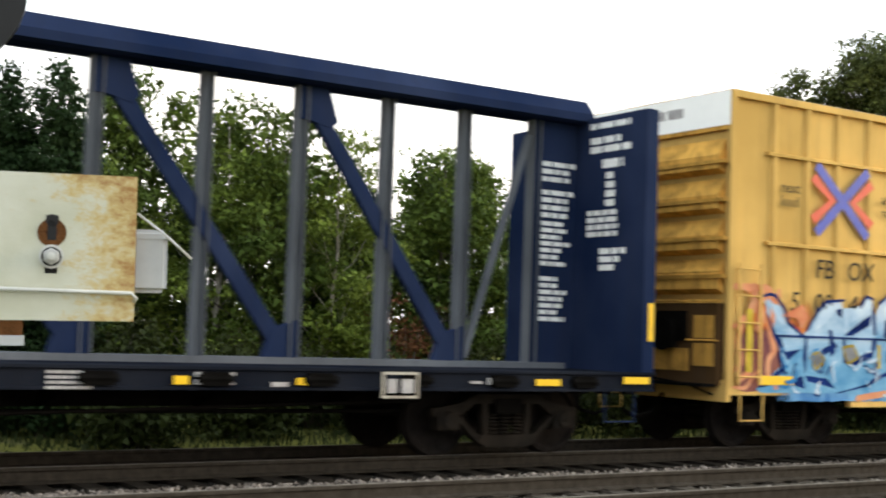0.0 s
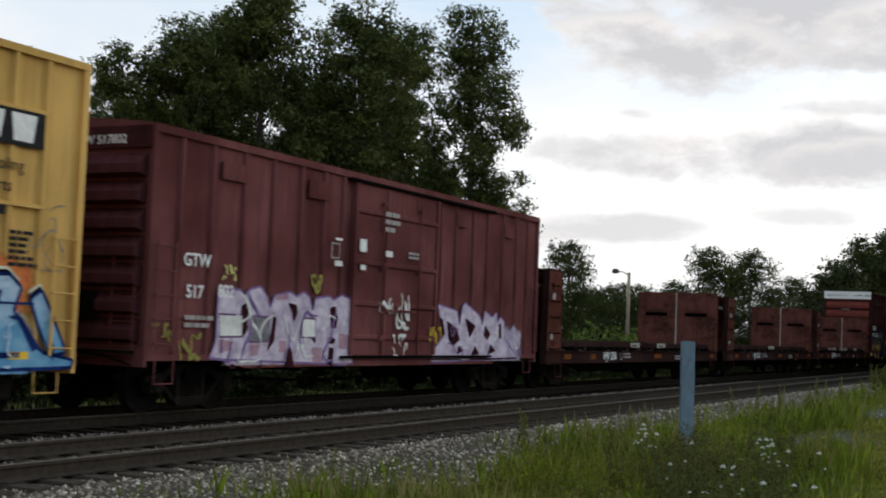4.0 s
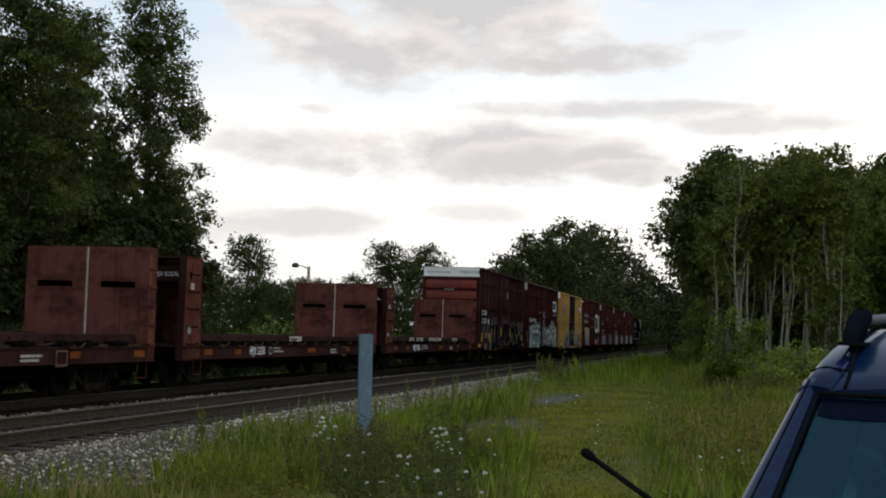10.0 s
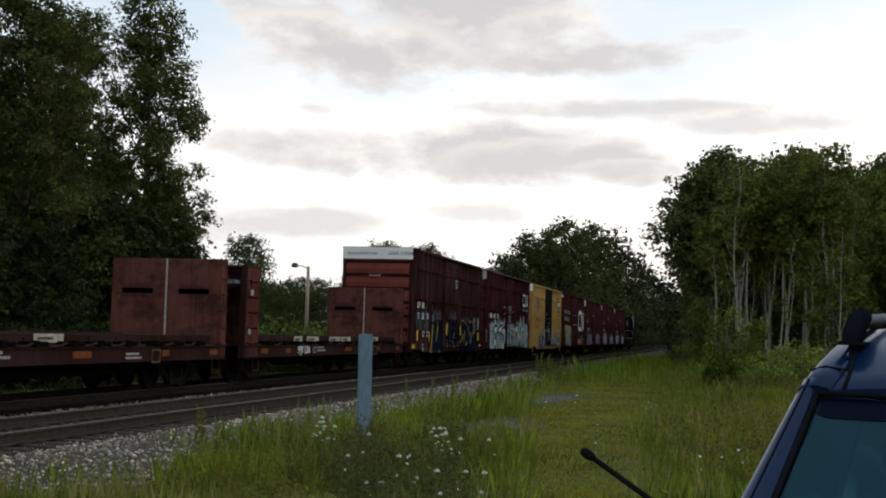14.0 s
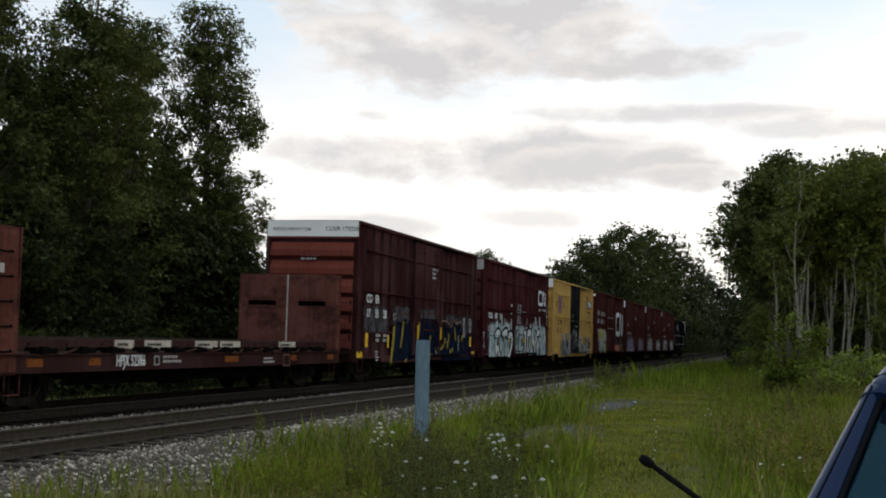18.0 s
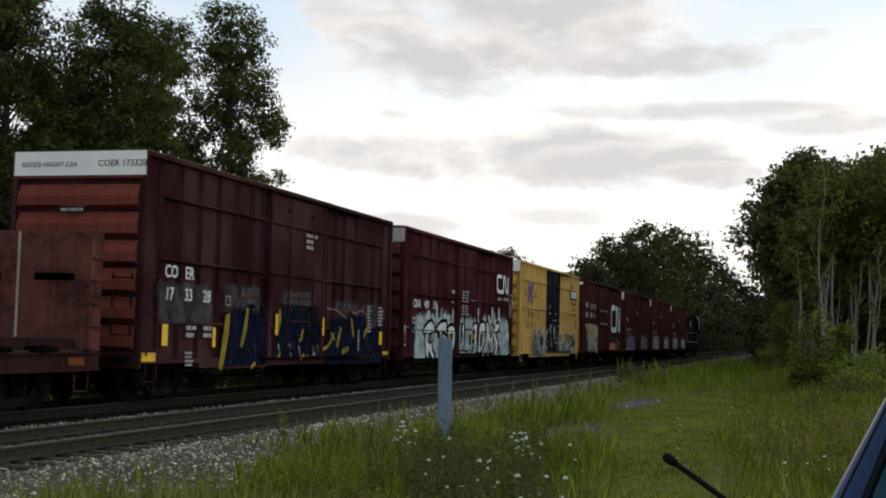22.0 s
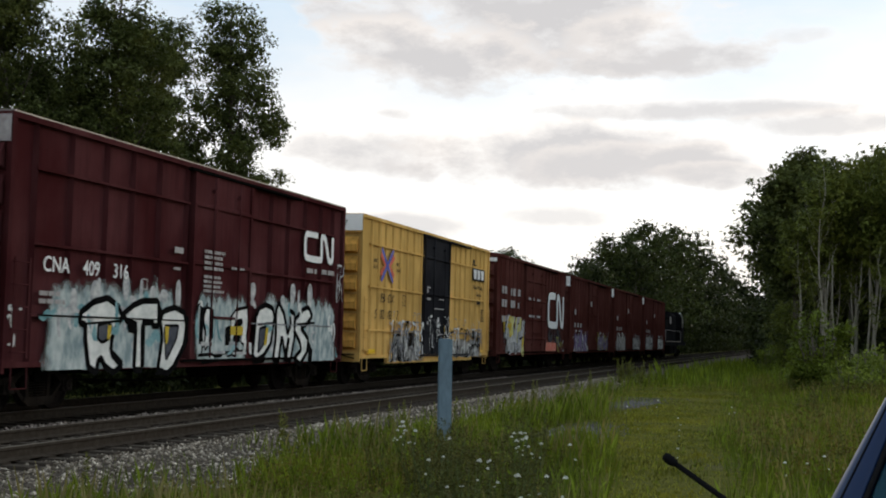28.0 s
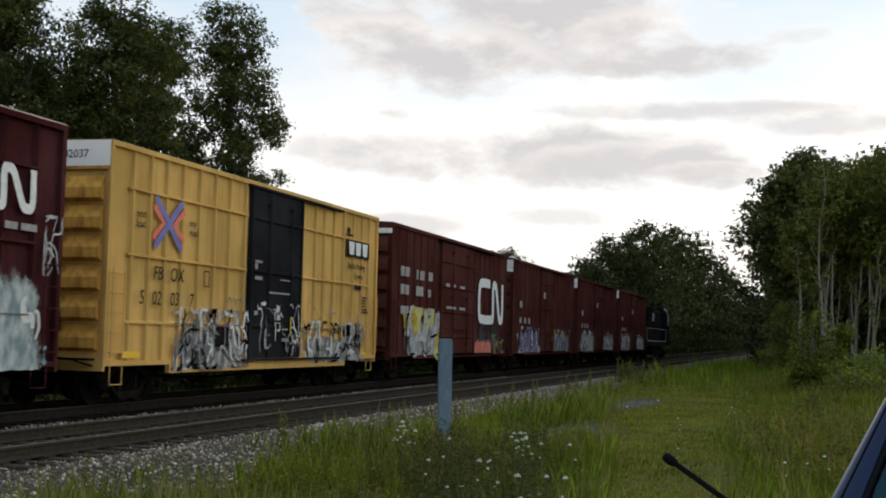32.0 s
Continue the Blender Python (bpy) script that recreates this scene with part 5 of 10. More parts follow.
P = {
    "sky": spray("sky_blue_spray", (0.085, 0.26, 0.45), (0.20, 0.41, 0.58), fade=(0.50, 0.60, 0.70), fade_z=(1.25, 2.2)),
    "deep": spray("deep_blue_spray", (0.03, 0.15, 0.36), (0.06, 0.26, 0.50)),
    "pale": spray("pale_blue_spray", (0.38, 0.52, 0.66), (0.58, 0.68, 0.75)),
    "ink": spray("navy_spray", (0.008, 0.014, 0.06), (0.015, 0.04, 0.17)),
    "black": spray("black_spray", (0.004, 0.004, 0.004), (0.010, 0.010, 0.010)),
    "lilac": spray("lilac_spray", (0.40, 0.33, 0.44), (0.66, 0.60, 0.69), 3.0),
    "wine": spray("dark_wine_spray", (0.02, 0.008, 0.012), (0.05, 0.015, 0.02)),
    "bone": spray("off_white_spray", (0.58, 0.60, 0.57), (0.80, 0.80, 0.76), 3.0),
    "silver": spray("silver_grey_spray", (0.28, 0.29, 0.30), (0.60, 0.60, 0.58), 4.0),
    "grey": spray("mid_grey_spray", (0.13, 0.13, 0.14), (0.26, 0.26, 0.27), 4.0),
    "gold": spray("yellow_spray", (0.42, 0.30, 0.04), (0.62, 0.46, 0.07)),
    "lemon": spray("pale_yellow_spray", (0.50, 0.46, 0.14), (0.60, 0.58, 0.25)),
    "olive": spray("olive_spray", (0.22, 0.22, 0.06), (0.32, 0.30, 0.08)),
    "flame": overspray("orange_flame_spray", (0.55, 0.12, 0.05), (0.62, 0.24, 0.07), 0.62, 2.6),
    "mauve": overspray("brown_violet_spray", (0.16, 0.06, 0.07), (0.30, 0.12, 0.09), 0.55, 2.4),
    "teal": overspray("teal_white_spray", (0.22, 0.29, 0.30), (0.52, 0.57, 0.55), 0.9, 1.9),
    "mist": overspray("white_mist_spray", (0.045, 0.041, 0.045), (0.088, 0.083, 0.087), 0.22, 2.2),
    "navywash": overspray("navy_wash_spray", (0.005, 0.007, 0.013), (0.012, 0.016, 0.030), 0.85, 1.6),
    "lilacwash": overspray("lilac_wash_spray", (0.30, 0.24, 0.36), (0.55, 0.50, 0.60), 0.85, 1.6),
    "violet": spray("violet_spray_line", (0.16, 0.10, 0.24), (0.26, 0.18, 0.36)),
    "bluewash": overspray("blue_wash_spray", (0.05, 0.16, 0.38), (0.18, 0.38, 0.58), 0.8, 1.6),
    "flameline": spray("salmon_line_spray", (0.60, 0.20, 0.10), (0.70, 0.36, 0.20)),
    "dust": overspray("road_dust", (0.022, 0.020, 0.020), (0.055, 0.05, 0.046), 0.45, 2.4),
    "dustline": spray("dusty_scrawl", (0.10, 0.09, 0.075), (0.16, 0.14, 0.11)),
    "tealline": spray("teal_line_spray", (0.12, 0.26, 0.28), (0.26, 0.42, 0.44)),
    "slate": spray("slate_grey_spray", (0.05, 0.055, 0.07), (0.10, 0.105, 0.12)),
    "thingrey": overspray("thin_grey_spray", (0.20, 0.19, 0.17), (0.46, 0.45, 0.42), 0.55, 2.4),
    "rust_line": spray("rust_red_line", (0.045, 0.016, 0.010), (0.10, 0.035, 0.018)),
    "slate_navy": spray("slate_navy_spray", (0.009, 0.016, 0.030), (0.020, 0.030, 0.050)),
    "cream": spray("cream_rim_spray", (0.55, 0.55, 0.42), (0.72, 0.72, 0.60)),
    "rose": spray("dusty_rose_spray", (0.34, 0.20, 0.26), (0.46, 0.30, 0.36), 3.0),
    "midnight": overspray("worn_midnight_spray", (0.005, 0.007, 0.015), (0.011, 0.016, 0.031), 1.05, 1.8),
    "dustpink": spray("dusty_pink_line", (0.16, 0.10, 0.08), (0.28, 0.19, 0.15)),
    "plum": spray("plum_line_spray", (0.10, 0.05, 0.11), (0.18, 0.10, 0.20)),
    "ochre": spray("dull_ochre_spray", (0.19, 0.14, 0.03), (0.34, 0.26, 0.05), 4.0),
    "pinkwash": overspray("salmon_spray", (0.55, 0.14, 0.10), (0.60, 0.26, 0.20), 0.8, 1.8),
    "violetwash": overspray("violet_spray", (0.14, 0.09, 0.17), (0.24, 0.22, 0.34), 0.42, 2.0),
    "greywash": overspray("pale_grey_spray", (0.24, 0.24, 0.23), (0.44, 0.44, 0.42), 0.45, 2.0),
}


def smooth_path(pts, step=7):
    p = [Vector(q) for q in pts]
    if len(p) < 3:
        return p
    p = [p[0] * 2 - p[1]] + p + [p[-1] * 2 - p[-2]]
    out = []
    for i in range(1, len(p) - 2):
        for k in range(step):
            t = k / step
            out.append(0.5 * (2 * p[i] + (p[i + 1] - p[i - 1]) * t + (2 * p[i - 1] - 5 * p[i] + 4 * p[i + 1] - p[i + 2]) * t * t + (3 * p[i] - p[i - 1] - 3 * p[i + 1] + p[i + 2]) * t ** 3))
    out.append(p[-2])
    return out


def ribbon(bm, path, width, x, taper=0.0):
    """A flat painted stroke on a car's side: path of (along, height)."""
    n = len(path)
    L, R = [], []
    for i, q in enumerate(path):
        d = path[min(i + 1, n - 1)] - path[max(i - 1, 0)]
        if d.length < 1e-6:
            d = Vector((1, 0))
        d.normalize()
        w = width / 2 * (1 - taper * abs(2 * i / max(1, n - 1) - 1) ** 2)
        e = Vector((0, 0))
        if i == 0:
            e = -d * width * 0.18
        if i == n - 1:
            e = d * width * 0.18
        m = Vector((-d.y, d.x)) * w
        a, b = q + m + e, q - m + e
        L.append(bm.verts.new((x, a.x, a.y)))
        R.append(bm.verts.new((x, b.x, b.y)))
    for i in range(n - 1):
        bm.faces.new((R[i], R[i + 1], L[i + 1], L[i]))


def wash(car, half, a, b, z0, z1, mat, x=HALF + 0.003, seed=0, ragged=0.25, name="overspray"):
    """A sprayed patch with a ragged top."""
    rng = random.Random(seed)
    n = max(6, int((b - a) / 0.12))
    bm = bmesh.new()
    lo, hi = [], []
    for i in range(n + 1):
        y = a - half + (b - a) * i / n
        lo.append(bm.verts.new((x, y, z0 + rng.uniform(0, 0.02))))
        hi.append(bm.verts.new((x, y, z1 + ragged * 0.6)))
    for i in range(n):
        bm.faces.new((lo[i], lo[i + 1], hi[i + 1], hi[i]))
    return part(name, bm, mat, car)


def scribble(car, half, a, b, z0, z1, n, width, mats, seed, x=HALF + 0.008, name="graffiti_stroke", long=0.5):
    """Loose sprayed swirls inside a patch, a part for each colour."""
    rng = random.Random(seed)
    sets = {m.name: (m, bmesh.new()) for m in mats}
    for i in range(n):
        m = mats[i % len(mats)]
        y, z = a - half + (b - a) * rng.random(), z0 + (z1 - z0) * rng.random()
        ang = rng.uniform(0, 6.3)
        pts = []
        for k in range(rng.randint(4, 6)):
            pts.append((min(b - half, max(a - half, y)), min(z1, max(z0, z))))
            ang += rng.uniform(-1.3, 1.5)
            st = (z1 - z0) * long * rng.uniform(0.35, 0.8)
            y, z = y + math.cos(ang) * st * 0.7, z + math.sin(ang) * st
        ribbon(sets[m.name][1], smooth_path(pts, 6), width * rng.uniform(0.6, 1.4), x + 0.0006 * i, 0.5)
    for m, bm in sets.values():
        tagged(part(name, bm, m, car), kind="stuff")


def bars(car, half, rects, mat, name="marking", x=HALF + 0.010):
    for a, b, z0, z1 in rects:
        part(name, boxes((x, x + 0.004, a - half, b - half, z0, z1)), mat, car)


def frame_mark(car, half, a, b, z0, z1, mat, w=0.04, x=HALF + 0.010):
    part("stencil_box", boxes((x, x + 0.004, a - half, b - half, z0, z0 + w), (x, x + 0.004, a - half, b - half, z1 - w, z1), (x, x + 0.004, a - half, a - half + w, z0 + w, z1 - w), (x, x + 0.004, b - half - w, b - half, z0 + w, z1 - w)), mat, car)


def emblem(car, half, a, b, z0, z1, w):
    """The white continuous-line emblem, drawn as one bent stroke."""
    k = (b - a)
    pts = [(0.42, 0.98), (0.16, 0.98), (0.02, 0.86), (0.02, 0.14), (0.14, 0.02), (0.50, 0.02), (0.57, 0.12), (0.57, 0.86), (0.62, 0.97), (0.70, 0.86), (0.83, 0.14), (0.90, 0.03), (0.97, 0.14), (0.97, 0.98)]
    bm = bmesh.new()
    ribbon(bm, smooth_path([(a - half + k * p, z0 + (z1 - z0) * q) for p, q in pts], 5), w, HALF + 0.012)
    part("emblem", bm, M["stencil"], car, "white single-line emblem")


def fbox_marks(car, h, first):
    k = M["stencil_black"]
    # crossed emblem: blue bars with red inside
    cx, cz = 2.33, 3.66
    for sx in (-1, 1):
        for sz in (-1, 1):
            bm = bmesh.new()
            ribbon(bm, [Vector((cx - h + sx * 0.55, cz + sz * 0.48)), Vector((cx - h + sx * 0.10, cz + sz * 0.09)), Vector((cx - h, cz))], 0.15, HALF + 0.012)
            part("emblem_bar", bm, M["logo_blue"], car)
        bm = bmesh.new()
        ribbon(bm, [Vector((cx - h + sx * 0.63, cz + 0.30)), Vector((cx - h + sx * 0.23, cz)), Vector((cx - h + sx * 0.63, cz - 0.30))], 0.15, HALF + 0.016)
        part("emblem_chevron", bm, M["logo_red"], car)
    for txt, u, z in (("next", 1.0, 3.70), ("load", 1.0, 3.50), ("any", 3.22, 3.70), ("road", 3.22, 3.50)):
        letters(txt, 0.22, k, car, u - h, z)
    for txt, u, z in (("FB", 1.74, 2.50), ("OX", 2.44, 2.50)):
        letters(txt, 0.40, k, car, u - h, z, shear=0.12)
    for txt, u in (("5", 1.22), ("02" if not first else "00", 1.72), ("03" if not first else "44", 2.48), ("7" if not first else "", 3.32)):
        if txt:
            letters(txt, 0.40, k, car, u - h, 2.0, shear=0.12)
    part("emblem_plate", boxes((HALF + 0.010, HALF + 0.014, 12.82 - h, 14.72 - h, 3.72, 4.20)), M["stencil_black"], car, "black emblem plate with white block shapes")
    for u in (12.95, 13.5, 14.08):
        bm = bmesh.new()
        extrude_poly(bm, [(u + 0.03 - h, 4.15), (u + 0.09 - h, 3.78), (u + 0.43 - h, 3.78), (u + 0.49 - h, 4.15)], "x", HALF + 0.014, HALF + 0.018)
        part("emblem_shape", bm, M["stencil"], car)
    for txt, u, z in (("Railcar Pooling", 12.95, 3.38), ("Experts", 13.45, 3.10)):
        letters(txt, 0.24, k, car, u - h, z)
    lines_of_writing("small_stencil", car, 13.55 - h, 2.92, 0.9, 1, 0.13, k, seed=4)
    lines_of_writing("small_stencil", car, 14.2 - h, 2.6, 0.55, 6, 0.05, M["stencil_black"], seed=9)
    frame_mark(car, h, 3.98, 4.24, 2.45, 2.80, M["stencil_black"], 0.025)
    part("builder_plate", boxes((HALF + 0.03, HALF + 0.05, 12.75 - h, 12.95 - h, 4.36, 4.52), (HALF, HALF + 0.06, 12.75 - h, 13.2 - h, 4.30, 4.34)), k, car)
    bars(car, h, [(0.62, 1.32, 0.94, 1.07), (14.3, 14.65, 0.9, 1.0)], M["reflect_yellow"], "reflector", HALF + 0.014)
    # door plates and latches
    d = HALF + 0.080
    bars(car, h, [(6.47, 6.87, 3.14, 3.2), (6.47, 6.6, 2.98, 3.12), (6.48, 6.9, 2.74, 2.82), (7.25, 8.6, 2.44, 2.48), (8.0, 8.68, 2.78, 2.81), (6.5, 6.7, 1.9, 2.0), (8.2, 8.6, 1.28, 1.36), (8.15, 8.55, 1.56, 1.6)], M["stencil_dim"], "door_label", d)
    bars(car, h, [(7.84, 8.02, 1.72, 1.92), (7.86, 8.0, 2.0, 2.15)], M["stencil"], "door_label", d)
    bars(car, h, [(8.66, 8.76, 1.42, 1.9)], M["reflect_yellow"], "reflector", d)


fbox_marks(fb1, fbh, True)
fbox_marks(fb2, fbh, False)
letters("FBOX 502037", 0.22, M["stencil_black"], fb2, -fbh - 0.010, 4.72, x=-0.25, facing="y")
lines_of_writing("small_stencil", fb1, -0.2, 4.90, 1.1, 1, 0.14, M["stencil_dim"], x=-fbh - 0.007, seed=3, facing="y")

# first yellow car: light blue angular letters, flames behind
def blot(car, half, pts, mat, x, line=None, edge=0.04, name="graffiti_letter", soft=True):
    """A painted patch with a drawn outline: corners of (along, height), rounded a little when soft."""
    c = [Vector((u - half, z)) for u, z in pts]
    if soft:
        n = len(c)
        c = [c[i].lerp(c[(i + d) % n], 0.07) for i in range(n) for d in (-1, 1)]
    bm = bmesh.new()
    bm.faces.new([bm.verts.new((x, q.x, q.y)) for q in c])
    bmesh.ops.recalc_face_normals(bm, faces=bm.faces[:])
    bmesh.ops.triangulate(bm, faces=bm.faces[:])
    p = part(name, bm, mat, car)
    if line:
        bm = bmesh.new()
        loop = c + [c[0], c[1]]
        ribbon(bm, loop, edge, x + 0.0012)
        part("letter_outline", bm, line, p)
    return p


wash(fb1, fbh, 0.06, 1.9, 0.84, 2.45, P["flame"], seed=1)
wash(fb1, fbh, 0.10, 1.2, 0.84, 2.0, P["mauve"], HALF + 0.0045, 2)
wash(fb1, fbh, 1.3, 6.2, 1.0, 2.4, P["flame"], seed=3)
wash(fb1, fbh, 4.9, 6.28, 0.80, 2.1, P["flame"], HALF + 0.0045, 4)
wash(fb1, fbh, 0.6, 5.9, 0.7, 1.6, P["bluewash"], HALF + 0.005, 90, 0.3)
scribble(fb1, fbh, 0.1, 1.0, 0.9, 2.3, 14, 0.10, [P["flameline"]], 93, HALF + 0.009, long=0.3)
scribble(fb1, fbh, 5.3, 6.2, 0.85, 2.2, 12, 0.08, [P["flameline"]], 94, HALF + 0.009, long=0.22)
for pts in ([(0.56, 0.89), (0.76, 1.01), (1.14, 1.26), (0.99, 1.51), (0.79, 1.87), (0.7, 2.19), (0.88, 2.19), (1.08, 2.01), (1.16, 1.82), (1.5, 1.65), (1.62, 1.76), (1.82, 2.01), (1.99, 2.14), (2.34, 2.17), (2.36, 2.08), (2.81, 2.1), (2.9, 2.26), (3.04, 2.22), (3.09, 1.96), (3.21, 2.19), (3.48, 2.32), (3.9, 2.08), (4.22, 1.82), (4.37, 1.98), (5.08, 2.29), (5.3, 2.06), (5.57, 1.67), (5.66, 1.1), (5.83, 0.94), (5.6, 0.7), (5.03, 0.59), (3.75, 0.6), (2.59, 0.73), (0.65, 0.76)],):
    blot(fb1, fbh, [(u, max(z, 0.83 if u < 2.6 else 0.69)) for u, z in pts], P["sky"], HALF + 0.010)
for pts in ([(0.73, 2), (0.88, 1.63), (1.2, 1.29), (1.47, 1.46), (1.14, 1.41), (1.05, 1.6), (0.95, 1.66), (0.8, 1.91)],
            [(0.56, 0.89), (0.76, 1), (1.14, 1.24), (1.2, 1.21), (0.82, 0.93)],
            [(1.55, 1.65), (1.6, 1.65), (1.59, 1.35), (1.56, 1.08), (1.51, 1.35)],
            [(2.06, 1.75), (2.13, 1.75), (2.21, 1.43), (2.1, 1.35)],
            [(2.22, 2.05), (2.36, 2.08), (2.33, 1.93), (2.24, 1.99)],
            [(2.4, 1.68), (2.8, 1.91), (3.02, 2.01), (2.97, 1.84), (2.57, 1.68)],
            [(1.76, 1.41), (2.19, 1.57), (2.26, 1.51), (1.87, 1.34)],
            [(2.39, 1.28), (3.01, 1.45), (3.04, 1.67), (3.15, 1.6), (3.04, 1.36), (2.57, 1.21)],
            [(3.34, 1.93), (3.3, 1.66), (3.39, 1.67), (3.46, 1.94)],
            [(3.92, 1.98), (3.83, 1.69), (3.98, 1.55), (4.08, 1.73)],
            [(4.18, 1.81), (4.35, 1.82), (4.63, 1.29), (4.53, 1.09), (4.2, 1.28), (4.3, 1.4)],
            [(2.23, 0.79), (2.95, 0.97), (3.06, 1.05), (3.53, 1.2), (3.66, 1.2), (3.61, 1.05), (3.33, 1.08), (2.96, 0.93), (2.32, 0.75)],
            [(4.59, 1.73), (5.21, 2.01), (5.31, 1.98), (5.16, 1.85), (4.66, 1.66)],
            [(5.04, 0.58), (5.6, 0.94), (5.77, 0.98), (5.85, 0.9), (5.37, 0.68)],
            [(4.36, 0.96), (5.01, 1.09), (5.59, 1.1), (5.55, 1.01), (4.58, 0.87)],
            [(3.65, 1.22), (3.77, 1.39), (3.9, 1.09), (3.75, 0.93)],
            [(1.57, 1.08), (2.04, 1.04), (2.22, 0.89), (2.04, 0.93), (1.61, 1)],
            [(1.1, 0.94), (1.52, 1.08), (1.56, 0.89), (1.36, 0.93)],
            [(2.37, 1.65), (2.42, 1.65), (2.46, 1.3), (2.38, 1.28)],
            [(3.01, 2.21), (3.11, 1.97), (3.13, 1.7), (3.07, 1.7)],
            [(5.52, 1.62), (5.6, 1.63), (5.59, 1.13), (5.53, 1.13)],):
    blot(fb1, fbh, [(u, max(z, 0.83 if u < 2.6 else 0.69)) for u, z in pts], P["ink"], HALF + 0.0135, name="letter_shade", soft=False)
for pts in ([(0.76, 2.16), (0.85, 2.16), (1.04, 1.97), (1.11, 1.79), (0.95, 1.87)],
            [(1.86, 1.97), (2.03, 2.1), (2.31, 2.13), (2.2, 2.07), (2, 1.85), (1.75, 1.73)],
            [(2.53, 2.04), (2.94, 2.22), (3.02, 2.11), (2.91, 2.02), (2.54, 1.87)],
            [(3.25, 2.12), (3.48, 2.27), (3.79, 2.09), (3.74, 1.84), (3.53, 1.98), (3.3, 1.97)],
            [(4.45, 1.95), (5.04, 2.21), (5.23, 2.09), (4.76, 1.99), (4.5, 1.81)],
            [(2.42, 2.02), (2.5, 2.03), (2.47, 1.76), (2.42, 1.72)],
            [(4, 1.55), (4.24, 1.48), (4.2, 1.31), (3.99, 1.36)],):
    blot(fb1, fbh, pts, P["pale"], HALF + 0.0155, name="letter_highlight")
for path in ([(0.68, 2.19), (0.79, 2.22), (0.91, 2.21), (1.12, 2.02), (1.19, 1.83), (1.51, 1.65)],
            [(1.59, 1.73), (1.82, 2.03), (1.99, 2.16), (2.39, 2.2)],
            [(2.77, 2.1), (2.88, 2.28), (3.05, 2.24)],
            [(3.19, 2.18), (3.46, 2.34), (3.71, 2.22), (3.94, 2.06), (4.24, 1.82)],
            [(4.16, 1.83), (4.37, 1.99), (5.1, 2.31), (5.32, 2.16), (5.59, 1.68)],):
    bm = bmesh.new()
    ribbon(bm, [Vector((u - fbh, z)) for u, z in path], 0.055, HALF + 0.017, 0.3)
    part("letter_outline", bm, P["ink"], fb1)
for pts in ([(1.66, 1.36), (1.86, 1.44), (1.98, 1.30), (1.78, 1.16)], [(2.36, 1.50), (2.60, 1.54), (2.72, 1.36), (2.48, 1.26)]):
    blot(fb1, fbh, pts, P["grey"], HALF + 0.018, P["ochre"], 0.04, "paint_patch")
for pts in ([(1.04, 1.92), (1.5, 2.11), (1.62, 1.92), (1.48, 1.74), (1.36, 1.90)], [(5.1, 2.26), (5.5, 2.2), (5.62, 2.0), (5.3, 2.12)], [(2.7, 0.80), (3.4, 0.88), (3.4, 0.78), (2.66, 0.70)], [(4.3, 1.10), (4.62, 1.12), (4.6, 0.98), (4.3, 0.96)], [(3.9, 2.14), (4.3, 2.2), (4.36, 1.98), (4.0, 1.96)]):
    blot(fb1, fbh, pts, P["flameline"], HALF + 0.017, name="paint_patch")
bars(fb1, fbh, [(0.34, 0.46, 1.12, 2.0), (3.16, 3.22, 1.2, 1.56), (5.38, 5.44, 1.1, 1.6), (3.56, 3.64, 0.8, 1.0)], P["gold"], "paint_patch", HALF + 0.022)
scribble(fb1, fbh, 0.9, 5.4, 0.80, 1.45, 14, 0.035, [P["ink"], P["pale"], P["pale"]], 14, HALF + 0.019, long=0.22)
scribble(fb1, fbh, 0.9, 5.3, 0.84, 1.5, 26, 0.05, [P["ink"], P["deep"], P["pale"], P["deep"]], 214, HALF + 0.0195, long=0.3)
wash(fb1, fbh, 6.35, 9.35, 0.9, 2.7, P["dust"], HALF + 0.034, 92, 0.4)
scribble(fb1, fbh, 7.0, 9.0, 1.0, 2.6, 14, 0.03, [P["grey"], P["dustline"]], 92, HALF + 0.078, long=0.18)
bars(fb1, fbh, [(6.5, 6.62, 1.95, 2.05), (6.68, 6.8, 1.95, 2.02), (8.2, 8.62, 1.0, 1.06), (8.25, 8.5, 1.1, 1.22), (9.05, 9.3, 2.1, 2.16), (7.9, 8.0, 2.3, 2.4)], M["stencil"], "paper_scrap", HALF + 0.078)
bars(fb1, fbh, [(5.22, 5.6, 2.62, 2.85), (5.95, 6.05, 2.35, 2.9)], M["stencil"], "paper_scrap", HALF + 0.03)
bars(fb1, fbh, [(4.64, 5.22, 1.16, 1.52)], P["silver"], "paint_patch", HALF + 0.024)
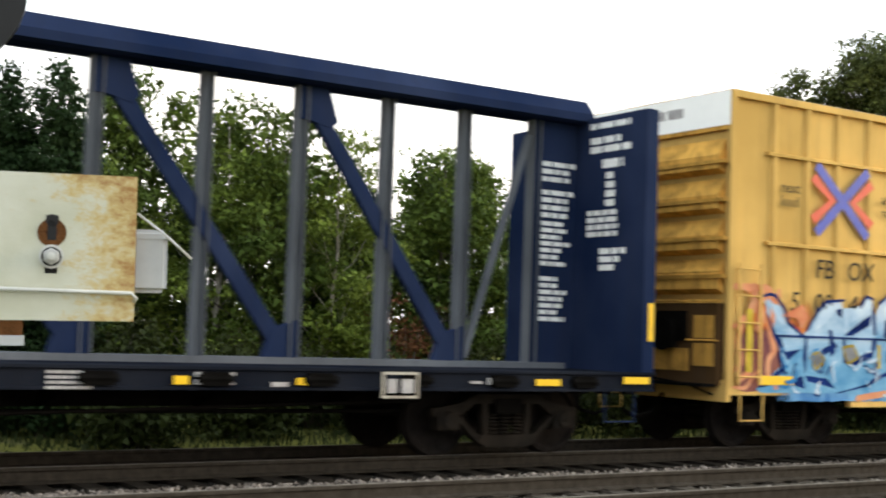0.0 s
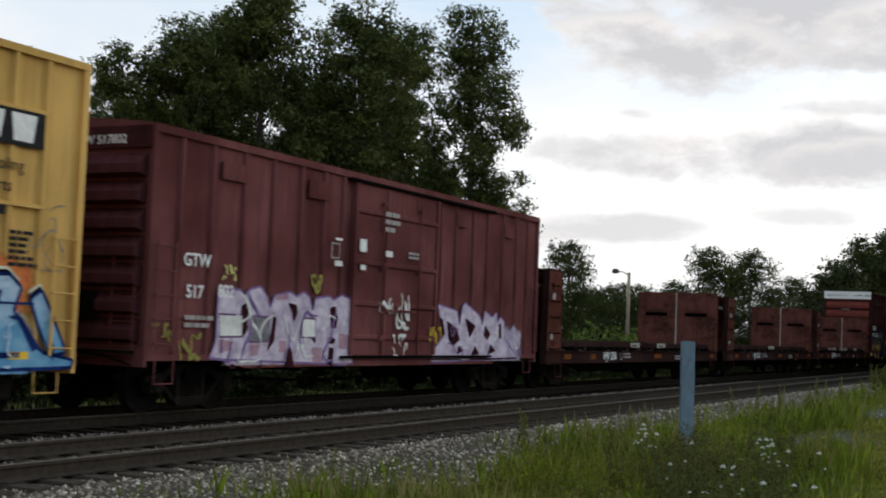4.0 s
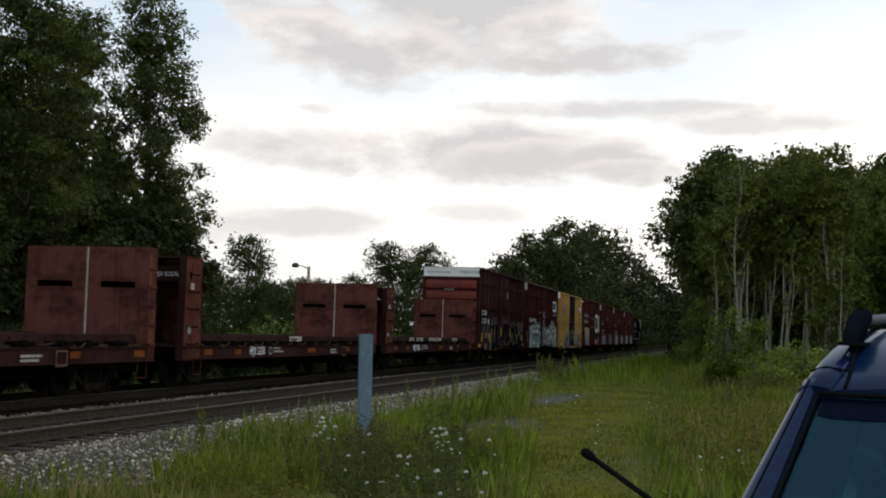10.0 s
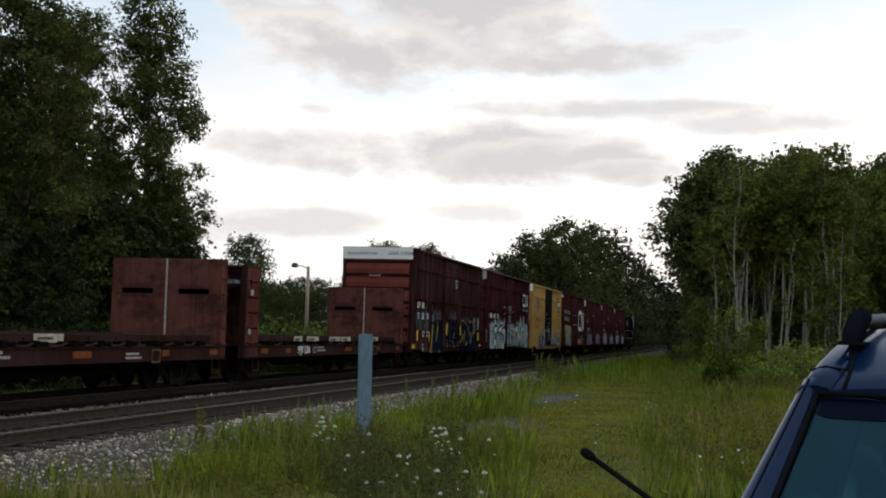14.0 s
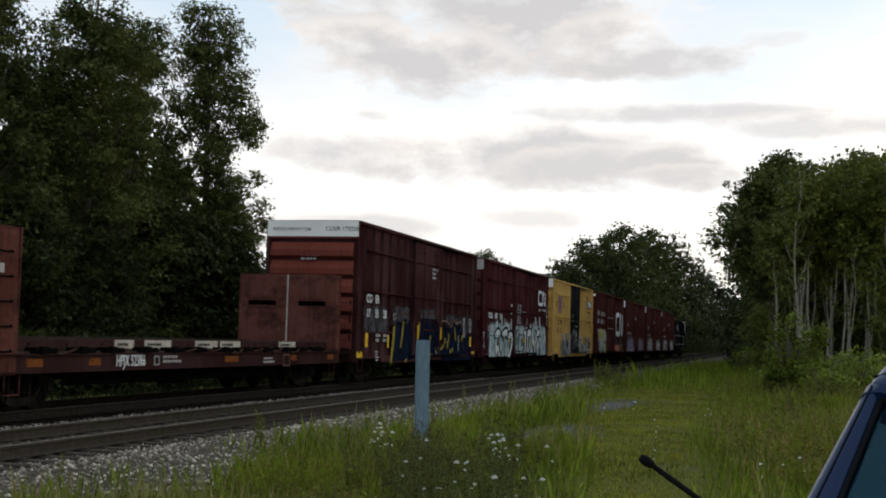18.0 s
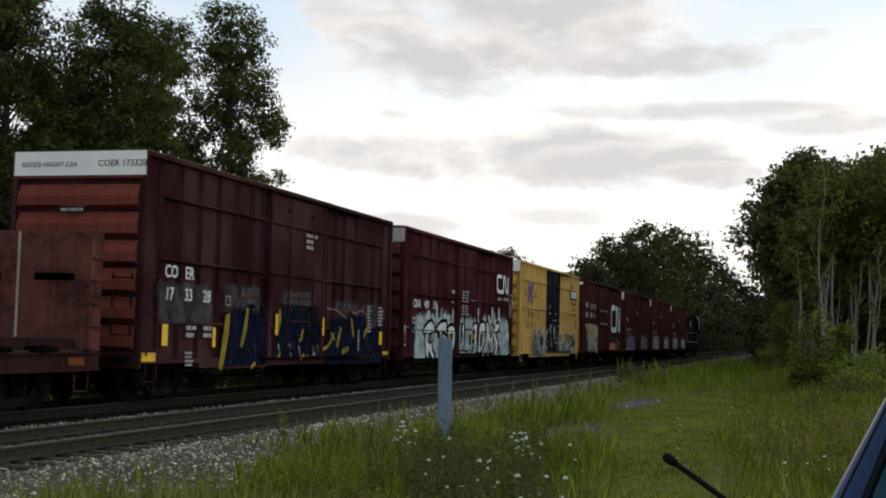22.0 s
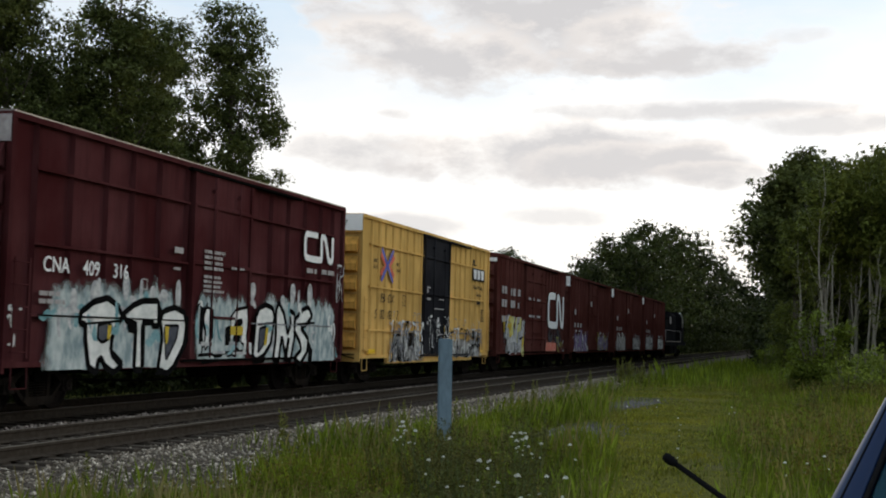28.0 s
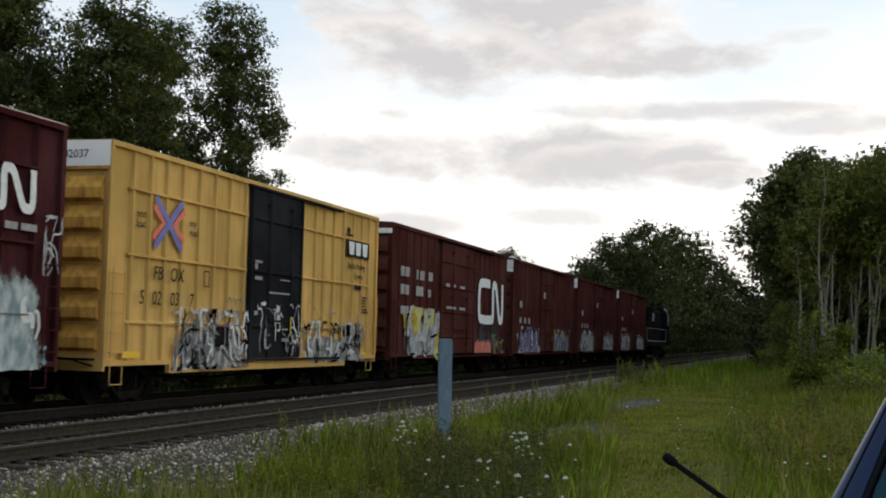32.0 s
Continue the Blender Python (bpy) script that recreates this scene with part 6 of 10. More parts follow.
# sooty lower end: ledges, box and ladder frame
for e in (fb1,):
    part("end_sheet", boxes((-HALF + 0.12, HALF - 0.12, -fbh - 0.082, -fbh + 0.05, 0.92, 2.06)), M["end_soot"], e, "sooty brown lower end sheet")
    for z in (4.02, 3.48, 2.94, 2.41):
        part("end_ledge", boxes((-HALF + 0.05, HALF - 0.05, -fbh - 0.095, -fbh + 0.06, z, z + 0.05)), M["yellowend"], e)
    part("end_panel", boxes((0.18, 0.81, -fbh - 0.12, -fbh + 0.06, 1.52, 1.95)), M["underframe"], e, "dark sooty equipment box")
    for x0, x1, z0, z1 in ((-0.7, 0.10, 1.52, 1.86), (0.95, 1.34, 1.57, 1.89), (0.95, 1.34, 1.18, 1.50), (-0.7, 0.85, 1.10, 1.42)):
        part("end_panel", boxes((x0, x1, -fbh - 0.10, -fbh + 0.06, z0, z1)), M["yellowend"], e, "soot-streaked yellow end panel")
    for z in (1.54, 2.09, 2.5):
        bm = bmesh.new()
        tube(bm, [(-1.2, -fbh - 0.10, z), (1.42, -fbh - 0.10, z)], 0.014, 6)
        part("end_rail", bm, M["yellowend"], e)
# beyond the door: rounder letters with a dark and a white rim
wash(fb1, fbh, 9.5, 15.2, 1.5, 2.45, P["flame"], seed=6)
wash(fb1, fbh, 9.55, 15.2, 0.7, 1.6, P["bluewash"], HALF + 0.005, 91, 0.3)
for pts in ([(9.67, 1.88), (9.78, 2.03), (10.41, 2.15), (10.89, 2.29), (10.87, 1.73), (10.5, 1.61), (10.82, 1.46), (11.06, 1.31), (11.15, 0.86), (10.09, 0.82), (9.87, 1.3)],
            [(11.12, 0.86), (11.19, 1.47), (11.45, 1.79), (11.67, 1.84), (11.97, 1.69), (12.18, 1.24), (12.18, 0.84)],
            [(12.17, 1.77), (12.44, 2.03), (12.81, 2.13), (13.39, 2.2), (13.34, 1.94), (13.22, 1.81), (13.34, 0.82), (12.77, 0.68), (12.5, 1.0), (12.35, 1.41)],
            [(14.63, 1.71), (14.84, 1.83), (15.01, 1.59), (15.36, 0.99), (15.05, 0.94), (14.8, 1.35)],
            [(13.35, 1.81), (13.82, 2.0), (14.24, 2.02), (14.47, 1.85), (14.34, 1.53), (14.9, 0.99), (15.5, 0.89), (15.48, 0.78), (13.41, 0.75)]):
    d = 0.001 * (pts[0][0] - 9)
    blot(fb1, fbh, [(u - 0.03, z + 0.10 if z > 1.4 else z) for u, z in pts], P["cream"], HALF + 0.0062 + d * 0.2, name="letter_rim")
    blot(fb1, fbh, [(u - 0.02, z + 0.06 if z > 1.4 else z) for u, z in pts], P["black"], HALF + 0.0078 + d * 0.2, name="letter_rim")
    blot(fb1, fbh, pts, P["sky"], HALF + 0.010 + d, P["ink"], 0.05)
for pts in ([(10.0, 1.55), (10.13, 1.84), (10.56, 1.86), (10.44, 1.66)], [(10.26, 1.46), (10.67, 1.33), (10.82, 1.08), (10.32, 1.16)], [(11.47, 1.49), (11.75, 1.54), (11.85, 1.16), (11.54, 1.13)], [(12.65, 1.66), (13.02, 1.91), (13.12, 1.67), (12.72, 1.48)], [(13.63, 1.69), (14.13, 1.81), (14.07, 1.55), (13.71, 1.5)],
            [(9.72, 1.84), (9.86, 1.84), (10.02, 1.1), (9.94, 0.96)], [(12.22, 1.72), (12.36, 1.78), (12.62, 1.06), (12.52, 0.96)], [(13.36, 1.74), (13.48, 1.78), (13.5, 1.0), (13.40, 0.92)], [(11.14, 1.0), (11.26, 1.5), (11.36, 1.3), (11.28, 0.94)], [(14.36, 1.5), (14.5, 1.46), (14.86, 1.06), (14.72, 1.0)],
            [(12.9, 1.2), (13.2, 1.3), (13.22, 1.16), (12.96, 1.08)], [(10.16, 0.98), (11.0, 1.04), (11.0, 0.96), (10.2, 0.9)], [(13.7, 0.98), (14.5, 1.0), (14.5, 0.92), (13.7, 0.9)], [(12.0, 1.5), (12.08, 1.3), (12.1, 0.96), (12.02, 0.98)]):
    blot(fb1, fbh, pts, P["ink"], HALF + 0.018, name="letter_shade", soft=False)
for i in range(11):
    z = 0.78 + 0.125 * i
    bm = bmesh.new()
    ribbon(bm, smooth_path([(5.72 + 0.09 * k - fbh, z + 0.05 * math.sin(k * 1.9 + i * 0.8) + 0.03 * k) for k in range(7)], 4), 0.035, HALF + 0.0205, 0.5)
    part("graffiti_stroke", bm, P["gold" if i % 3 else "cream"], fb1)
blot(fb1, fbh, [(10.1, 0.80), (12.2, 0.84), (12.7, 0.70), (12.7, 0.64), (10.11, 0.64)], P["ink"], HALF + 0.0175, name="letter_shade", soft=False)
blot(fb1, fbh, [(10.3, 0.76), (12.0, 0.78), (12.3, 0.70), (10.3, 0.68)], P["sky"], HALF + 0.0185, name="letter_highlight", soft=False)
blot(fb1, fbh, [(9.44, 1.95), (9.6, 1.87), (9.75, 1.01), (9.46, 1.01)], P["silver"], HALF + 0.006, name="paint_patch")
for pts in ([(9.98, 1.98), (10.5, 2.10), (10.78, 2.18), (10.1, 1.90)], [(12.5, 1.96), (12.9, 2.06), (13.3, 2.12), (12.6, 1.86)], [(13.8, 1.90), (14.3, 1.92), (14.2, 1.84), (13.7, 1.80)], [(11.36, 1.60), (11.6, 1.76), (11.84, 1.68), (11.5, 1.58)], [(10.9, 1.24), (11.04, 1.2), (11.08, 0.96), (10.98, 0.96)], [(12.7, 1.4), (12.84, 1.4), (12.86, 0.9), (12.74, 0.9)]):
    blot(fb1, fbh, pts, P["pale"], HALF + 0.018, name="letter_highlight", soft=False)
scribble(fb1, fbh, 9.7, 15.1, 0.8, 1.5, 26, 0.04, [P["ink"], P["pale"], P["sky"]], 114, HALF + 0.019, long=0.22)
bars(fb1, fbh, [(12.78, 13.22, 1.09, 1.35), (13.43, 13.94, 1.23, 1.47), (10.3, 10.6, 1.42, 1.56)], P["olive"], "paint_patch", HALF + 0.026)
scribble(fb1, fbh, 9.43, 9.95, 0.85, 2.0, 26, 0.06, [P["silver"], P["ink"], P["sky"], P["bone"], P["ink"]], 115, HALF + 0.0075, long=0.22)
bars(fb1, fbh, [(8.2, 9.9, 0.66, 0.78)], P["flameline"], "paint_patch", HALF + 0.012)
scribble(fb1, fbh, 14.6, 15.2, 2.1, 3.0, 7, 0.02, [P["grey"]], 15)

# maroon car: lilac letters, small yellow tags
for txt, u, z in (("GTW", 0.82, 2.36), ("517", 0.92, 1.86), ("802", 1.74, 1.90)):
    letters(txt, 0.29, M["stencil"], gtw, u - gh, z, bold=0.006)
letters("GTW 517802", 0.20, M["stencil"], gtw, -gh - 0.008, 4.18, x=-0.15, facing="y")
lines_of_writing("small_stencil", gtw, 0.92 - gh, 1.58, 0.75, 2, 0.07, M["stencil_dim"], seed=2)
bars(gtw, gh, [(5.2, 5.46, 2.62, 2.72), (5.2, 5.44, 3.1, 3.15), (6.1, 6.35, 2.95, 3.2), (6.15, 6.35, 2.6, 2.7), (7.12, 7.4, 2.92, 3.04)], M["stencil"], "placard", HALF + 0.082)
frame_mark(gtw, gh, 5.18, 5.48, 2.76, 3.06, M["stencil_dim"], 0.03)
lines_of_writing("small_stencil", gtw, 7.0 - gh, 3.82, 0.75, 3, 0.09, M["stencil_dim"], x=HALF + 0.082, seed=5)
lines_of_writing("small_stencil", gtw, 8.1 - gh, 3.08, 0.6, 2, 0.05, M["stencil_dim"], x=HALF + 0.082, seed=6)
for a, b, z0, z1 in ((1.72, 2.4, 3.83, 4.12), (4.33, 5.02, 3.81, 4.14), (10.47, 11.03, 3.83, 4.12), (13.07, 13.65, 3.80, 4.12)):
    part("side_plate", boxes((HALF - 0.01, HALF + 0.02, a - gh, b - gh, z0, z1)), M["maroon"], gtw, "raised square patch plate")
wash(gtw, gh, 1.55, 6.4, 0.76, 2.1, P["mauve"], seed=7)
wash(gtw, gh, 1.62, 5.95, 0.78, 1.85, P["lilacwash"], HALF + 0.0045, 19, 0.2)
for pts in ([(1.59, 0.74), (1.75, 1.18), (1.75, 2.01), (2.37, 2.05), (2.47, 1.96), (2.66, 2.07), (2.94, 2.12), (3.16, 1.95), (3.25, 1.76), (3.37, 1.99), (3.88, 2.07), (4.08, 1.99), (4.3, 2.09), (4.5, 2.01), (4.62, 1.76), (4.71, 1.99), (5.18, 2.05), (5.34, 1.98), (5.64, 2.09), (5.93, 2.02), (6.11, 1.81), (6.19, 1.32), (6.09, 0.7)], [(9.64, 2.06), (10.61, 1.94), (10.78, 1.61), (10.88, 2.03), (11.03, 2.14), (11.83, 1.86), (12, 1.64), (12.11, 1.99), (12.54, 1.84), (12.78, 1.98), (12.84, 1.72), (13.01, 1.86), (13.21, 1.78), (13.34, 1.32), (13.83, 1.05), (14.12, 0.83), (9.43, 0.78), (9.49, 1.03), (10.01, 1.38)]):
    blot(gtw, gh, [(u, max(z, 0.89 if u < 2.6 or u > 12.7 else 0.76)) for u, z in pts], P["lilac"], HALF + 0.010, P["violet"], 0.04)
for pts in ([(2.39, 1.77), (2.56, 1.83), (2.62, 1.68), (2.62, 1.37), (2.46, 1.23), (2.41, 1.55)],
            [(3.79, 1.88), (4.08, 1.85), (4.13, 1.7), (4, 1.52), (3.92, 1.73)],
            [(3.35, 1.69), (3.46, 1.58), (3.43, 1.2), (3.2, 0.99), (3.31, 1.38)],
            [(5.2, 1.83), (5.4, 1.87), (5.51, 1.64), (5.46, 1.45), (5.27, 1.46)],
            [(5.19, 1.27), (5.45, 1.27), (5.42, 1.16), (5.21, 1.16)],
            [(3.88, 1.16), (4, 1.01), (4.1, 0.72), (3.76, 0.74)],
            [(5.23, 1.1), (5.41, 1.08), (5.39, 0.73), (5.18, 0.79)],
            [(2.23, 0.82), (2.36, 0.73), (2.13, 0.73)],
            [(3.1, 0.85), (2.9, 0.72), (3.04, 0.71)],
            [(4.54, 1.31), (4.77, 1.27), (4.74, 1.15), (4.66, 1.21)],
            [(6.07, 1.81), (6.18, 1.76), (6.27, 1.29), (6.19, 0.8), (6.1, 1.23)],
            [(10.11, 1.71), (10.65, 1.54), (10.81, 1.29), (10.5, 1.15), (10.22, 1.28)],
            [(11.03, 1.8), (11.64, 1.62), (11.31, 1.32)],
            [(12.14, 1.65), (12.47, 1.44), (12.29, 1.29), (12.07, 1.41)],
            [(10.74, 1.17), (11.05, 1.06), (10.68, 0.95)],
            [(11.61, 1.18), (11.88, 0.96), (11.42, 0.94)],
            [(12.48, 1.22), (12.78, 1.04), (12.3, 0.94)],
            [(12.9, 1.69), (13.06, 1.69), (13.1, 1.34), (12.96, 1.34)],
            [(9.76, 1.76), (9.92, 1.74), (10.06, 1.4), (9.93, 1.37)],
            [(9.45, 0.87), (14.04, 0.88), (14.05, 0.84), (9.45, 0.84)],):
    blot(gtw, gh, pts, P["wine"], HALF + 0.014, name="letter_hollow")
for pts in ([(1.8, 1.62), (2.44, 1.62), (2.46, 1.26), (1.84, 1.25)],
            [(4.28, 1.62), (4.72, 1.61), (4.75, 1.27), (4.3, 1.27)],):
    blot(gtw, gh, pts, P["bone"], HALF + 0.016, P["plum"], 0.035, "paint_patch", False)
for pts in ([(2.66, 1.61), (3.25, 1.61), (3.27, 1.19), (2.67, 1.17)],):
    blot(gtw, gh, pts, P["grey"], HALF + 0.016, P["plum"], 0.035, "paint_patch", False)
for pts in ([(1.81, 1.21), (2.23, 1.18), (2.19, 1.04), (1.83, 0.98)],
            [(2.69, 1.13), (2.99, 1.13), (2.94, 0.95), (2.71, 0.93)],
            [(3.57, 1.2), (3.82, 1.2), (3.81, 1.01), (3.58, 0.99)],
            [(4.63, 1.09), (5.01, 1.09), (4.99, 0.81), (4.69, 0.81)],
            [(3.42, 2), (3.81, 2.03), (3.79, 1.94), (3.41, 1.9)],
            [(5.54, 1.37), (6.11, 1.31), (6.1, 1.06), (5.6, 1.06)],):
    blot(gtw, gh, pts, P["rose"], HALF + 0.0135, name="paint_patch")
scribble(gtw, gh, 1.9, 6.0, 0.85, 2.0, 16, 0.05, [P["bone"], P["violet"]], 18, HALF + 0.019, long=0.4)
wash(gtw, gh, 9.7, 14.6, 0.8, 1.8, P["lilacwash"], HALF + 0.0045, 17, 0.2)
scribble(gtw, gh, 9.9, 14.3, 0.85, 1.6, 10, 0.045, [P["bone"], P["violet"]], 13, HALF + 0.019, long=0.4)
for i, (a, b, z0, z1, m) in enumerate(((0.05, 0.6, 1.15, 1.42, "olive"), (0.7, 1.35, 0.9, 1.3, "olive"), (1.75, 2.2, 2.2, 2.42, "lemon"), (4.55, 4.9, 2.1, 2.4, "olive"), (9.2, 9.7, 1.2, 1.55, "gold"), (7.5, 8.3, 0.95, 1.35, "bone"), (6.8, 7.6, 1.8, 2.1, "bone"), (7.7, 8.2, 1.5, 2.3, "bone"))):
    scribble(gtw, gh, a, b, z0, z1, 6, 0.06, [P[m]], 20 + i, HALF + (0.083 if 5.9 < a < 9.4 else 0.009))

# brown high-cube: navy wash with yellow cuts
for txt, u, z in (("CO", 0.88, 2.58), ("ER", 1.76, 2.58), ("17", 0.92, 2.12), ("33", 1.76, 2.12), ("28", 2.62, 2.12)):
    letters(txt, 0.37, M["stencil"], coer, u - ch, z, bold=0.004)
letters("EXCESS HEIGHT CAR", 0.135, M["stencil_black"], coer, -ch - 0.010, 4.74, x=-1.32, facing="y")
letters("COER 173328", 0.185, M["stencil_black"], coer, -ch - 0.010, 4.74, x=0.42, facing="y")
lines_of_writing("small_stencil", coer, -0.35, 4.10, 0.8, 3, 0.06, M["stencil_dim"], x=-ch - 0.05, seed=7, facing="y")
lines_of_writing("small_stencil", coer, -0.3, 3.55, 0.75, 2, 0.05, M["stencil_dim"], x=-ch - 0.05, seed=8, facing="y")
wash(coer, ch, 0.1, 3.6, 1.66, 2.75, P["mist"], seed=21, ragged=0.5)
wash(coer, ch, 3.2, 6.0, 1.9, 2.7, P["mist"], seed=26, ragged=0.5)
wash(coer, ch, 6.1, 9.6, 2.2, 2.6, P["mist"], HALF + 0.083, 27, 0.3)
wash(coer, ch, 3.4, 5.95, 0.66, 2.2, P["navywash"], HALF + 0.0045, 22)
wash(coer, ch, 6.1, 9.7, 0.86, 2.1, P["navywash"], HALF + 0.082, 23)
wash(coer, ch, 9.7, 15.4, 0.64, 1.9, P["navywash"], HALF + 0.0045, 24)
wash(coer, ch, 9.9, 15.3, 1.7, 2.6, P["mist"], HALF + 0.003, 25, 0.5)
for pts in ([(3.7, 0.68), (4, 1.71), (4.07, 2.09), (4.57, 2.26), (5.32, 2.33), (5.73, 2.21), (6.04, 1.83), (6.26, 0.69)],
            [(9.55, 0.87), (10.43, 1.34), (10.05, 2.12), (10.67, 2.19), (11.34, 2.04), (11.6, 2.15), (12.36, 2.25), (13.1, 2.13), (13.52, 1.71), (13.41, 1.21), (14.3, 0.85)],):
    blot(coer, ch, pts, P["midnight"], HALF + 0.008, P["rust_line"], 0.04)
for pts in ([(6.46, 0.88), (6.34, 1.66), (6.53, 2.25), (7.48, 2.39), (9.13, 2.4), (9.42, 2.04), (9.58, 0.87)],):
    blot(coer, ch, pts, P["midnight"], HALF + 0.086, P["rust_line"], 0.04)
for path, w in zip(([(3.6, 0.69), (3.81, 1.39), (3.89, 1.88)],
            [(4.66, 1.18), (4.84, 1.61), (4.93, 2.02)],
            [(9.54, 1), (10.25, 1.19), (10.61, 1.5)],
            [(10.92, 1.18), (11.15, 1.64)],
            [(12.69, 1.04), (12.68, 1.55)],
            [(12, 1.96), (12.22, 1.46)],
            [(13.13, 1.46), (13.44, 1.73)],
            [(11.37, 1), (11.77, 1.09)],
            [(5.24, 0.67), (5.45, 0.76)],
            [(10.68, 1.34), (10.41, 1.53)],), [0.26, 0.17, 0.1, 0.22, 0.11, 0.16, 0.2, 0.2, 0.12, 0.1]):
    bm = bmesh.new()
    ribbon(bm, smooth_path([(u - ch, z) for u, z in path], 6), w, HALF + 0.014, 0.25)
    part("graffiti_cut", bm, P["ochre"], coer)
for path, w in zip(([(6.65, 2.04), (6.63, 1.72), (6.46, 1.46)],
            [(8.09, 1.42), (8.18, 1.57)],
            [(7.96, 1.32), (8.15, 1.37)],
            [(6.6, 0.85), (6.74, 0.99)],
            [(8.08, 0.84), (8.29, 0.93)],), [0.16, 0.14, 0.1, 0.12, 0.14]):
    bm = bmesh.new()
    ribbon(bm, smooth_path([(u - ch, z) for u, z in path], 6), w, HALF + 0.094, 0.25)
    part("graffiti_cut", bm, P["ochre"], coer)
for path in ([(10.04, 2.18), (10.84, 2.17), (11.28, 2.03), (11.62, 1.95), (11.73, 2.34), (12.2, 2.1), (12.95, 2.21), (13.26, 2.07)],):
    bm = bmesh.new()
    ribbon(bm, [Vector((u - ch, z)) for u, z in path], 0.045, HALF + 0.0125)
    part("letter_outline", bm, P["dustpink"], coer)
bars(coer, ch, [(12.59, 12.63, 1.05, 1.65)], P["silver"], "paint_drip", HALF + 0.02)
scribble(coer, ch, 3.7, 5.8, 0.8, 2.1, 10, 0.10, [P["slate_navy"], P["black"]], 33, HALF + 0.0095, long=0.4)
scribble(coer, ch, 6.5, 9.3, 0.95, 2.2, 16, 0.09, [P["slate_navy"], P["black"]], 34, HALF + 0.088, long=0.35)
scribble(coer, ch, 10.3, 13.4, 0.85, 2.0, 14, 0.09, [P["slate_navy"], P["black"]], 35, HALF + 0.0095, long=0.3)
scribble(coer, ch, 6.3, 9.4, 0.92, 1.2, 9, 0.035, [P["ochre"], P["silver"]], 36, HALF + 0.096, long=0.5)
bars(coer, ch, [(0.84, 1.08, 1.18, 1.62), (3.14, 3.28, 1.15, 1.58), (14.5, 14.75, 1.2, 1.6)], M["reflect_yellow"], "reflector", HALF + 0.018)
bars(coer, ch, [(6.4, 6.54, 1.45, 1.95), (9.55, 9.68, 1.45, 1.92)], M["reflect_yellow"], "reflector", HALF + 0.092)
bars(coer, ch, [(0.06, 0.62, 0.86, 1.04), (14.9, 15.4, 0.9, 1.0)], M["reflect_yellow"], "reflector", HALF + 0.01)
part("reflector", boxes((0.75, 0.9, -ch - 0.02, -ch - 0.014, 1.15, 1.3)), M["reflect_yellow"], coer)
frame_mark(coer, ch, 3.75, 4.0, 2.08, 2.3, M["stencil_dim"], 0.025)
lines_of_writing("small_stencil", coer, 8.25 - ch, 4.08, 0.95, 3, 0.09, M["stencil_dim"], x=HALF + 0.082, seed=9)
lines_of_writing("small_stencil", coer, 1.9 - ch, 1.6, 0.55, 2, 0.09, M["stencil_dim"], seed=10)
lines_of_writing("small_stencil", coer, 2.7 - ch, 1.6, 0.5, 2, 0.09, M["stencil_dim"], seed=11)
lines_of_writing("small_stencil", coer, 1.9 - ch, 1.05, 0.4, 4, 0.05, M["stencil_dim"], seed=12)
lines_of_writing("small_stencil", coer, 13.4 - ch, 2.35, 0.35, 8, 0.06, M["stencil_dim"], seed=13)
lines_of_writing("small_stencil", coer, 14.4 - ch, 2.35, 0.45, 6, 0.06, M["stencil_dim"], seed=14)

# maroon high-cube: outlined white letters on teal spray
for txt, u in (("CNA", 1.02), ("409", 2.28), ("316", 3.32)):
    letters(txt, 0.38, M["stencil"], cna, u - nh, 2.46, bold=0.004)
emblem(cna, nh, 12.8, 14.85, 3.45, 4.12, 0.17)
bars(cna, nh, [(12.98, 13.4, 3.08, 3.2), (13.5, 13.65, 3.08, 3.2), (14.05, 14.4, 3.1, 3.22), (14.5, 14.95, 3.1, 3.22), (5.72, 6.1, 3.1, 3.22), (5.7, 6.0, 2.75, 2.8)], M["stencil_dim"], "marking", HALF + 0.01)
lines_of_writing("small_stencil", cna, 6.95 - nh, 3.25, 1.0, 4, 0.07, M["stencil_dim"], x=HALF + 0.082, seed=15)
lines_of_writing("small_stencil", cna, 8.3 - nh, 2.95, 0.9, 1, 0.05, M["stencil_dim"], x=HALF + 0.082, seed=16)
lines_of_writing("small_stencil", cna, 6.95 - nh, 2.7, 1.0, 4, 0.06, M["stencil_dim"], x=HALF + 0.082, seed=17)
lines_of_writing("small_stencil", cna, 0.95 - nh, 2.12, 1.0, 2, 0.08, M["stencil_dim"], seed=18)
frame_mark(cna, nh, 4.42, 4.64, 2.28, 2.5, M["stencil_dim"], 0.025)
wash(cna, nh, 0.85, 6.4, 0.74, 2.45, P["teal"], seed=41, ragged=0.5)
wash(cna, nh, 6.45, 9.42, 0.88, 2.35, P["teal"], HALF + 0.08, 42, 0.5)
wash(cna, nh, 9.45, 15.6, 0.76, 2.5, P["teal"], seed=43, ragged=0.5)
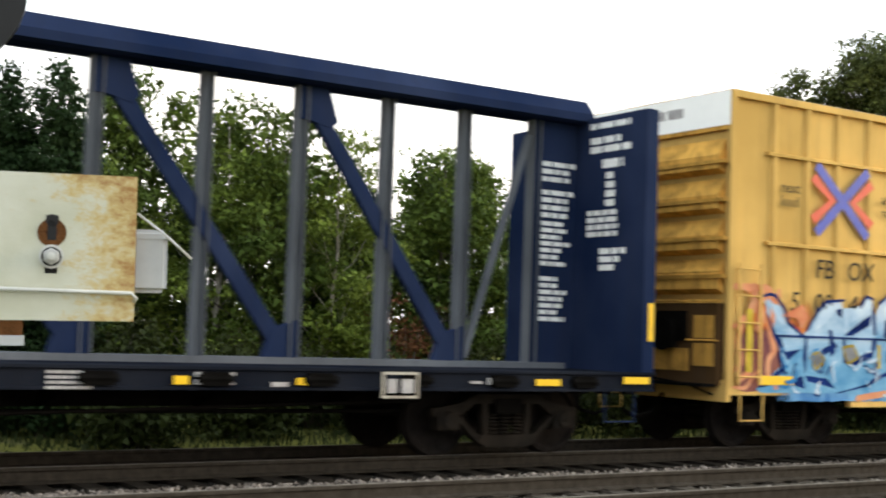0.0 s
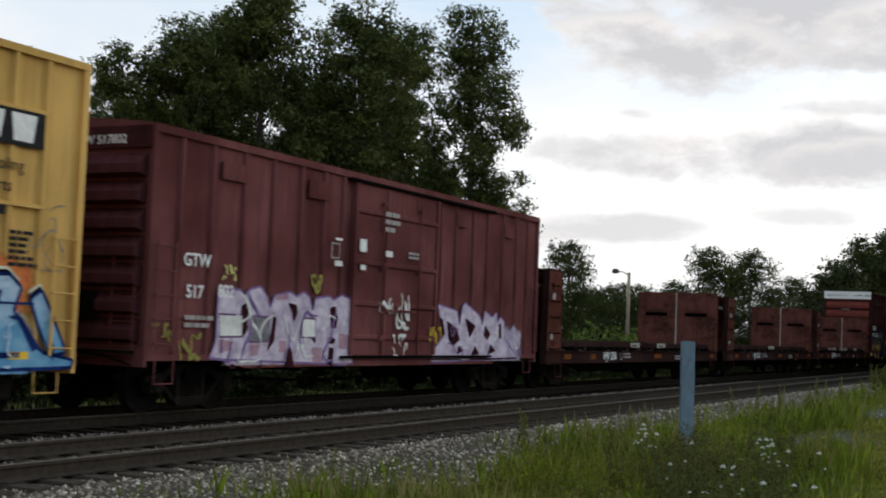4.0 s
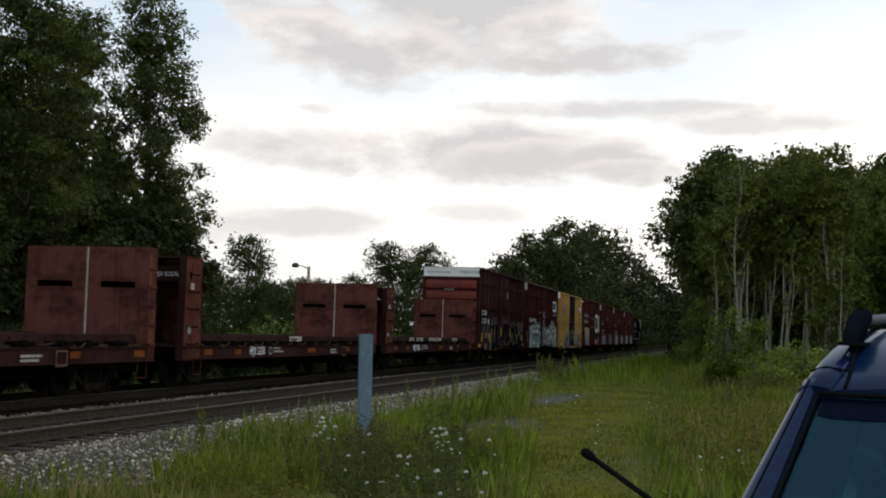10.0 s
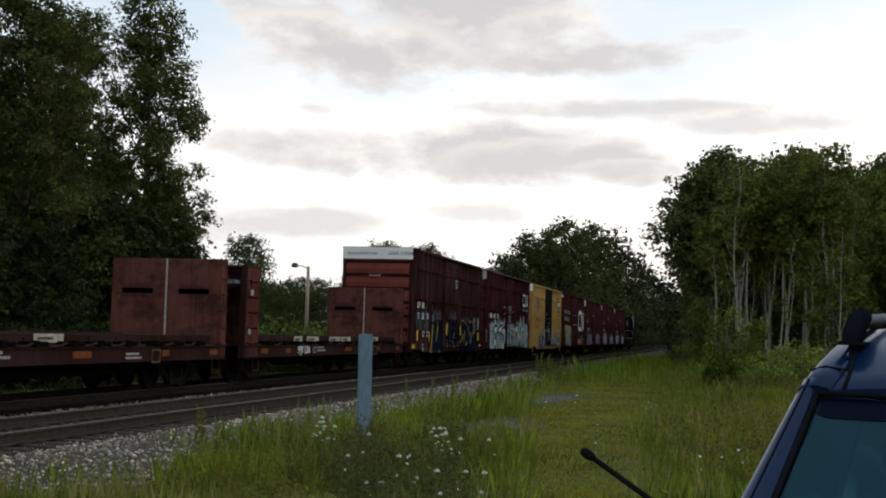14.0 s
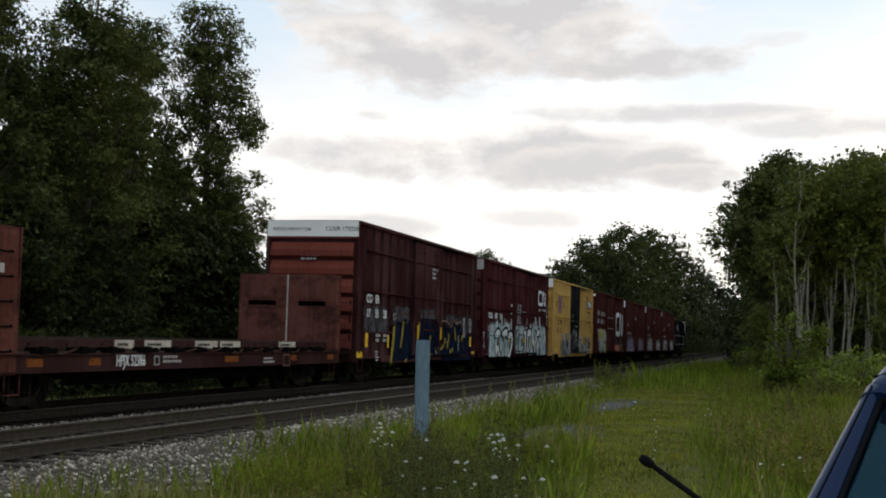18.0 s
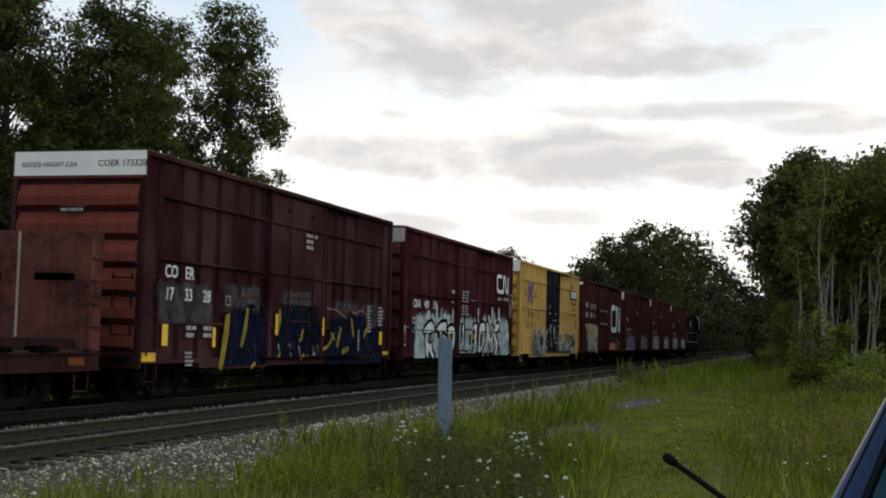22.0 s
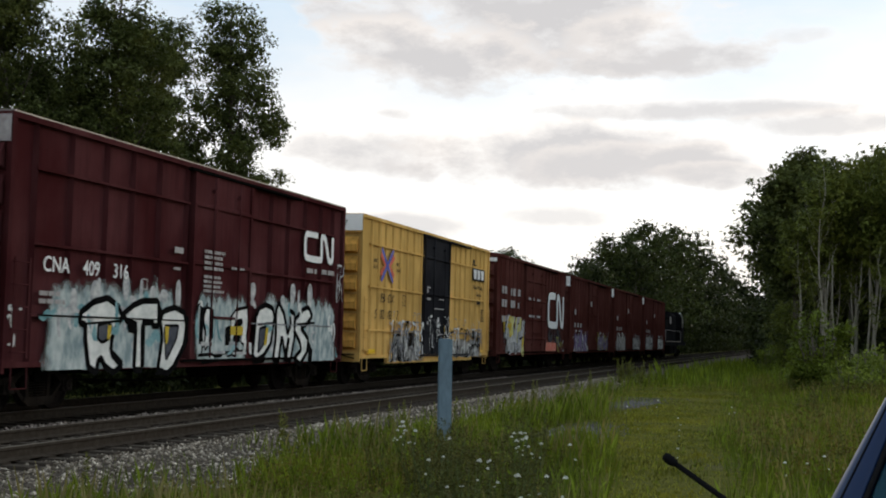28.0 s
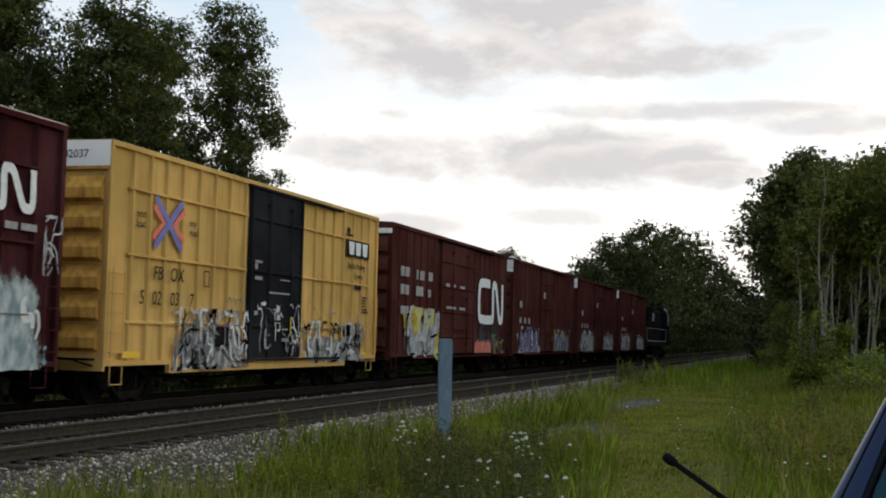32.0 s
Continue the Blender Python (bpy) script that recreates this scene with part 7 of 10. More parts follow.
for pts in ([(2.27, 1.78), (2.69, 1.98), (3.17, 2.07), (3.51, 1.95), (3.74, 1.74), (3.54, 1.56), (3.38, 1.31), (3.36, 1.07), (3.81, 0.82), (3.49, 0.67), (3.16, 0.8), (3.03, 0.95), (2.92, 0.89), (2.89, 0.68), (2.6, 0.79), (2.46, 1.3), (2.44, 1.56), (2.25, 1.59)],
            [(3.77, 1.79), (4.12, 1.96), (4.49, 2.06), (5.12, 2.08), (5.17, 1.58), (4.93, 1.57), (4.9, 1.65), (4.5, 1.62), (4.56, 0.7), (4.25, 0.71), (4.26, 1.59), (3.87, 1.66)],
            [(5.26, 1.57), (5.15, 1.75), (5.4, 1.89), (5.83, 1.97), (6.24, 1.87), (6.36, 1.62), (6.29, 1.2), (5.86, 0.74), (5.6, 0.61), (5.2, 0.68), (5.23, 0.86), (5.33, 1.32)],
            [(9.87, 1.85), (10.04, 2.07), (10.43, 2.16), (10.85, 2.09), (10.97, 1.87), (10.79, 1.21), (10.37, 0.93), (9.96, 0.83), (9.76, 0.94), (9.84, 1.47)],
            [(11.06, 2.07), (11.22, 2.24), (11.56, 1.97), (11.82, 1.46), (12.02, 1.72), (11.91, 2.06), (12.25, 1.98), (12.27, 1.35), (12.06, 0.78), (11.77, 0.85), (11.46, 1.43), (11.31, 0.79), (10.96, 0.79), (11.09, 1.34)],
            [(13.16, 2.18), (13.46, 1.95), (13.04, 1.72), (12.66, 1.64), (13.23, 1.35), (13.15, 0.99), (12.71, 0.7), (12.28, 0.85), (12.75, 1.06), (12.66, 1.26), (12.26, 1.55), (12.3, 1.85), (12.78, 2.11)],):
    blot(cna, nh, pts, P["bone"], HALF + 0.010 + 0.0001 * pts[0][0], P["black"], 0.13)
for pts in ([(2.86, 1.55), (3.21, 1.62), (3.34, 1.56), (3.28, 1.31), (3.04, 1.24), (2.88, 1.3)],
            [(5.4, 1.58), (6.01, 1.6), (5.93, 1.32), (5.51, 0.86)],
            [(10.09, 1.59), (10.48, 1.64), (10.41, 1.23), (10.04, 1)],):
    blot(cna, nh, pts, P["slate"], HALF + 0.0155, P["black"], 0.06, "letter_hollow")
for pts in ([(3.22, 1.56), (3.34, 1.56), (3.3, 1.29), (3.2, 1.31)],
            [(5.43, 1.57), (5.59, 1.57), (5.57, 1.26), (5.48, 1.2)],
            [(10.48, 1.61), (10.62, 1.62), (10.52, 1.18), (10.38, 1.2)],):
    blot(cna, nh, pts, P["gold"], HALF + 0.018, name="paint_patch", soft=False)
for pts in ([(2.34, 1.59), (3.74, 1.68), (3.74, 1.63), (2.34, 1.55)],
            [(3.42, 1.03), (3.86, 0.81), (3.73, 0.75), (3.35, 0.97)],
            [(3.87, 1.68), (4.3, 1.64), (4.28, 1.4), (3.97, 1.44)],
            [(4.48, 1.58), (4.62, 1.56), (4.64, 0.76), (4.55, 0.76)],
            [(5.18, 2), (5.38, 1.82), (5.3, 1.71), (5.21, 1.6)],
            [(6.32, 1.8), (6.47, 1.8), (6.51, 1.32), (5.96, 0.73), (5.81, 0.71), (6.32, 1.2)],
            [(9.98, 1.71), (10.95, 1.76), (10.95, 1.7), (9.98, 1.65)],
            [(11.59, 0.78), (11.81, 0.75), (11.98, 1.35), (11.83, 1.4)],
            [(12.39, 1.75), (13.63, 1.81), (13.64, 1.75), (12.39, 1.68)],
            [(13.19, 1.35), (13.54, 1.06), (13.49, 0.69), (13.25, 0.69)],
            [(5.33, 0.75), (5.73, 0.58), (5.06, 0.59)],
            [(9.76, 0.86), (10.54, 0.91), (10.42, 0.77), (9.77, 0.73)],):
    blot(cna, nh, pts, P["black"], HALF + 0.0165, name="letter_shade", soft=False)
for pts in ([(6.98, 1.99), (7.3, 2), (7.31, 1.25), (7.14, 1.08), (6.96, 1.32)],
            [(8.33, 1.81), (8.59, 1.99), (9.22, 2.06), (9.28, 1.73), (9.17, 1.18), (8.92, 1.26), (8.97, 1.78), (8.61, 1.74), (8.48, 1.46)],):
    blot(cna, nh, pts, P["bone"], HALF + 0.084, P["black"], 0.06)
for pts in ([(6.81, 2.05), (6.98, 1.99), (6.96, 1.28), (6.81, 1.2)],
            [(8.39, 1.89), (8.67, 2.04), (9.27, 2.12), (9.28, 2.04), (8.62, 1.96)],
            [(8.61, 1.72), (8.94, 1.76), (8.86, 1.26), (8.47, 1.25)],
            [(7.3, 2), (7.47, 1.97), (7.47, 1.33), (7.31, 1.25)],
            [(8.07, 1.58), (8.35, 1.65), (8.39, 1.2), (8.1, 1.18)],
            [(6.8, 1.01), (9.3, 1.1), (9.31, 1.02), (6.8, 0.94)],
            [(6.97, 0.84), (7.78, 0.9), (7.79, 0.83), (6.98, 0.78)],):
    blot(cna, nh, pts, P["black"], HALF + 0.088, name="letter_shade", soft=False)
bars(cna, nh, [(8.35, 9.0, 1.42, 1.62)], P["gold"], "paint_patch", HALF + 0.09)
bars(cna, nh, [(6.9, 7.4, 1.18, 1.26), (7.5, 8.1, 1.0, 1.06), (8.3, 8.7, 1.2, 1.27), (8.5, 9.2, 0.98, 1.04)], P["silver"], "paint_patch", HALF + 0.089)
scribble(cna, nh, 0.9, 6.3, 1.0, 2.2, 16, 0.16, [P["silver"], P["tealline"]], 147, HALF + 0.0045, long=0.25)
scribble(cna, nh, 9.6, 15.4, 0.9, 2.2, 18, 0.14, [P["silver"], P["tealline"], P["bone"]], 148, HALF + 0.0045, long=0.25)
scribble(cna, nh, 6.7, 9.3, 0.95, 2.1, 14, 0.09, [P["black"], P["tealline"], P["bone"]], 149, HALF + 0.083, long=0.3)
for i, (u, z) in enumerate(((2.85, 2.33), (2.73, 2.13), (3.83, 2.36), (4.42, 2.33), (5.35, 2.21), (5.95, 2.29), (7.39, 2.23), (9.65, 2.51), (11.46, 2.33), (12.49, 2.35), (12.09, 2.55), (4.88, 2.22), (6.59, 2.28), (13.25, 2.54), (2.03, 2))):
    w, hh = 0.07 + 0.05 * (i * 5 % 3), 0.11 + 0.05 * (i * 7 % 4)
    blot(cna, nh, [(u + w * math.cos(k * 0.6283), z + hh * math.sin(k * 0.6283) * (1.0 if k < 5 else 1.6)) for k in range(10)], P["silver"], HALF + 0.007, name="spray_drip", soft=False)
scribble(cna, nh, 15.2, 15.7, 2.4, 3.4, 10, 0.05, [P["silver"]], 49, HALF + 0.012)
scribble(cna, nh, 0.1, 0.5, 1.2, 1.8, 4, 0.08, [P["bone"]], 50)
part("corner_patch", boxes((HALF - 0.6, HALF - 0.03, -nh - 0.008, -nh - 0.002, 4.55, 5.0)), M["stencil_dim"], cna)

# second yellow car: grey swirls
wash(fb2, fbh, 2.6, 6.4, 0.68, 1.75, P["thingrey"], seed=51)
scribble(fb2, fbh, 2.7, 6.25, 0.70, 1.95, 96, 0.07, [P["silver"], P["grey"], P["bone"], P["black"], P["grey"]], 52, long=0.3)
scribble(fb2, fbh, 2.7, 6.25, 1.4, 2.25, 12, 0.03, [P["grey"], P["silver"]], 152, long=0.4)
bars(fb2, fbh, [(4.6, 5.25, 1.15, 1.6)], M["truck"], "paint_patch", HALF + 0.04)
wash(fb2, fbh, 9.5, 14.6, 0.75, 1.55, P["thingrey"], seed=53)
scribble(fb2, fbh, 9.6, 14.4, 0.75, 1.8, 96, 0.06, [P["silver"], P["bone"], P["grey"], P["black"]], 54, long=0.3)
scribble(fb2, fbh, 9.7, 14.2, 1.4, 2.15, 16, 0.03, [P["grey"], P["silver"]], 154, long=0.4)
scribble(fb2, fbh, 6.6, 9.2, 0.9, 2.2, 22, 0.05, [P["bone"], P["silver"], P["grey"]], 55, HALF + 0.1, long=0.25)
scribble(fb2, fbh, 8.4, 9.3, 0.95, 1.5, 6, 0.05, [P["silver"]], 56, HALF + 0.1)
bars(fb2, fbh, [(12.8, 13.2, 1.45, 1.75), (13.6, 14.1, 1.1, 1.5)], P["black"], "paint_patch", HALF + 0.04)

# red car with the large emblem
emblem(cn2, kh, 11.1, 15.2, 2.2, 3.72, 0.36)
bars(cn2, kh, [(0.9, 1.25, 3.42, 3.74), (1.35, 1.8, 3.42, 3.74), (2.6, 2.8, 3.38, 3.70), (3.0, 3.5, 3.38, 3.7), (4.0, 4.5, 3.4, 3.7), (0.9, 1.3, 2.84, 3.16), (1.4, 1.8, 2.84, 3.16), (2.6, 3.4, 2.84, 3.16), (4.0, 4.3, 2.84, 3.1), (0.95, 1.35, 2.2, 2.46), (1.45, 1.8, 2.2, 2.46), (2.6, 3.5, 2.2, 2.46), (3.9, 4.8, 2.2, 2.46)], M["stencil_dim"], "marking")
bars(cn2, kh, [(6.0, 6.5, 3.3, 3.42), (6.9, 7.3, 3.3, 3.42), (7.9, 8.6, 3.3, 3.4), (6.1, 7.4, 2.5, 2.6), (7.9, 8.7, 2.5, 2.6)], M["stencil_dim"], "marking", HALF + 0.082)
wash(cn2, kh, 1.3, 6.2, 0.85, 2.4, P["greywash"], seed=61, ragged=0.4)
scribble(cn2, kh, 1.4, 5.4, 0.9, 2.3, 20, 0.34, [P["gold"], P["silver"], P["lemon"], P["silver"]], 62)
scribble(cn2, kh, 1.4, 5.4, 0.9, 2.2, 12, 0.08, [P["grey"], P["black"]], 63, HALF + 0.024)
wash(cn2, kh, 10.3, 13.6, 0.84, 1.55, P["pinkwash"], seed=64, ragged=0.1)
wash(cn2, kh, 10.4, 15.5, 1.3, 2.2, P["mist"], seed=65, ragged=0.5)
scribble(cn2, kh, 13.4, 15.6, 0.9, 1.6, 10, 0.1, [P["olive"], P["grey"]], 66)
part("corner_patch", boxes((HALF - 0.5, HALF - 0.03, -kh - 0.008, -kh - 0.002, 4.72, 4.88)), M["stencil"], cn2)
for i, (car, m1, m2) in enumerate(((TAIL[0], "violetwash", "olive"), (TAIL[1], "greywash", "silver"), (TAIL[2], "greywash", "bone"))):
    th = 7.65
    wash(car, th, 0.8, 6.4, 0.84, 2.1, P[m1], seed=70 + i, ragged=0.5)
    wash(car, th, 8.5, 14.6, 0.84, 1.95, P["greywash" if i else "violetwash"], seed=75 + i, ragged=0.5)
    scribble(car, th, 1.0, 6.0, 0.9, 2.0, 44, 0.11, [P["silver"], P["grey"], P["bone"], P["black"], P["violet" if i == 0 else "slate"]], 80 + i, long=0.3)
    scribble(car, th, 8.8, 14.0, 0.9, 1.95, 46, 0.11, [P[m2], P["silver"], P["grey"], P["black"], P[m2]], 85 + i, long=0.3)
    bars(car, th, [(1.2, 1.7, 2.9, 3.2), (1.2, 1.6, 2.2, 2.45), (2.2, 2.6, 2.2, 2.45), (3.1, 3.5, 2.2, 2.45), (6.6, 7.2, 3.5, 3.8)], M["stencil_dim"], "marking", HALF + 0.04)
    part("corner_patch", boxes((HALF - 1.0, HALF - 0.03, -th - 0.008, -th - 0.002, 4.45, 4.98)), M["stencil"], car, "white painted corner patch")

# flat cars: numbers, stencils and pale plates on the load bearers
for i, (car, num, plates) in enumerate(zip(flats, ("HPJX 52286", "HPJX 52276", "HPJX 52386"), (((7.6, 8.5), (10.4, 11.3)), ((8.3, 9.43),), ((4.69, 5.47), (5.93, 7.11), (8.29, 9.47), (9.6, 10.76), (13.24, 14.4))))):
    letters(num, 0.32, M["stencil"], car, 4.32 - 8.7, 0.805, stretch=0.74, bold=0.001, x=HALF + 0.056)
    frame_mark(car, 8.7, 5.96, 6.2, 0.80, 1.0, M["stencil_dim"], 0.03)
    lines_of_writing("small_stencil", car, 6.35 - 8.7, 1.0, 0.85, 2, 0.055, M["stencil_dim"], seed=90 + i)
    lines_of_writing("small_stencil", car, 11.75 - 8.7, 0.92, 0.85, 2, 0.05, M["stencil_dim"], seed=95 + i)
    frame_mark(car, 8.7, 12.95, 13.4, 0.68, 1.0, M["stencil_faded"], 0.04, HALF + 0.052)
    for a, b in plates:
        p = part("load_plate", boxes((1.312, 1.322, a - 8.7, b - 8.7, 1.14, 1.315)), M["plate"], car, "pale stencilled plate on the load bearer")
        lines_of_writing("plate_stencil", p, a + 0.12 - 8.7, 1.25, (b - a) * 0.7, 1, 0.05, M["stencil_black"], x=1.322, seed=99)
    letters(num, 0.145, M["stencil"], car, -8.7 + 0.290, 2.74, x=0.50, facing="y")
    bars(car, 8.7, [(0.35, 0.55, 2.42, 2.58)], M["stencil_dim"], "marking", HALF + 0.004)

# centre-beam car
lines_of_writing("small_stencil", blue, 14.43 - bh, 1.03, 0.62, 4, 0.03, M["stencil_dim"], x=HALF + 0.042, seed=101)
bars(blue, bh, [(15.74, 15.9, 0.90, 0.99), (17.15, 17.61, 0.90, 0.98), (20.43, 20.81, 0.91, 0.99), (21.85, 22.29, 0.94, 1.03)], M["reflect_yellow"], "reflector", HALF + 0.041)
bars(blue, bh, [(15.97, 16.1, 0.98, 1.03), (16.2, 16.42, 0.98, 1.03), (15.97, 16.1, 0.9, 0.95), (16.2, 16.42, 0.9, 0.95), (16.85, 17.05, 0.88, 0.93), (19.45, 19.62, 0.93, 0.96), (19.7, 19.88, 0.92, 1.0)], M["stencil_dim"], "marking", HALF + 0.041)
bars(blue, bh, [(22.29, 22.38, 1.5, 2.0)], M["reflect_yellow"], "reflector", HALF + 0.002)
frame_mark(blue, bh, 18.18, 18.67, 0.76, 1.06, M["plate"], 0.03, HALF + 0.13)
bars(blue, bh, [(18.25, 18.38, 0.82, 0.98), (18.44, 18.6, 0.82, 0.98)], M["stencil_dim"], "marking", HALF + 0.13)
for k, (z, rows, w) in enumerate(((3.96, 3, 0.66), (3.56, 4, 0.6), (3.12, 7, 0.52), (2.35, 7, 0.5))):
    lines_of_writing("warning_stencil", blue, bh - 0.80, z, w, rows, 0.068 if k < 2 else 0.06, M["stencil"], x=0.052, seed=110 + k, gap=1.55)
for k, (xx, z, rows, w, hh) in enumerate(((0.35, 4.5, 1, 1.05, 0.08), (0.36, 4.3, 2, 1.0, 0.09), (0.62, 3.98, 1, 0.55, 0.12), (0.32, 3.28, 4, 1.0, 0.07), (0.6, 2.75, 3, 0.55, 0.08), (0.7, 3.8, 4, 0.22, 0.09))):
    lines_of_writing("warning_stencil", blue, xx, z, w, rows, hh, M["stencil"], x=bh - 0.202, seed=120 + k, facing="y", gap=1.4)


# dark line painted across the graffiti as the low belt's shadow
def belt_shade(car, half, a, b, z, mat):
    bm = bmesh.new()
    ribbon(bm, [Vector((a - half, z)), Vector(((a + b) / 2 - half, z)), Vector((b - half, z))], 0.030, HALF + 0.028)
    part("belt_shadow", bm, mat, car)


belt_shade(fb1, fbh, 0.95, 6.0, 1.64, P["ink"])
belt_shade(fb1, fbh, 9.6, 14.7, 1.64, P["ink"])
belt_shade(cna, nh, 0.9, 6.3, 1.70, P["black"])
belt_shade(cna, nh, 9.6, 14.8, 1.70, P["grey"])
belt_shade(fb2, fbh, 2.7, 6.0, 1.64, P["grey"])
belt_shade(fb2, fbh, 9.6, 14.2, 1.64, P["grey"])


# ---- trees and plants ----
def leaves(blobs, n, size, seed, spray=10, spread=1.9):
    """Small three-cornered leaves in twig sprays on ellipsoids (x, y, z, rx, ry, rz, share); the blades lie half flat, so the tops of the sprays catch the sky."""
    rng = np.random.default_rng(seed)
    share = np.array([b[6] for b in blobs], float)
    m = max(1, n // spray)
    which = rng.choice(len(blobs), m, p=share / share.sum())
    B = np.array([b[:6] for b in blobs], float)[which]
    d = rng.normal(size=(m, 3))
    d /= np.linalg.norm(d, axis=1)[:, None]
    r = rng.random(m) ** 0.42
    r = np.minimum(r, 0.97)
    lump = 1 + 0.24 * np.sin(d[:, 0] * 5 + which) * np.cos(d[:, 1] * 6 + which * 2) + 0.14 * np.sin(d[:, 2] * 9)
    c = B[:, :3] + d * B[:, 3:6] * (r * lump)[:, None]
    k = rng.integers(0, m, n)
    c = c[k] + np.clip(rng.normal(size=(n, 3)), -1.35, 1.35) * np.array([1.0, 1.0, 0.6]) * (size * spread * rng.uniform(0.5, 1.3, m)[k])[:, None]
    s = size * rng.uniform(0.45, 1.35, n)
    up = rng.normal(size=(n, 3)) * 0.75 + d[k] * 0.55 + np.array([0, 0, 0.75])
    up /= np.linalg.norm(up, axis=1)[:, None]
    a = np.cross(up, rng.normal(size=(n, 3)))
    a /= np.linalg.norm(a, axis=1)[:, None]
    b = np.cross(up, a)
    a, b = a * s[:, None], b * (s * 0.55)[:, None]
    return np.stack([c - b * 0.9 - a * 0.4, c + a, c + b - a * 0.5], 1)


def wood(height, radius, limbs, seed, width, profile, lean=0.0, forks=2, wobble=0.010):
    """Tapered trunk with curved limbs that fill an outline (share of height, share of width); returns the bmesh and the limb tips."""
    rng = random.Random(seed)
    bm = bmesh.new()
    pts, rad = [], []
    x = y = 0.0
    for i in range(9):
        t = i / 8
        pts.append((x, y, height * t * 0.96 - 0.3))
        rad.append(radius * (1.25 - t if i == 0 else 1 - 0.86 * t))
        x += lean * height / 8 + rng.uniform(-1, 1) * height * wobble
        y += rng.uniform(-1, 1) * height * wobble
    tube(bm, pts, rad, 8)
    tips = []
    lo = profile[0][0]
    ts, ws = [p[0] for p in profile], [p[1] for p in profile]
    for i in range(limbs):
        t = lo + (0.97 - lo) * (i + rng.random()) / limbs
        k0 = max(0.08, t - 0.12)
        k = min(7, int(k0 * 8))
        base = Vector(pts[k]).lerp(Vector(pts[k + 1]), k0 * 8 - k)
        a = i * 2.4 + rng.uniform(-0.5, 0.5)
        reach = width * float(np.interp(t, ts, ws)) * rng.uniform(0.62, 1.1)
        tip = Vector((base.x + math.cos(a) * reach, base.y + math.sin(a) * reach, height * t * 0.97))
        p = [base, base.lerp(tip, 0.5) - Vector((0, 0, 0.04 * height * rng.random())), tip]
        r0 = radius * (1 - 0.8 * t) * 0.42
        tube(bm, p, [r0, r0 * 0.6, r0 * 0.2], 5)
        tips.append((tip, 1.0))
        for f in range(forks):
            q = p[1].lerp(tip, rng.uniform(-0.2, 0.7)) + Vector((rng.uniform(-1, 1), rng.uniform(-1, 1), rng.uniform(-0.1, 0.8))) * (reach * 0.32 + 0.3)
            tube(bm, [p[1], q], [r0 * 0.45, r0 * 0.12], 3)
            tips.append((q, 0.8))
    tips.append((Vector(pts[-1]), 0.6))
    return bm, tips


ROUND = ((0.12, 0.55), (0.3, 0.9), (0.5, 1.0), (0.75, 0.8), (0.92, 0.45), (1.0, 0.1))
COLUMN = ((0.1, 0.9), (0.3, 1.15), (0.5, 1.0), (0.75, 0.8), (0.92, 0.5), (1.0, 0.15))
HIGH = ((0.48, 0.5), (0.6, 0.95), (0.75, 1.0), (0.9, 0.6), (1.0, 0.15))


def make_tree(label, height, radius, leafmat, seed, limbs=12, leaf=0.22, n=9000, width=3.0, blob=0.9, barkmat=None, name="tree", profile=ROUND, lean=0.0, forks=2, wobble=0.010):
    t = tagged(new(name), label, "tree")
    bm, tips = wood(height, radius, limbs, seed, width, profile, lean, forks, wobble)
    part("trunk", bm, barkmat or M["bark"], t)
    rng = random.Random(seed + 7)
    blobs = []
    for p, k in tips:
        r = blob * k * rng.uniform(0.65, 1.4)
        blobs.append((p.x, p.y, p.z, r * rng.uniform(0.8, 1.3), r * rng.uniform(0.8, 1.3), r * rng.uniform(0.55, 0.9), r * r))
    part("crown", quads_mesh("crown", leaves(blobs, n, leaf, seed + 3), leafmat), None, t)
    return t


def make_cedar(label, height, width, seed, n=9000):
    t = tagged(new("cedar_tree"), label, "tree")
    bm = bmesh.new()
    tube(bm, [(0, 0, -0.2), (0, 0, height * 0.5), (0, 0, height * 0.95)], [0.12, 0.08, 0.02], 7)
    part("trunk", bm, M["bark"], t)
    blobs = []
    for i in range(16):
        z = height * (0.06 + 0.9 * i / 15)
        t01 = i / 15
        w = width * 0.5 * (0.8 + 0.2 * min(1, t01 * 4)) * math.sqrt(max(0.04, 1 - (max(0, t01 - 0.45) / 0.56) ** 2.4))
        blobs.append((0.05 * math.sin(i * 2), 0.05 * math.cos(i * 3), z, w, w, height * 0.05, w * w + 0.1))
    part("crown", quads_mesh("crown", leaves(blobs, n, 0.07, seed), M["leaf_cedar"]), None, t)
    return t


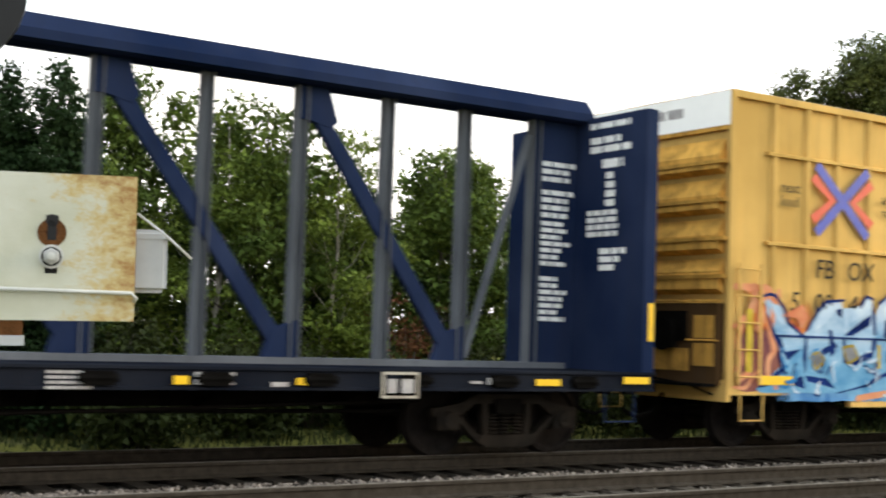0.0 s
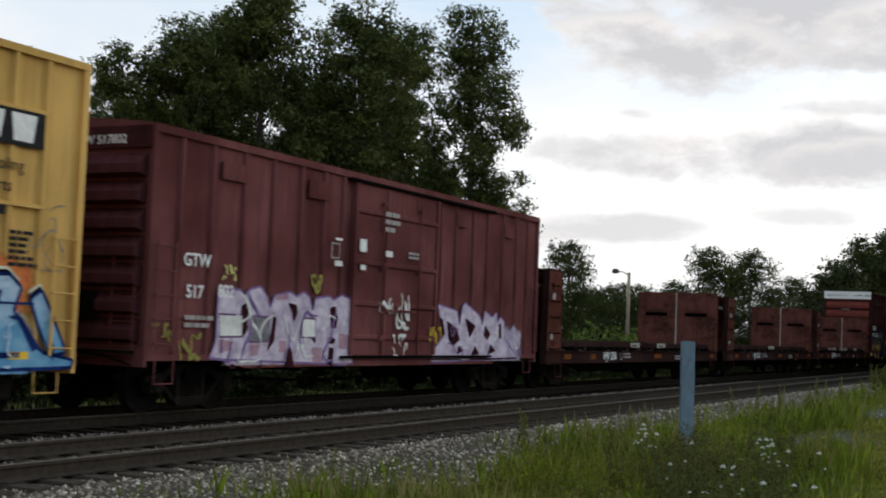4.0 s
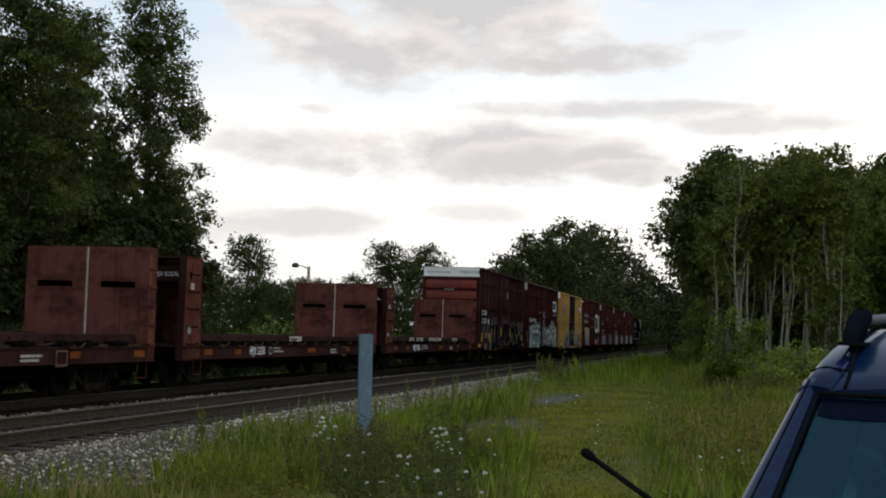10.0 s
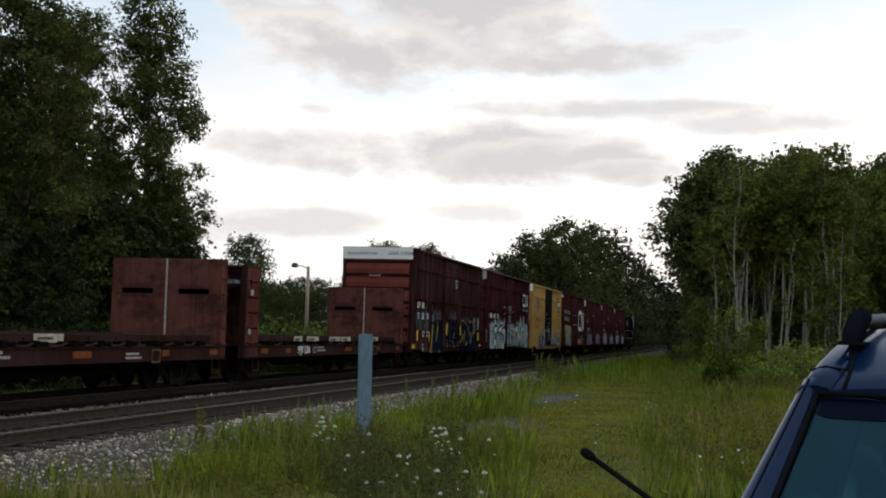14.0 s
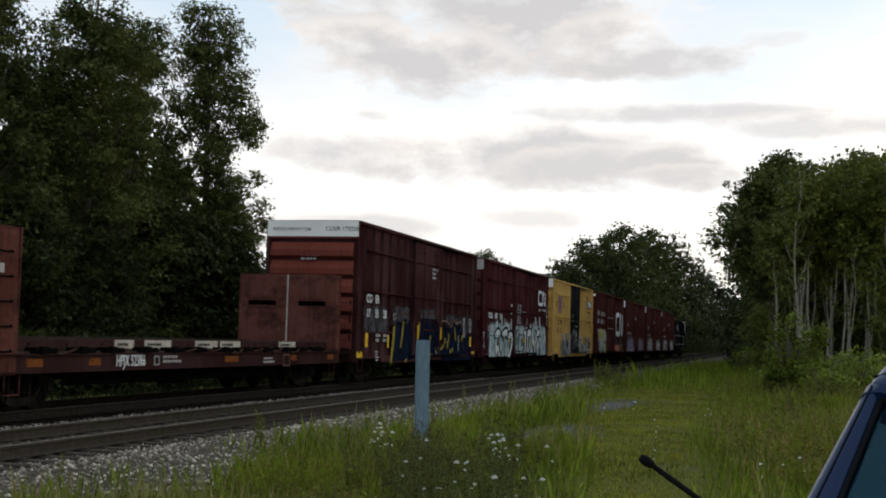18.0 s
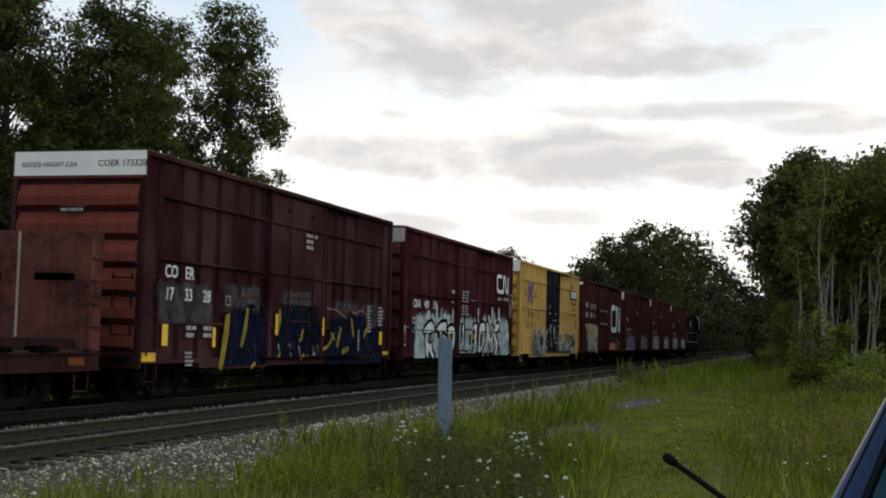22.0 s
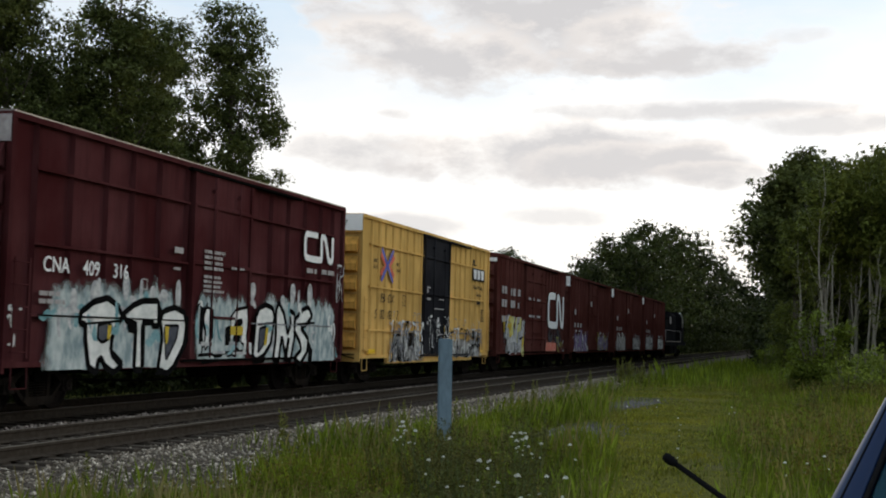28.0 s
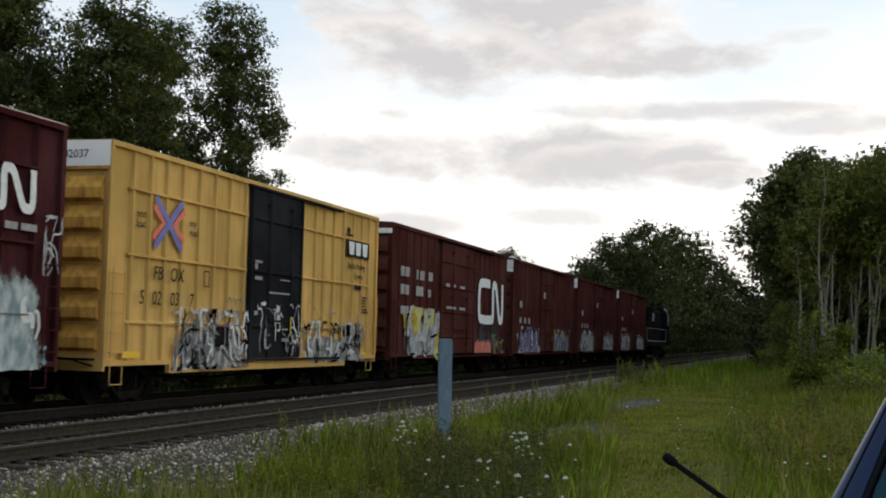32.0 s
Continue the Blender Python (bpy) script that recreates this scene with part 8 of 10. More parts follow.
def make_shrub(label, w, h, leafmat, seed, n=3500, leaf=0.12, name="shrub", arms=9, ragged=False):
    t = tagged(new(name), label, "shrub")
    rng = random.Random(seed)
    bm = bmesh.new()
    blobs = []
    for i in range(arms):
        a = i * 2.4
        r = w * 0.5 * rng.uniform(0.2, 0.85)
        p = Vector((math.cos(a) * r, math.sin(a) * r, h * rng.uniform(0.45, 0.95) * (1 - 0.25 * r / w)))
        tube(bm, [(p.x * 0.2, p.y * 0.2, -0.1), (p.x * 0.6, p.y * 0.6, p.z * 0.55), p], [0.035, 0.025, 0.008], 5)
        s = w * rng.uniform(0.16, 0.27) * math.sqrt(9 / arms)
        if ragged:
            # separate upright shoots with gaps between them
            p.z = h * (0.35 + 0.65 * rng.random() ** 1.3) * (1 - 0.35 * (r / (w * 0.5)) ** 2)
            for k in range(4):
                f = 0.25 + 0.25 * k
                blobs.append((p.x * (0.7 + 0.35 * f) + rng.uniform(-0.1, 0.1), p.y * (0.7 + 0.35 * f), p.z * f, w * 0.10 * (1.25 - 0.6 * f), w * 0.10 * (1.25 - 0.6 * f), h * 0.09, 1))
            continue
        blobs.append((p.x, p.y, p.z * 0.9, s, s, h * 0.2, 1))
        blobs.append((p.x * 0.9, p.y * 0.9, p.z * 0.42, s * 1.1, s * 1.1, h * 0.24, 1))
    stems = part("stem", bm, M["bark"], t)
    if arms > 12:
        tagged(stems, kind="stuff")
    part("foliage", quads_mesh("foliage", leaves(blobs, n, leaf, seed), leafmat), None, t)
    return t


def place(src, spots, seed=1, group="", tilt=0.0):
    """Copies of one plant at (x, y, scale); the first spot takes the original."""
    rng = random.Random(seed)
    first = True
    for x, y, s in spots:
        m = pose(x, y, ground_height(x, y), rng.uniform(-tilt, tilt), rng.uniform(-tilt, tilt), rng.uniform(0, 360))
        ob = src
        if not first:
            ob = copy_thing(src, m)
        ob.matrix_basis = m @ Matrix.Diagonal((s, s, s * rng.uniform(0.93, 1.07), 1))
        if group:
            tagged(ob, group=group)
        first = False


def polar(az, dist):
    a = radians(az)
    return -math.sin(a) * dist, math.cos(a) * dist


def plant_trees():
    # tall poplars behind the train
    big = make_tree("tall dark green poplar with an uneven crown", 15.8, 0.30, M["leaf_dark"], 11, 52, 0.105, 66000, 3.0, 0.74, name="poplar_tree", profile=COLUMN, forks=3)
    place(big, [(*polar(30.6, 53), 1.02), (*polar(35.3, 50), 0.98), (*polar(38.6, 48), 0.87)], 3, "poplars behind the line")
    col = make_tree("tall slim poplar with gaps in its crown", 16.9, 0.24, M["leaf_dark"], 23, 40, 0.105, 48000, 2.5, 0.74, name="poplar_tree", profile=COLUMN, forks=3)
    place(col, [(*polar(25.5, 60), 1.0), (*polar(41.3, 47), 0.72), (*polar(33.2, 60), 0.92), (*polar(37.0, 58), 0.98), (*polar(29.0, 62), 0.98), (*polar(24.7, 58), 0.60), (*polar(43.0, 44), 0.55)], 5, "poplars behind the line")
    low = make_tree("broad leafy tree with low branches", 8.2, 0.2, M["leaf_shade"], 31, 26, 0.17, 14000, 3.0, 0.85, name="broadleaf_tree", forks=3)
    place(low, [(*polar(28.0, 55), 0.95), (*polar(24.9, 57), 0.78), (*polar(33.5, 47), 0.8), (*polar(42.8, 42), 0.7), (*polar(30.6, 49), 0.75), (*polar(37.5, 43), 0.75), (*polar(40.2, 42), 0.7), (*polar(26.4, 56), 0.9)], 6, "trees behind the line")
    # mixed hedge row close behind the far track
    hedge = make_tree("young ash tree in a leafy hedgerow", 6.6, 0.09, M["leaf_hedge"], 41, 26, 0.105, 12000, 1.7, 0.46, name="young_tree")
    place(hedge, [(-24.6 - (i * 7 % 5) * 0.9, 3.0 + i * 1.7, 0.78 + 0.38 * ((i * 5) % 7) / 7) for i in range(17)] + [(-29.5 - (i * 3 % 4) * 0.8, 5.0 + i * 2.6, 0.80 + 0.25 * ((i * 4) % 5) / 5) for i in range(9)], 8, "hedgerow trees")
    lite = make_tree("light green young tree with thin foliage", 7.0, 0.08, M["leaf_light"], 47, 24, 0.085, 9000, 1.4, 0.40, M["birch"], name="young_tree")
    place(lite, [(-23.6 - (i * 3 % 4), 4.2 + i * 2.1, 0.72 + 0.34 * ((i * 3) % 5) / 5) for i in range(14)], 9, "hedgerow trees")
    for i, (az, d, hgt, w) in enumerate(((73.9, 22.4, 6.35, 1.75), (76.0, 22.8, 6.2, 1.6), (78.4, 22.6, 5.9, 1.7), (60.2, 31.5, 5.6, 1.6), (63.0, 30.0, 5.0, 1.6))):
        c = make_cedar("dense dark green rounded cedar", hgt, w, 60 + i, 24000 if i < 2 else 5000)
        x, y = polar(az, d)
        c.matrix_basis = pose(x, y, ground_height(x, y))
    brown = make_shrub("browned dead shrub in the hedge", 2.0, 2.6, M["leaf_rust"], 71, 2600, 0.06)
    place(brown, [(*polar(58.6, 26.5), 1.1)], 2)
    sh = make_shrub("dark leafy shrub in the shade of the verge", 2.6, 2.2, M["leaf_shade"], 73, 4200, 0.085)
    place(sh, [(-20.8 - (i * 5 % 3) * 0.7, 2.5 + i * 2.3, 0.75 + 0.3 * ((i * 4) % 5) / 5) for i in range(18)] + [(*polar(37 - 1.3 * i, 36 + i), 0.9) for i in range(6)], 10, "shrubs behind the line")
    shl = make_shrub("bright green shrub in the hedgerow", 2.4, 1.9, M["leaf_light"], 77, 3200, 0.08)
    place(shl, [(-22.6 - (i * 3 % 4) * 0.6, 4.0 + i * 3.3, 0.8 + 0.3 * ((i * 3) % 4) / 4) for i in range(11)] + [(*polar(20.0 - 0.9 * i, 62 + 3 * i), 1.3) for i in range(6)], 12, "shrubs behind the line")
    # low brush added as a dark backing for the shaded verge
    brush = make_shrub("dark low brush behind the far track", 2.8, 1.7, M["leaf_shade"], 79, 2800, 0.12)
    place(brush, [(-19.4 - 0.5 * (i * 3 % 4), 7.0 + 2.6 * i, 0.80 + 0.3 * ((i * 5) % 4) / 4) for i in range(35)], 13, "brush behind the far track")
    # yard beyond: single trees and a distant wood on the same side
    yard = make_tree("rounded broadleaf tree at the yard's edge", 9.6, 0.2, M["leaf_far"], 81, 40, 0.135, 13000, 2.6, 0.95, name="yard_tree")
    place(yard, [(*polar(21.1, 98), 0.90), (*polar(14.9, 140), 1.22), (*polar(13.2, 145), 1.22), (*polar(14.0, 165), 1.2), (*polar(19.4, 120), 0.72), (*polar(18.0, 120), 0.70), (*polar(22.8, 110), 0.72), (*polar(11.4, 170), 1.1), (*polar(18.7, 150), 0.9), (*polar(16.5, 160), 1.0), (*polar(16.9, 118), 0.66), (*polar(12.2, 150), 0.9), (*polar(10.6, 165), 0.95), (*polar(20.2, 130), 0.75)] + [(*polar(a, d), 0.52) for a, d in ((22.6, 78), (21.6, 84), (20.7, 82), (19.8, 90), (18.9, 94), (18.1, 92), (17.3, 99))], 14, "trees beyond the yard")
    far = make_tree("dark tree in the wood along the line", 15.0, 0.3, M["leaf_far"], 91, 26, 0.27, 9000, 4.6, 1.5, name="woodland_tree")
    spots = [(*polar(9.6, 165), 0.84), (*polar(8.5, 160), 0.98), (*polar(7.2, 165), 1.18), (*polar(6.0, 205), 1.42),
             (*polar(8.8, 190), 0.9), (*polar(7.8, 195), 1.1), (*polar(10.3, 185), 0.62), (*polar(6.6, 184), 0.75),
             (*polar(9.0, 150), 0.5), (*polar(7.9, 148), 0.5), (*polar(1.7, 300), 0.8), (*polar(0.6, 300), 0.8), (*polar(-0.2, 260), 0.9), (*polar(1.5, 240), 0.7)]
    place(far, spots, 15, "wood along the line")
    # wood on the near side: high crowns over bare trunks, dark undergrowth behind
    mapl = make_tree("dark maple overhanging the line from the wood", 13.9, 0.22, M["leaf_dark"], 101, 34, 0.21, 12500, 2.9, 0.95, name="maple_tree", profile=HIGH, forks=3)
    place(mapl, [(*polar(0.65, 79), 0.95), (*polar(-0.6, 82), 1.03), (*polar(-1.7, 86), 1.0), (*polar(0.0, 92), 1.08), (*polar(-3.4, 88), 1.05), (*polar(-4.9, 88), 0.99), (*polar(-6.6, 86), 0.99), (*polar(-8.4, 84), 1.0), (*polar(-2.5, 95), 1.05), (*polar(-5.6, 98), 1.05), (*polar(0.2, 104), 1.0), (*polar(0.6, 125), 1.0)], 17, "near wood")
    under = make_tree("bushy young tree under the wood's edge", 7.5, 0.12, M["leaf_dark"], 105, 20, 0.24, 6000, 3.0, 1.0, name="young_tree", profile=ROUND)
    place(under, [(*polar(-0.3 - 1.25 * i, 96 + 5 * (i % 3)), 1.0 + 0.1 * (i % 2)) for i in range(8)] + [(*polar(0.2, 84), 0.7), (*polar(0.1, 110), 0.9), (*polar(0.6, 140), 0.9), (*polar(0.8, 180), 1.0)], 18, "undergrowth of the near wood")
    edge = make_tree("mid-green broadleaf tree at the wood's edge", 8.6, 0.14, M["leaf_mid"], 107, 26, 0.16, 10000, 2.7, 0.85, name="edge_tree", profile=ROUND)
    place(edge, [(*polar(-5.9, 73), 1.0), (*polar(-7.6, 71), 1.1), (*polar(-9.2, 70), 1.1), (*polar(-6.8, 78), 1.15)], 28, "trees at the wood's edge")
    bir = make_tree("slender birch with a bare pale trunk and high crown", 11.6, 0.085, M["leaf_birch"], 111, 14, 0.14, 3400, 1.35, 0.50, M["birch"], "birch_tree", profile=((0.70, 0.4), (0.78, 0.8), (0.86, 1.0), (0.94, 0.65), (1.0, 0.15)), lean=0.01, wobble=0.014)
    place(bir, [(*polar(0.1 - 0.36 * i + 0.35 * math.sin(i * 5), 69 + 3.5 * math.sin(i * 3.1)), 0.76 + 0.32 * ((i * 7) % 5) / 5) for i in range(15)], 19, "birches at the edge of the wood", 3.5)
    bir2 = make_tree("slender leaning birch with thin foliage down its trunk", 10.4, 0.07, M["leaf_birch"], 115, 12, 0.13, 420, 1.0, 0.40, M["birch"], "birch_tree", profile=((0.42, 0.5), (0.6, 0.9), (0.8, 1.0), (0.92, 0.65), (1.0, 0.15)), lean=0.02, wobble=0.018)
    place(bir2, [(*polar(0.1 - 0.52 * i + 0.5 * math.sin(i * 7), 67 + 4 * math.sin(i * 2.3)), 0.62 + 0.45 * ((i * 3) % 7) / 7) for i in range(13)], 20, "birches at the edge of the wood", 5.0)
    olive = make_tree("olive green aspen over the wood's edge", 12.6, 0.14, M["leaf_mid"], 117, 24, 0.16, 9000, 2.2, 0.75, M["birch"], "aspen_tree", profile=((0.58, 0.4), (0.68, 0.9), (0.8, 1.0), (0.92, 0.6), (1.0, 0.15)), lean=0.01)
    place(olive, [(*polar(-2.0, 77), 0.93), (*polar(-3.3, 76), 0.98), (*polar(-4.5, 77), 0.92), (*polar(-6.2, 80), 0.95), (*polar(-0.9, 80), 0.86)], 30, "aspens at the edge of the wood", 2.0)
    sap = make_tree("light green sapling in front of the birches", 6.4, 0.06, M["leaf_birch"], 113, 16, 0.13, 5000, 1.3, 0.55, name="sapling", profile=ROUND)
    place(sap, [(*polar(-5.1, 65), 1.0), (*polar(1.0, 70), 0.6)], 29, "saplings at the wood's edge")
    bush = make_shrub("tall leafy bush at the meadow's edge", 2.3, 3.0, M["leaf_bush"], 121, 8000, 0.085, "bush", 30, True)
    place(bush, [(*polar(-0.45, 46), 1.05), (*polar(-1.0, 47), 0.72), (*polar(0.1, 47), 0.62), (*polar(-2.0, 50), 0.5), (*polar(-8, 58), 0.7), (*polar(-3.4, 60), 0.5), (*polar(-5, 57), 0.55), (*polar(1.6, 68), 0.6)], 21, "bushes in the meadow")
    bank = make_shrub("rank green weed thicket before the wood", 2.6, 1.45, M["leaf_bank"], 131, 2600, 0.07, "weed_thicket", 26, True)
    place(bank, [(*polar(-1.6 - 0.32 * i + 0.15 * math.sin(i * 4.1), 44 + 8.5 * abs(math.sin(i * 2.3)) + 0.5 * i), 1.0 + 0.55 * ((i * 7) % 5) / 5) for i in range(24)] + [(*polar(0.9 - 0.5 * i, 56 + 3 * math.sin(i * 2.0)), 0.75) for i in range(6)], 34, "weed thickets before the wood")
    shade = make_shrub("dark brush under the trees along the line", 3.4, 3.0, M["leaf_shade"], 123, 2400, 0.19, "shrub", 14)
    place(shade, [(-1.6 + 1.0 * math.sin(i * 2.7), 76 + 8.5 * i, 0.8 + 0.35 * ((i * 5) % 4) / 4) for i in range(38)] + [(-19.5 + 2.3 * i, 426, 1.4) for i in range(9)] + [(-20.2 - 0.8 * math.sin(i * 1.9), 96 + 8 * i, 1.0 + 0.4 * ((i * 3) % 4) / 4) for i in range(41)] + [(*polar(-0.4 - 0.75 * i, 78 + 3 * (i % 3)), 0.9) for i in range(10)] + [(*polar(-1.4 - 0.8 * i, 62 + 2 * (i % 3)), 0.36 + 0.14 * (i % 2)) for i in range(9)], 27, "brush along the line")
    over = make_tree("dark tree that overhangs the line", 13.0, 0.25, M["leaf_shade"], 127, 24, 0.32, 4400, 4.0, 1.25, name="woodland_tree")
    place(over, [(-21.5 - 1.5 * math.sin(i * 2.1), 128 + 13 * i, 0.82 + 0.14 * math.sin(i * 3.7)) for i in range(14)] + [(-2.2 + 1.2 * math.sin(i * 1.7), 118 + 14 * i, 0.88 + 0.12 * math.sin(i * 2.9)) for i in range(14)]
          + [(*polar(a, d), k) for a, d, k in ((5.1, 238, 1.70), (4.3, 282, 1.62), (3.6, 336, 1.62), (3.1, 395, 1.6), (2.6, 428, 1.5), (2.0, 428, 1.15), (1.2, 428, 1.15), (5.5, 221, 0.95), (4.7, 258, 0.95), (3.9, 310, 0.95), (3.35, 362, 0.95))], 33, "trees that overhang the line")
    # the wood goes on along the line
    dense = make_tree("dark woodland tree beyond the meadow", 15.0, 0.3, M["leaf_dark"], 93, 12, 0.8, 1500, 4.4, 1.7, name="woodland_tree")
    place(dense, [(5 + 9 * (i % 4) + 2 * math.sin(i * 3.3), 112 + 11 * (i // 4), 0.85 + 0.15 * math.sin(i * 2.1)) for i in range(36)] + [(-42 + 6.5 * i, 436 + 5 * (i % 3), 1.0) for i in range(10)] + [(*polar(27.5 + 2.4 * i, 70 + 3 * (i % 2)), 0.72 + 0.08 * (i % 3)) for i in range(7)], 25, "near wood")


plant_trees()


def blades(n, where, hmin, hmax, width, seed, lean=0.35):
    """Grass blades as bent narrow strips: where(rng) gives a place."""
    rng = np.random.default_rng(seed)
    c = where(rng, n)
    n = len(c)
    a = rng.uniform(0, 2 * np.pi, n)
    h = rng.uniform(hmin, hmax, n) * (0.75 + 0.8 * np.array([noise.noise(Vector((x * 0.35, y * 0.35, 9))) for x, y, _ in c]))
    l = rng.uniform(0.05, lean, n) * h
    d = np.stack([np.cos(a), np.sin(a), np.zeros(n)], 1)
    a2 = rng.uniform(0, 2 * np.pi, n)
    s = np.stack([np.cos(a2), np.sin(a2), np.zeros(n)], 1) * (width * rng.uniform(0.6, 1.5, n))[:, None]
    up = np.array([0, 0, 1.0])
    mid = c + d * (l * 0.35)[:, None] + up * (h * 0.6)[:, None]
    tip = c + d * l[:, None] + up * h[:, None]
    return np.stack([c - s, c + s, mid + s * 0.9, tip], 1)


def mown(x, y):
    """How worn the strip is that runs up the meadow: 1 in its middle, 0 in the tall growth."""
    mid = -1.4 - 0.085 * (y - 15) - 0.5 * math.sin((y - 12) * 0.07)
    half = 0.75 + 0.045 * (y - 12)
    return max(0.0, min(1.0, (half + 0.55 * noise2(x, y, 0.6) + 0.5 - abs(x - mid)) / 0.9))


BARE = ((-4.95, 37.4, 0.75, 3.6), (-4.35, 24.6, 0.70, 3.0))      # worn spots: centre and half sizes


def bare(x, y):
    return any(((x - a) / c) ** 2 + ((y - b) / d) ** 2 < 1 + 0.5 * noise2(x, y, 1.7) for a, b, c, d in BARE)


def plant_grass():
    def field(x0, x1, y0, y1, keep, power=1.5):
        def where(rng, n):
            y = y0 + (y1 - y0) * rng.random(n) ** power
            x = rng.uniform(x0, x1, n)
            k = rng.random(n)
            p = [(a, b, ground_height(a, b) - 0.02) for a, b, c in zip(x, y, k) if c < keep(a, b)]
            return np.array(p)
        return where

    def edge(x, y):
        return NEAR_TRACK + 3.25 + 0.8 * noise2(x, y, 0.45) + (0.5 if y > 30 else 0.0)

    def tall(x, y):
        if bare(x, y):
            return 0.06
        if x < edge(x, y):
            return 0.16 * (noise2(x, y + 31, 0.8) > -0.1) if x > NEAR_TRACK + 1.9 else 0.0
        return (1 - mown(x, y)) * (1.0 if noise2(x + 40, y, 0.25) > -0.35 else 0.35)
    tagged(new("tall_grass", quads_mesh("tall_grass", blades(180000, field(-8.5, 12, 8, 62, tall), 0.16, 0.58, 0.0052, 31), M["grass_tall"])), "tall uneven meadow grass and weeds", "grass", kind="stuff")
    tagged(new("dry_grass", quads_mesh("dry_grass", blades(26000, field(-8, 12, 9, 62, lambda x, y: tall(x, y) * (1 if noise2(x, y + 70, 0.3) > 0.0 else 0.25)), 0.30, 0.75, 0.0045, 32, 0.25), M["grass_dry"])), "pale seeding grass stalks in the meadow", "grass", kind="stuff")
    tagged(new("mown_grass", quads_mesh("mown_grass", blades(220000, field(-9, 6, 9, 64, lambda x, y: 0.08 if bare(x, y) else mown(x, y) * (1 if noise2(x, y + 9, 0.45) > -0.35 else 0.3)), 0.03, 0.11, 0.013, 33), M["grass_short"])), "short yellow-green grass on a worn track", "grass", kind="stuff")
    tagged(new("far_grass", quads_mesh("far_grass", blades(52000, field(-7.2, 26, 48, 120, lambda x, y: min(1, (y - 46) / 14) * (1 - 0.6 * mown(x, y)), 1.2), 0.4, 1.0, 0.016, 35), M["grass_tall"])), "distant tall meadow grass", "grass", kind="stuff")
    tagged(new("verge_grass", quads_mesh("verge_grass", blades(40000, field(-30, -17.8, 0, 120, lambda x, y: 1.0), 0.12, 0.38, 0.014, 37), M["grass_verge"])), "verge grass behind the far track, darkened for shade", "grass", kind="stuff")
    # broad-leaved weeds that fill the tall growth
    rng = np.random.default_rng(53)
    c = field(-7.5, 9, 9, 50, lambda x, y: 0.15 + 0.85 * (tall(x, y) > 0.5) * (noise2(x + 11, y + 3, 0.5) > -0.2))(rng, 60000)
    n = len(c)
    c[:, 2] += rng.random(n) ** 1.4 * 0.42
    a, b = rng.normal(size=(n, 3)), rng.normal(size=(n, 3))
    a, b = [v / np.linalg.norm(v, axis=1)[:, None] * (0.034 * k * rng.uniform(0.5, 1.6, n))[:, None] for v, k in ((a, 1.0), (b, 0.3))]
    tagged(new("weed_leaves", quads_mesh("weed_leaves", np.stack([c - a, c - b, c + a, c + b], 1), M["grass_tall"])), "broad weed leaves among the meadow grass", "weeds", kind="stuff")
    # dull weeds gone to seed on the far side of the worn strip
    rng = np.random.default_rng(59)
    c = field(-3.5, 9, 14, 52, lambda x, y: (tall(x, y) > 0.5) * (x > -1.4 - 0.085 * (y - 15)) * (0.25 + 0.75 * (noise2(x + 5, y + 17, 0.35) > -0.05)), 1.2)(rng, 60000)
    n = len(c)
    c[:, 2] += 0.1 + rng.random(n) ** 0.8 * 0.62
    a, b = rng.normal(size=(n, 3)), rng.normal(size=(n, 3))
    a, b = [v / np.linalg.norm(v, axis=1)[:, None] * (0.034 * k * rng.uniform(0.5, 1.6, n))[:, None] for v, k in ((a, 1.0), (b, 0.28))]
    tagged(new("seeding_weeds", quads_mesh("seeding_weeds", np.stack([c - a, c - b, c + a, c + b], 1), M["weed_brown"])), "dull brownish weeds gone to seed in the meadow", "weeds", kind="stuff")
    c = field(-6.5, -1.6, 9.5, 19, lambda x, y: (tall(x, y) > 0.5) * (0.15 + 0.85 * (noise2(x + 8, y + 2, 0.5) > 0.0)), 1.2)(rng, 34000)
    n = len(c)
    c[:, 2] += 0.04 + rng.random(n) ** 1.2 * 0.42
    a, b = rng.normal(size=(n, 3)), rng.normal(size=(n, 3))
    a, b = [v / np.linalg.norm(v, axis=1)[:, None] * (0.022 * k * rng.uniform(0.5, 1.4, n))[:, None] for v, k in ((a, 1.0), (b, 0.45))]
    tagged(new("seeding_weeds", quads_mesh("seeding_weeds", np.stack([c - a, c - b, c + a, c + b], 1), M["weed_brown"])), "brownish low weeds round the wooden post", "weeds", kind="stuff")
    # worn stony patches on the strip
    rng = np.random.default_rng(77)
    grit = stone_material("bluish_grit", (0.10, 0.095, 0.090), (0.30, 0.285, 0.27))
    for cx, cy, rx, ry in BARE:
        n = int(2600 * rx * ry)
        a, q = rng.uniform(0, 2 * np.pi, n), np.abs(rng.normal(0, 0.6, n))
        c = np.stack([cx + rx * q * np.cos(a), cy + ry * q * np.sin(a), np.zeros(n)], 1)
        for p in c:
            p[2] = ground_height(p[0], p[1]) + 0.006
        tagged(new("stony_patch", stones_mesh("stony_patch", c, rng.uniform(0.010, 0.036, n), grit, 5)), "bluish grey grit on the worn strip", "gravel", kind="stuff")


plant_grass()


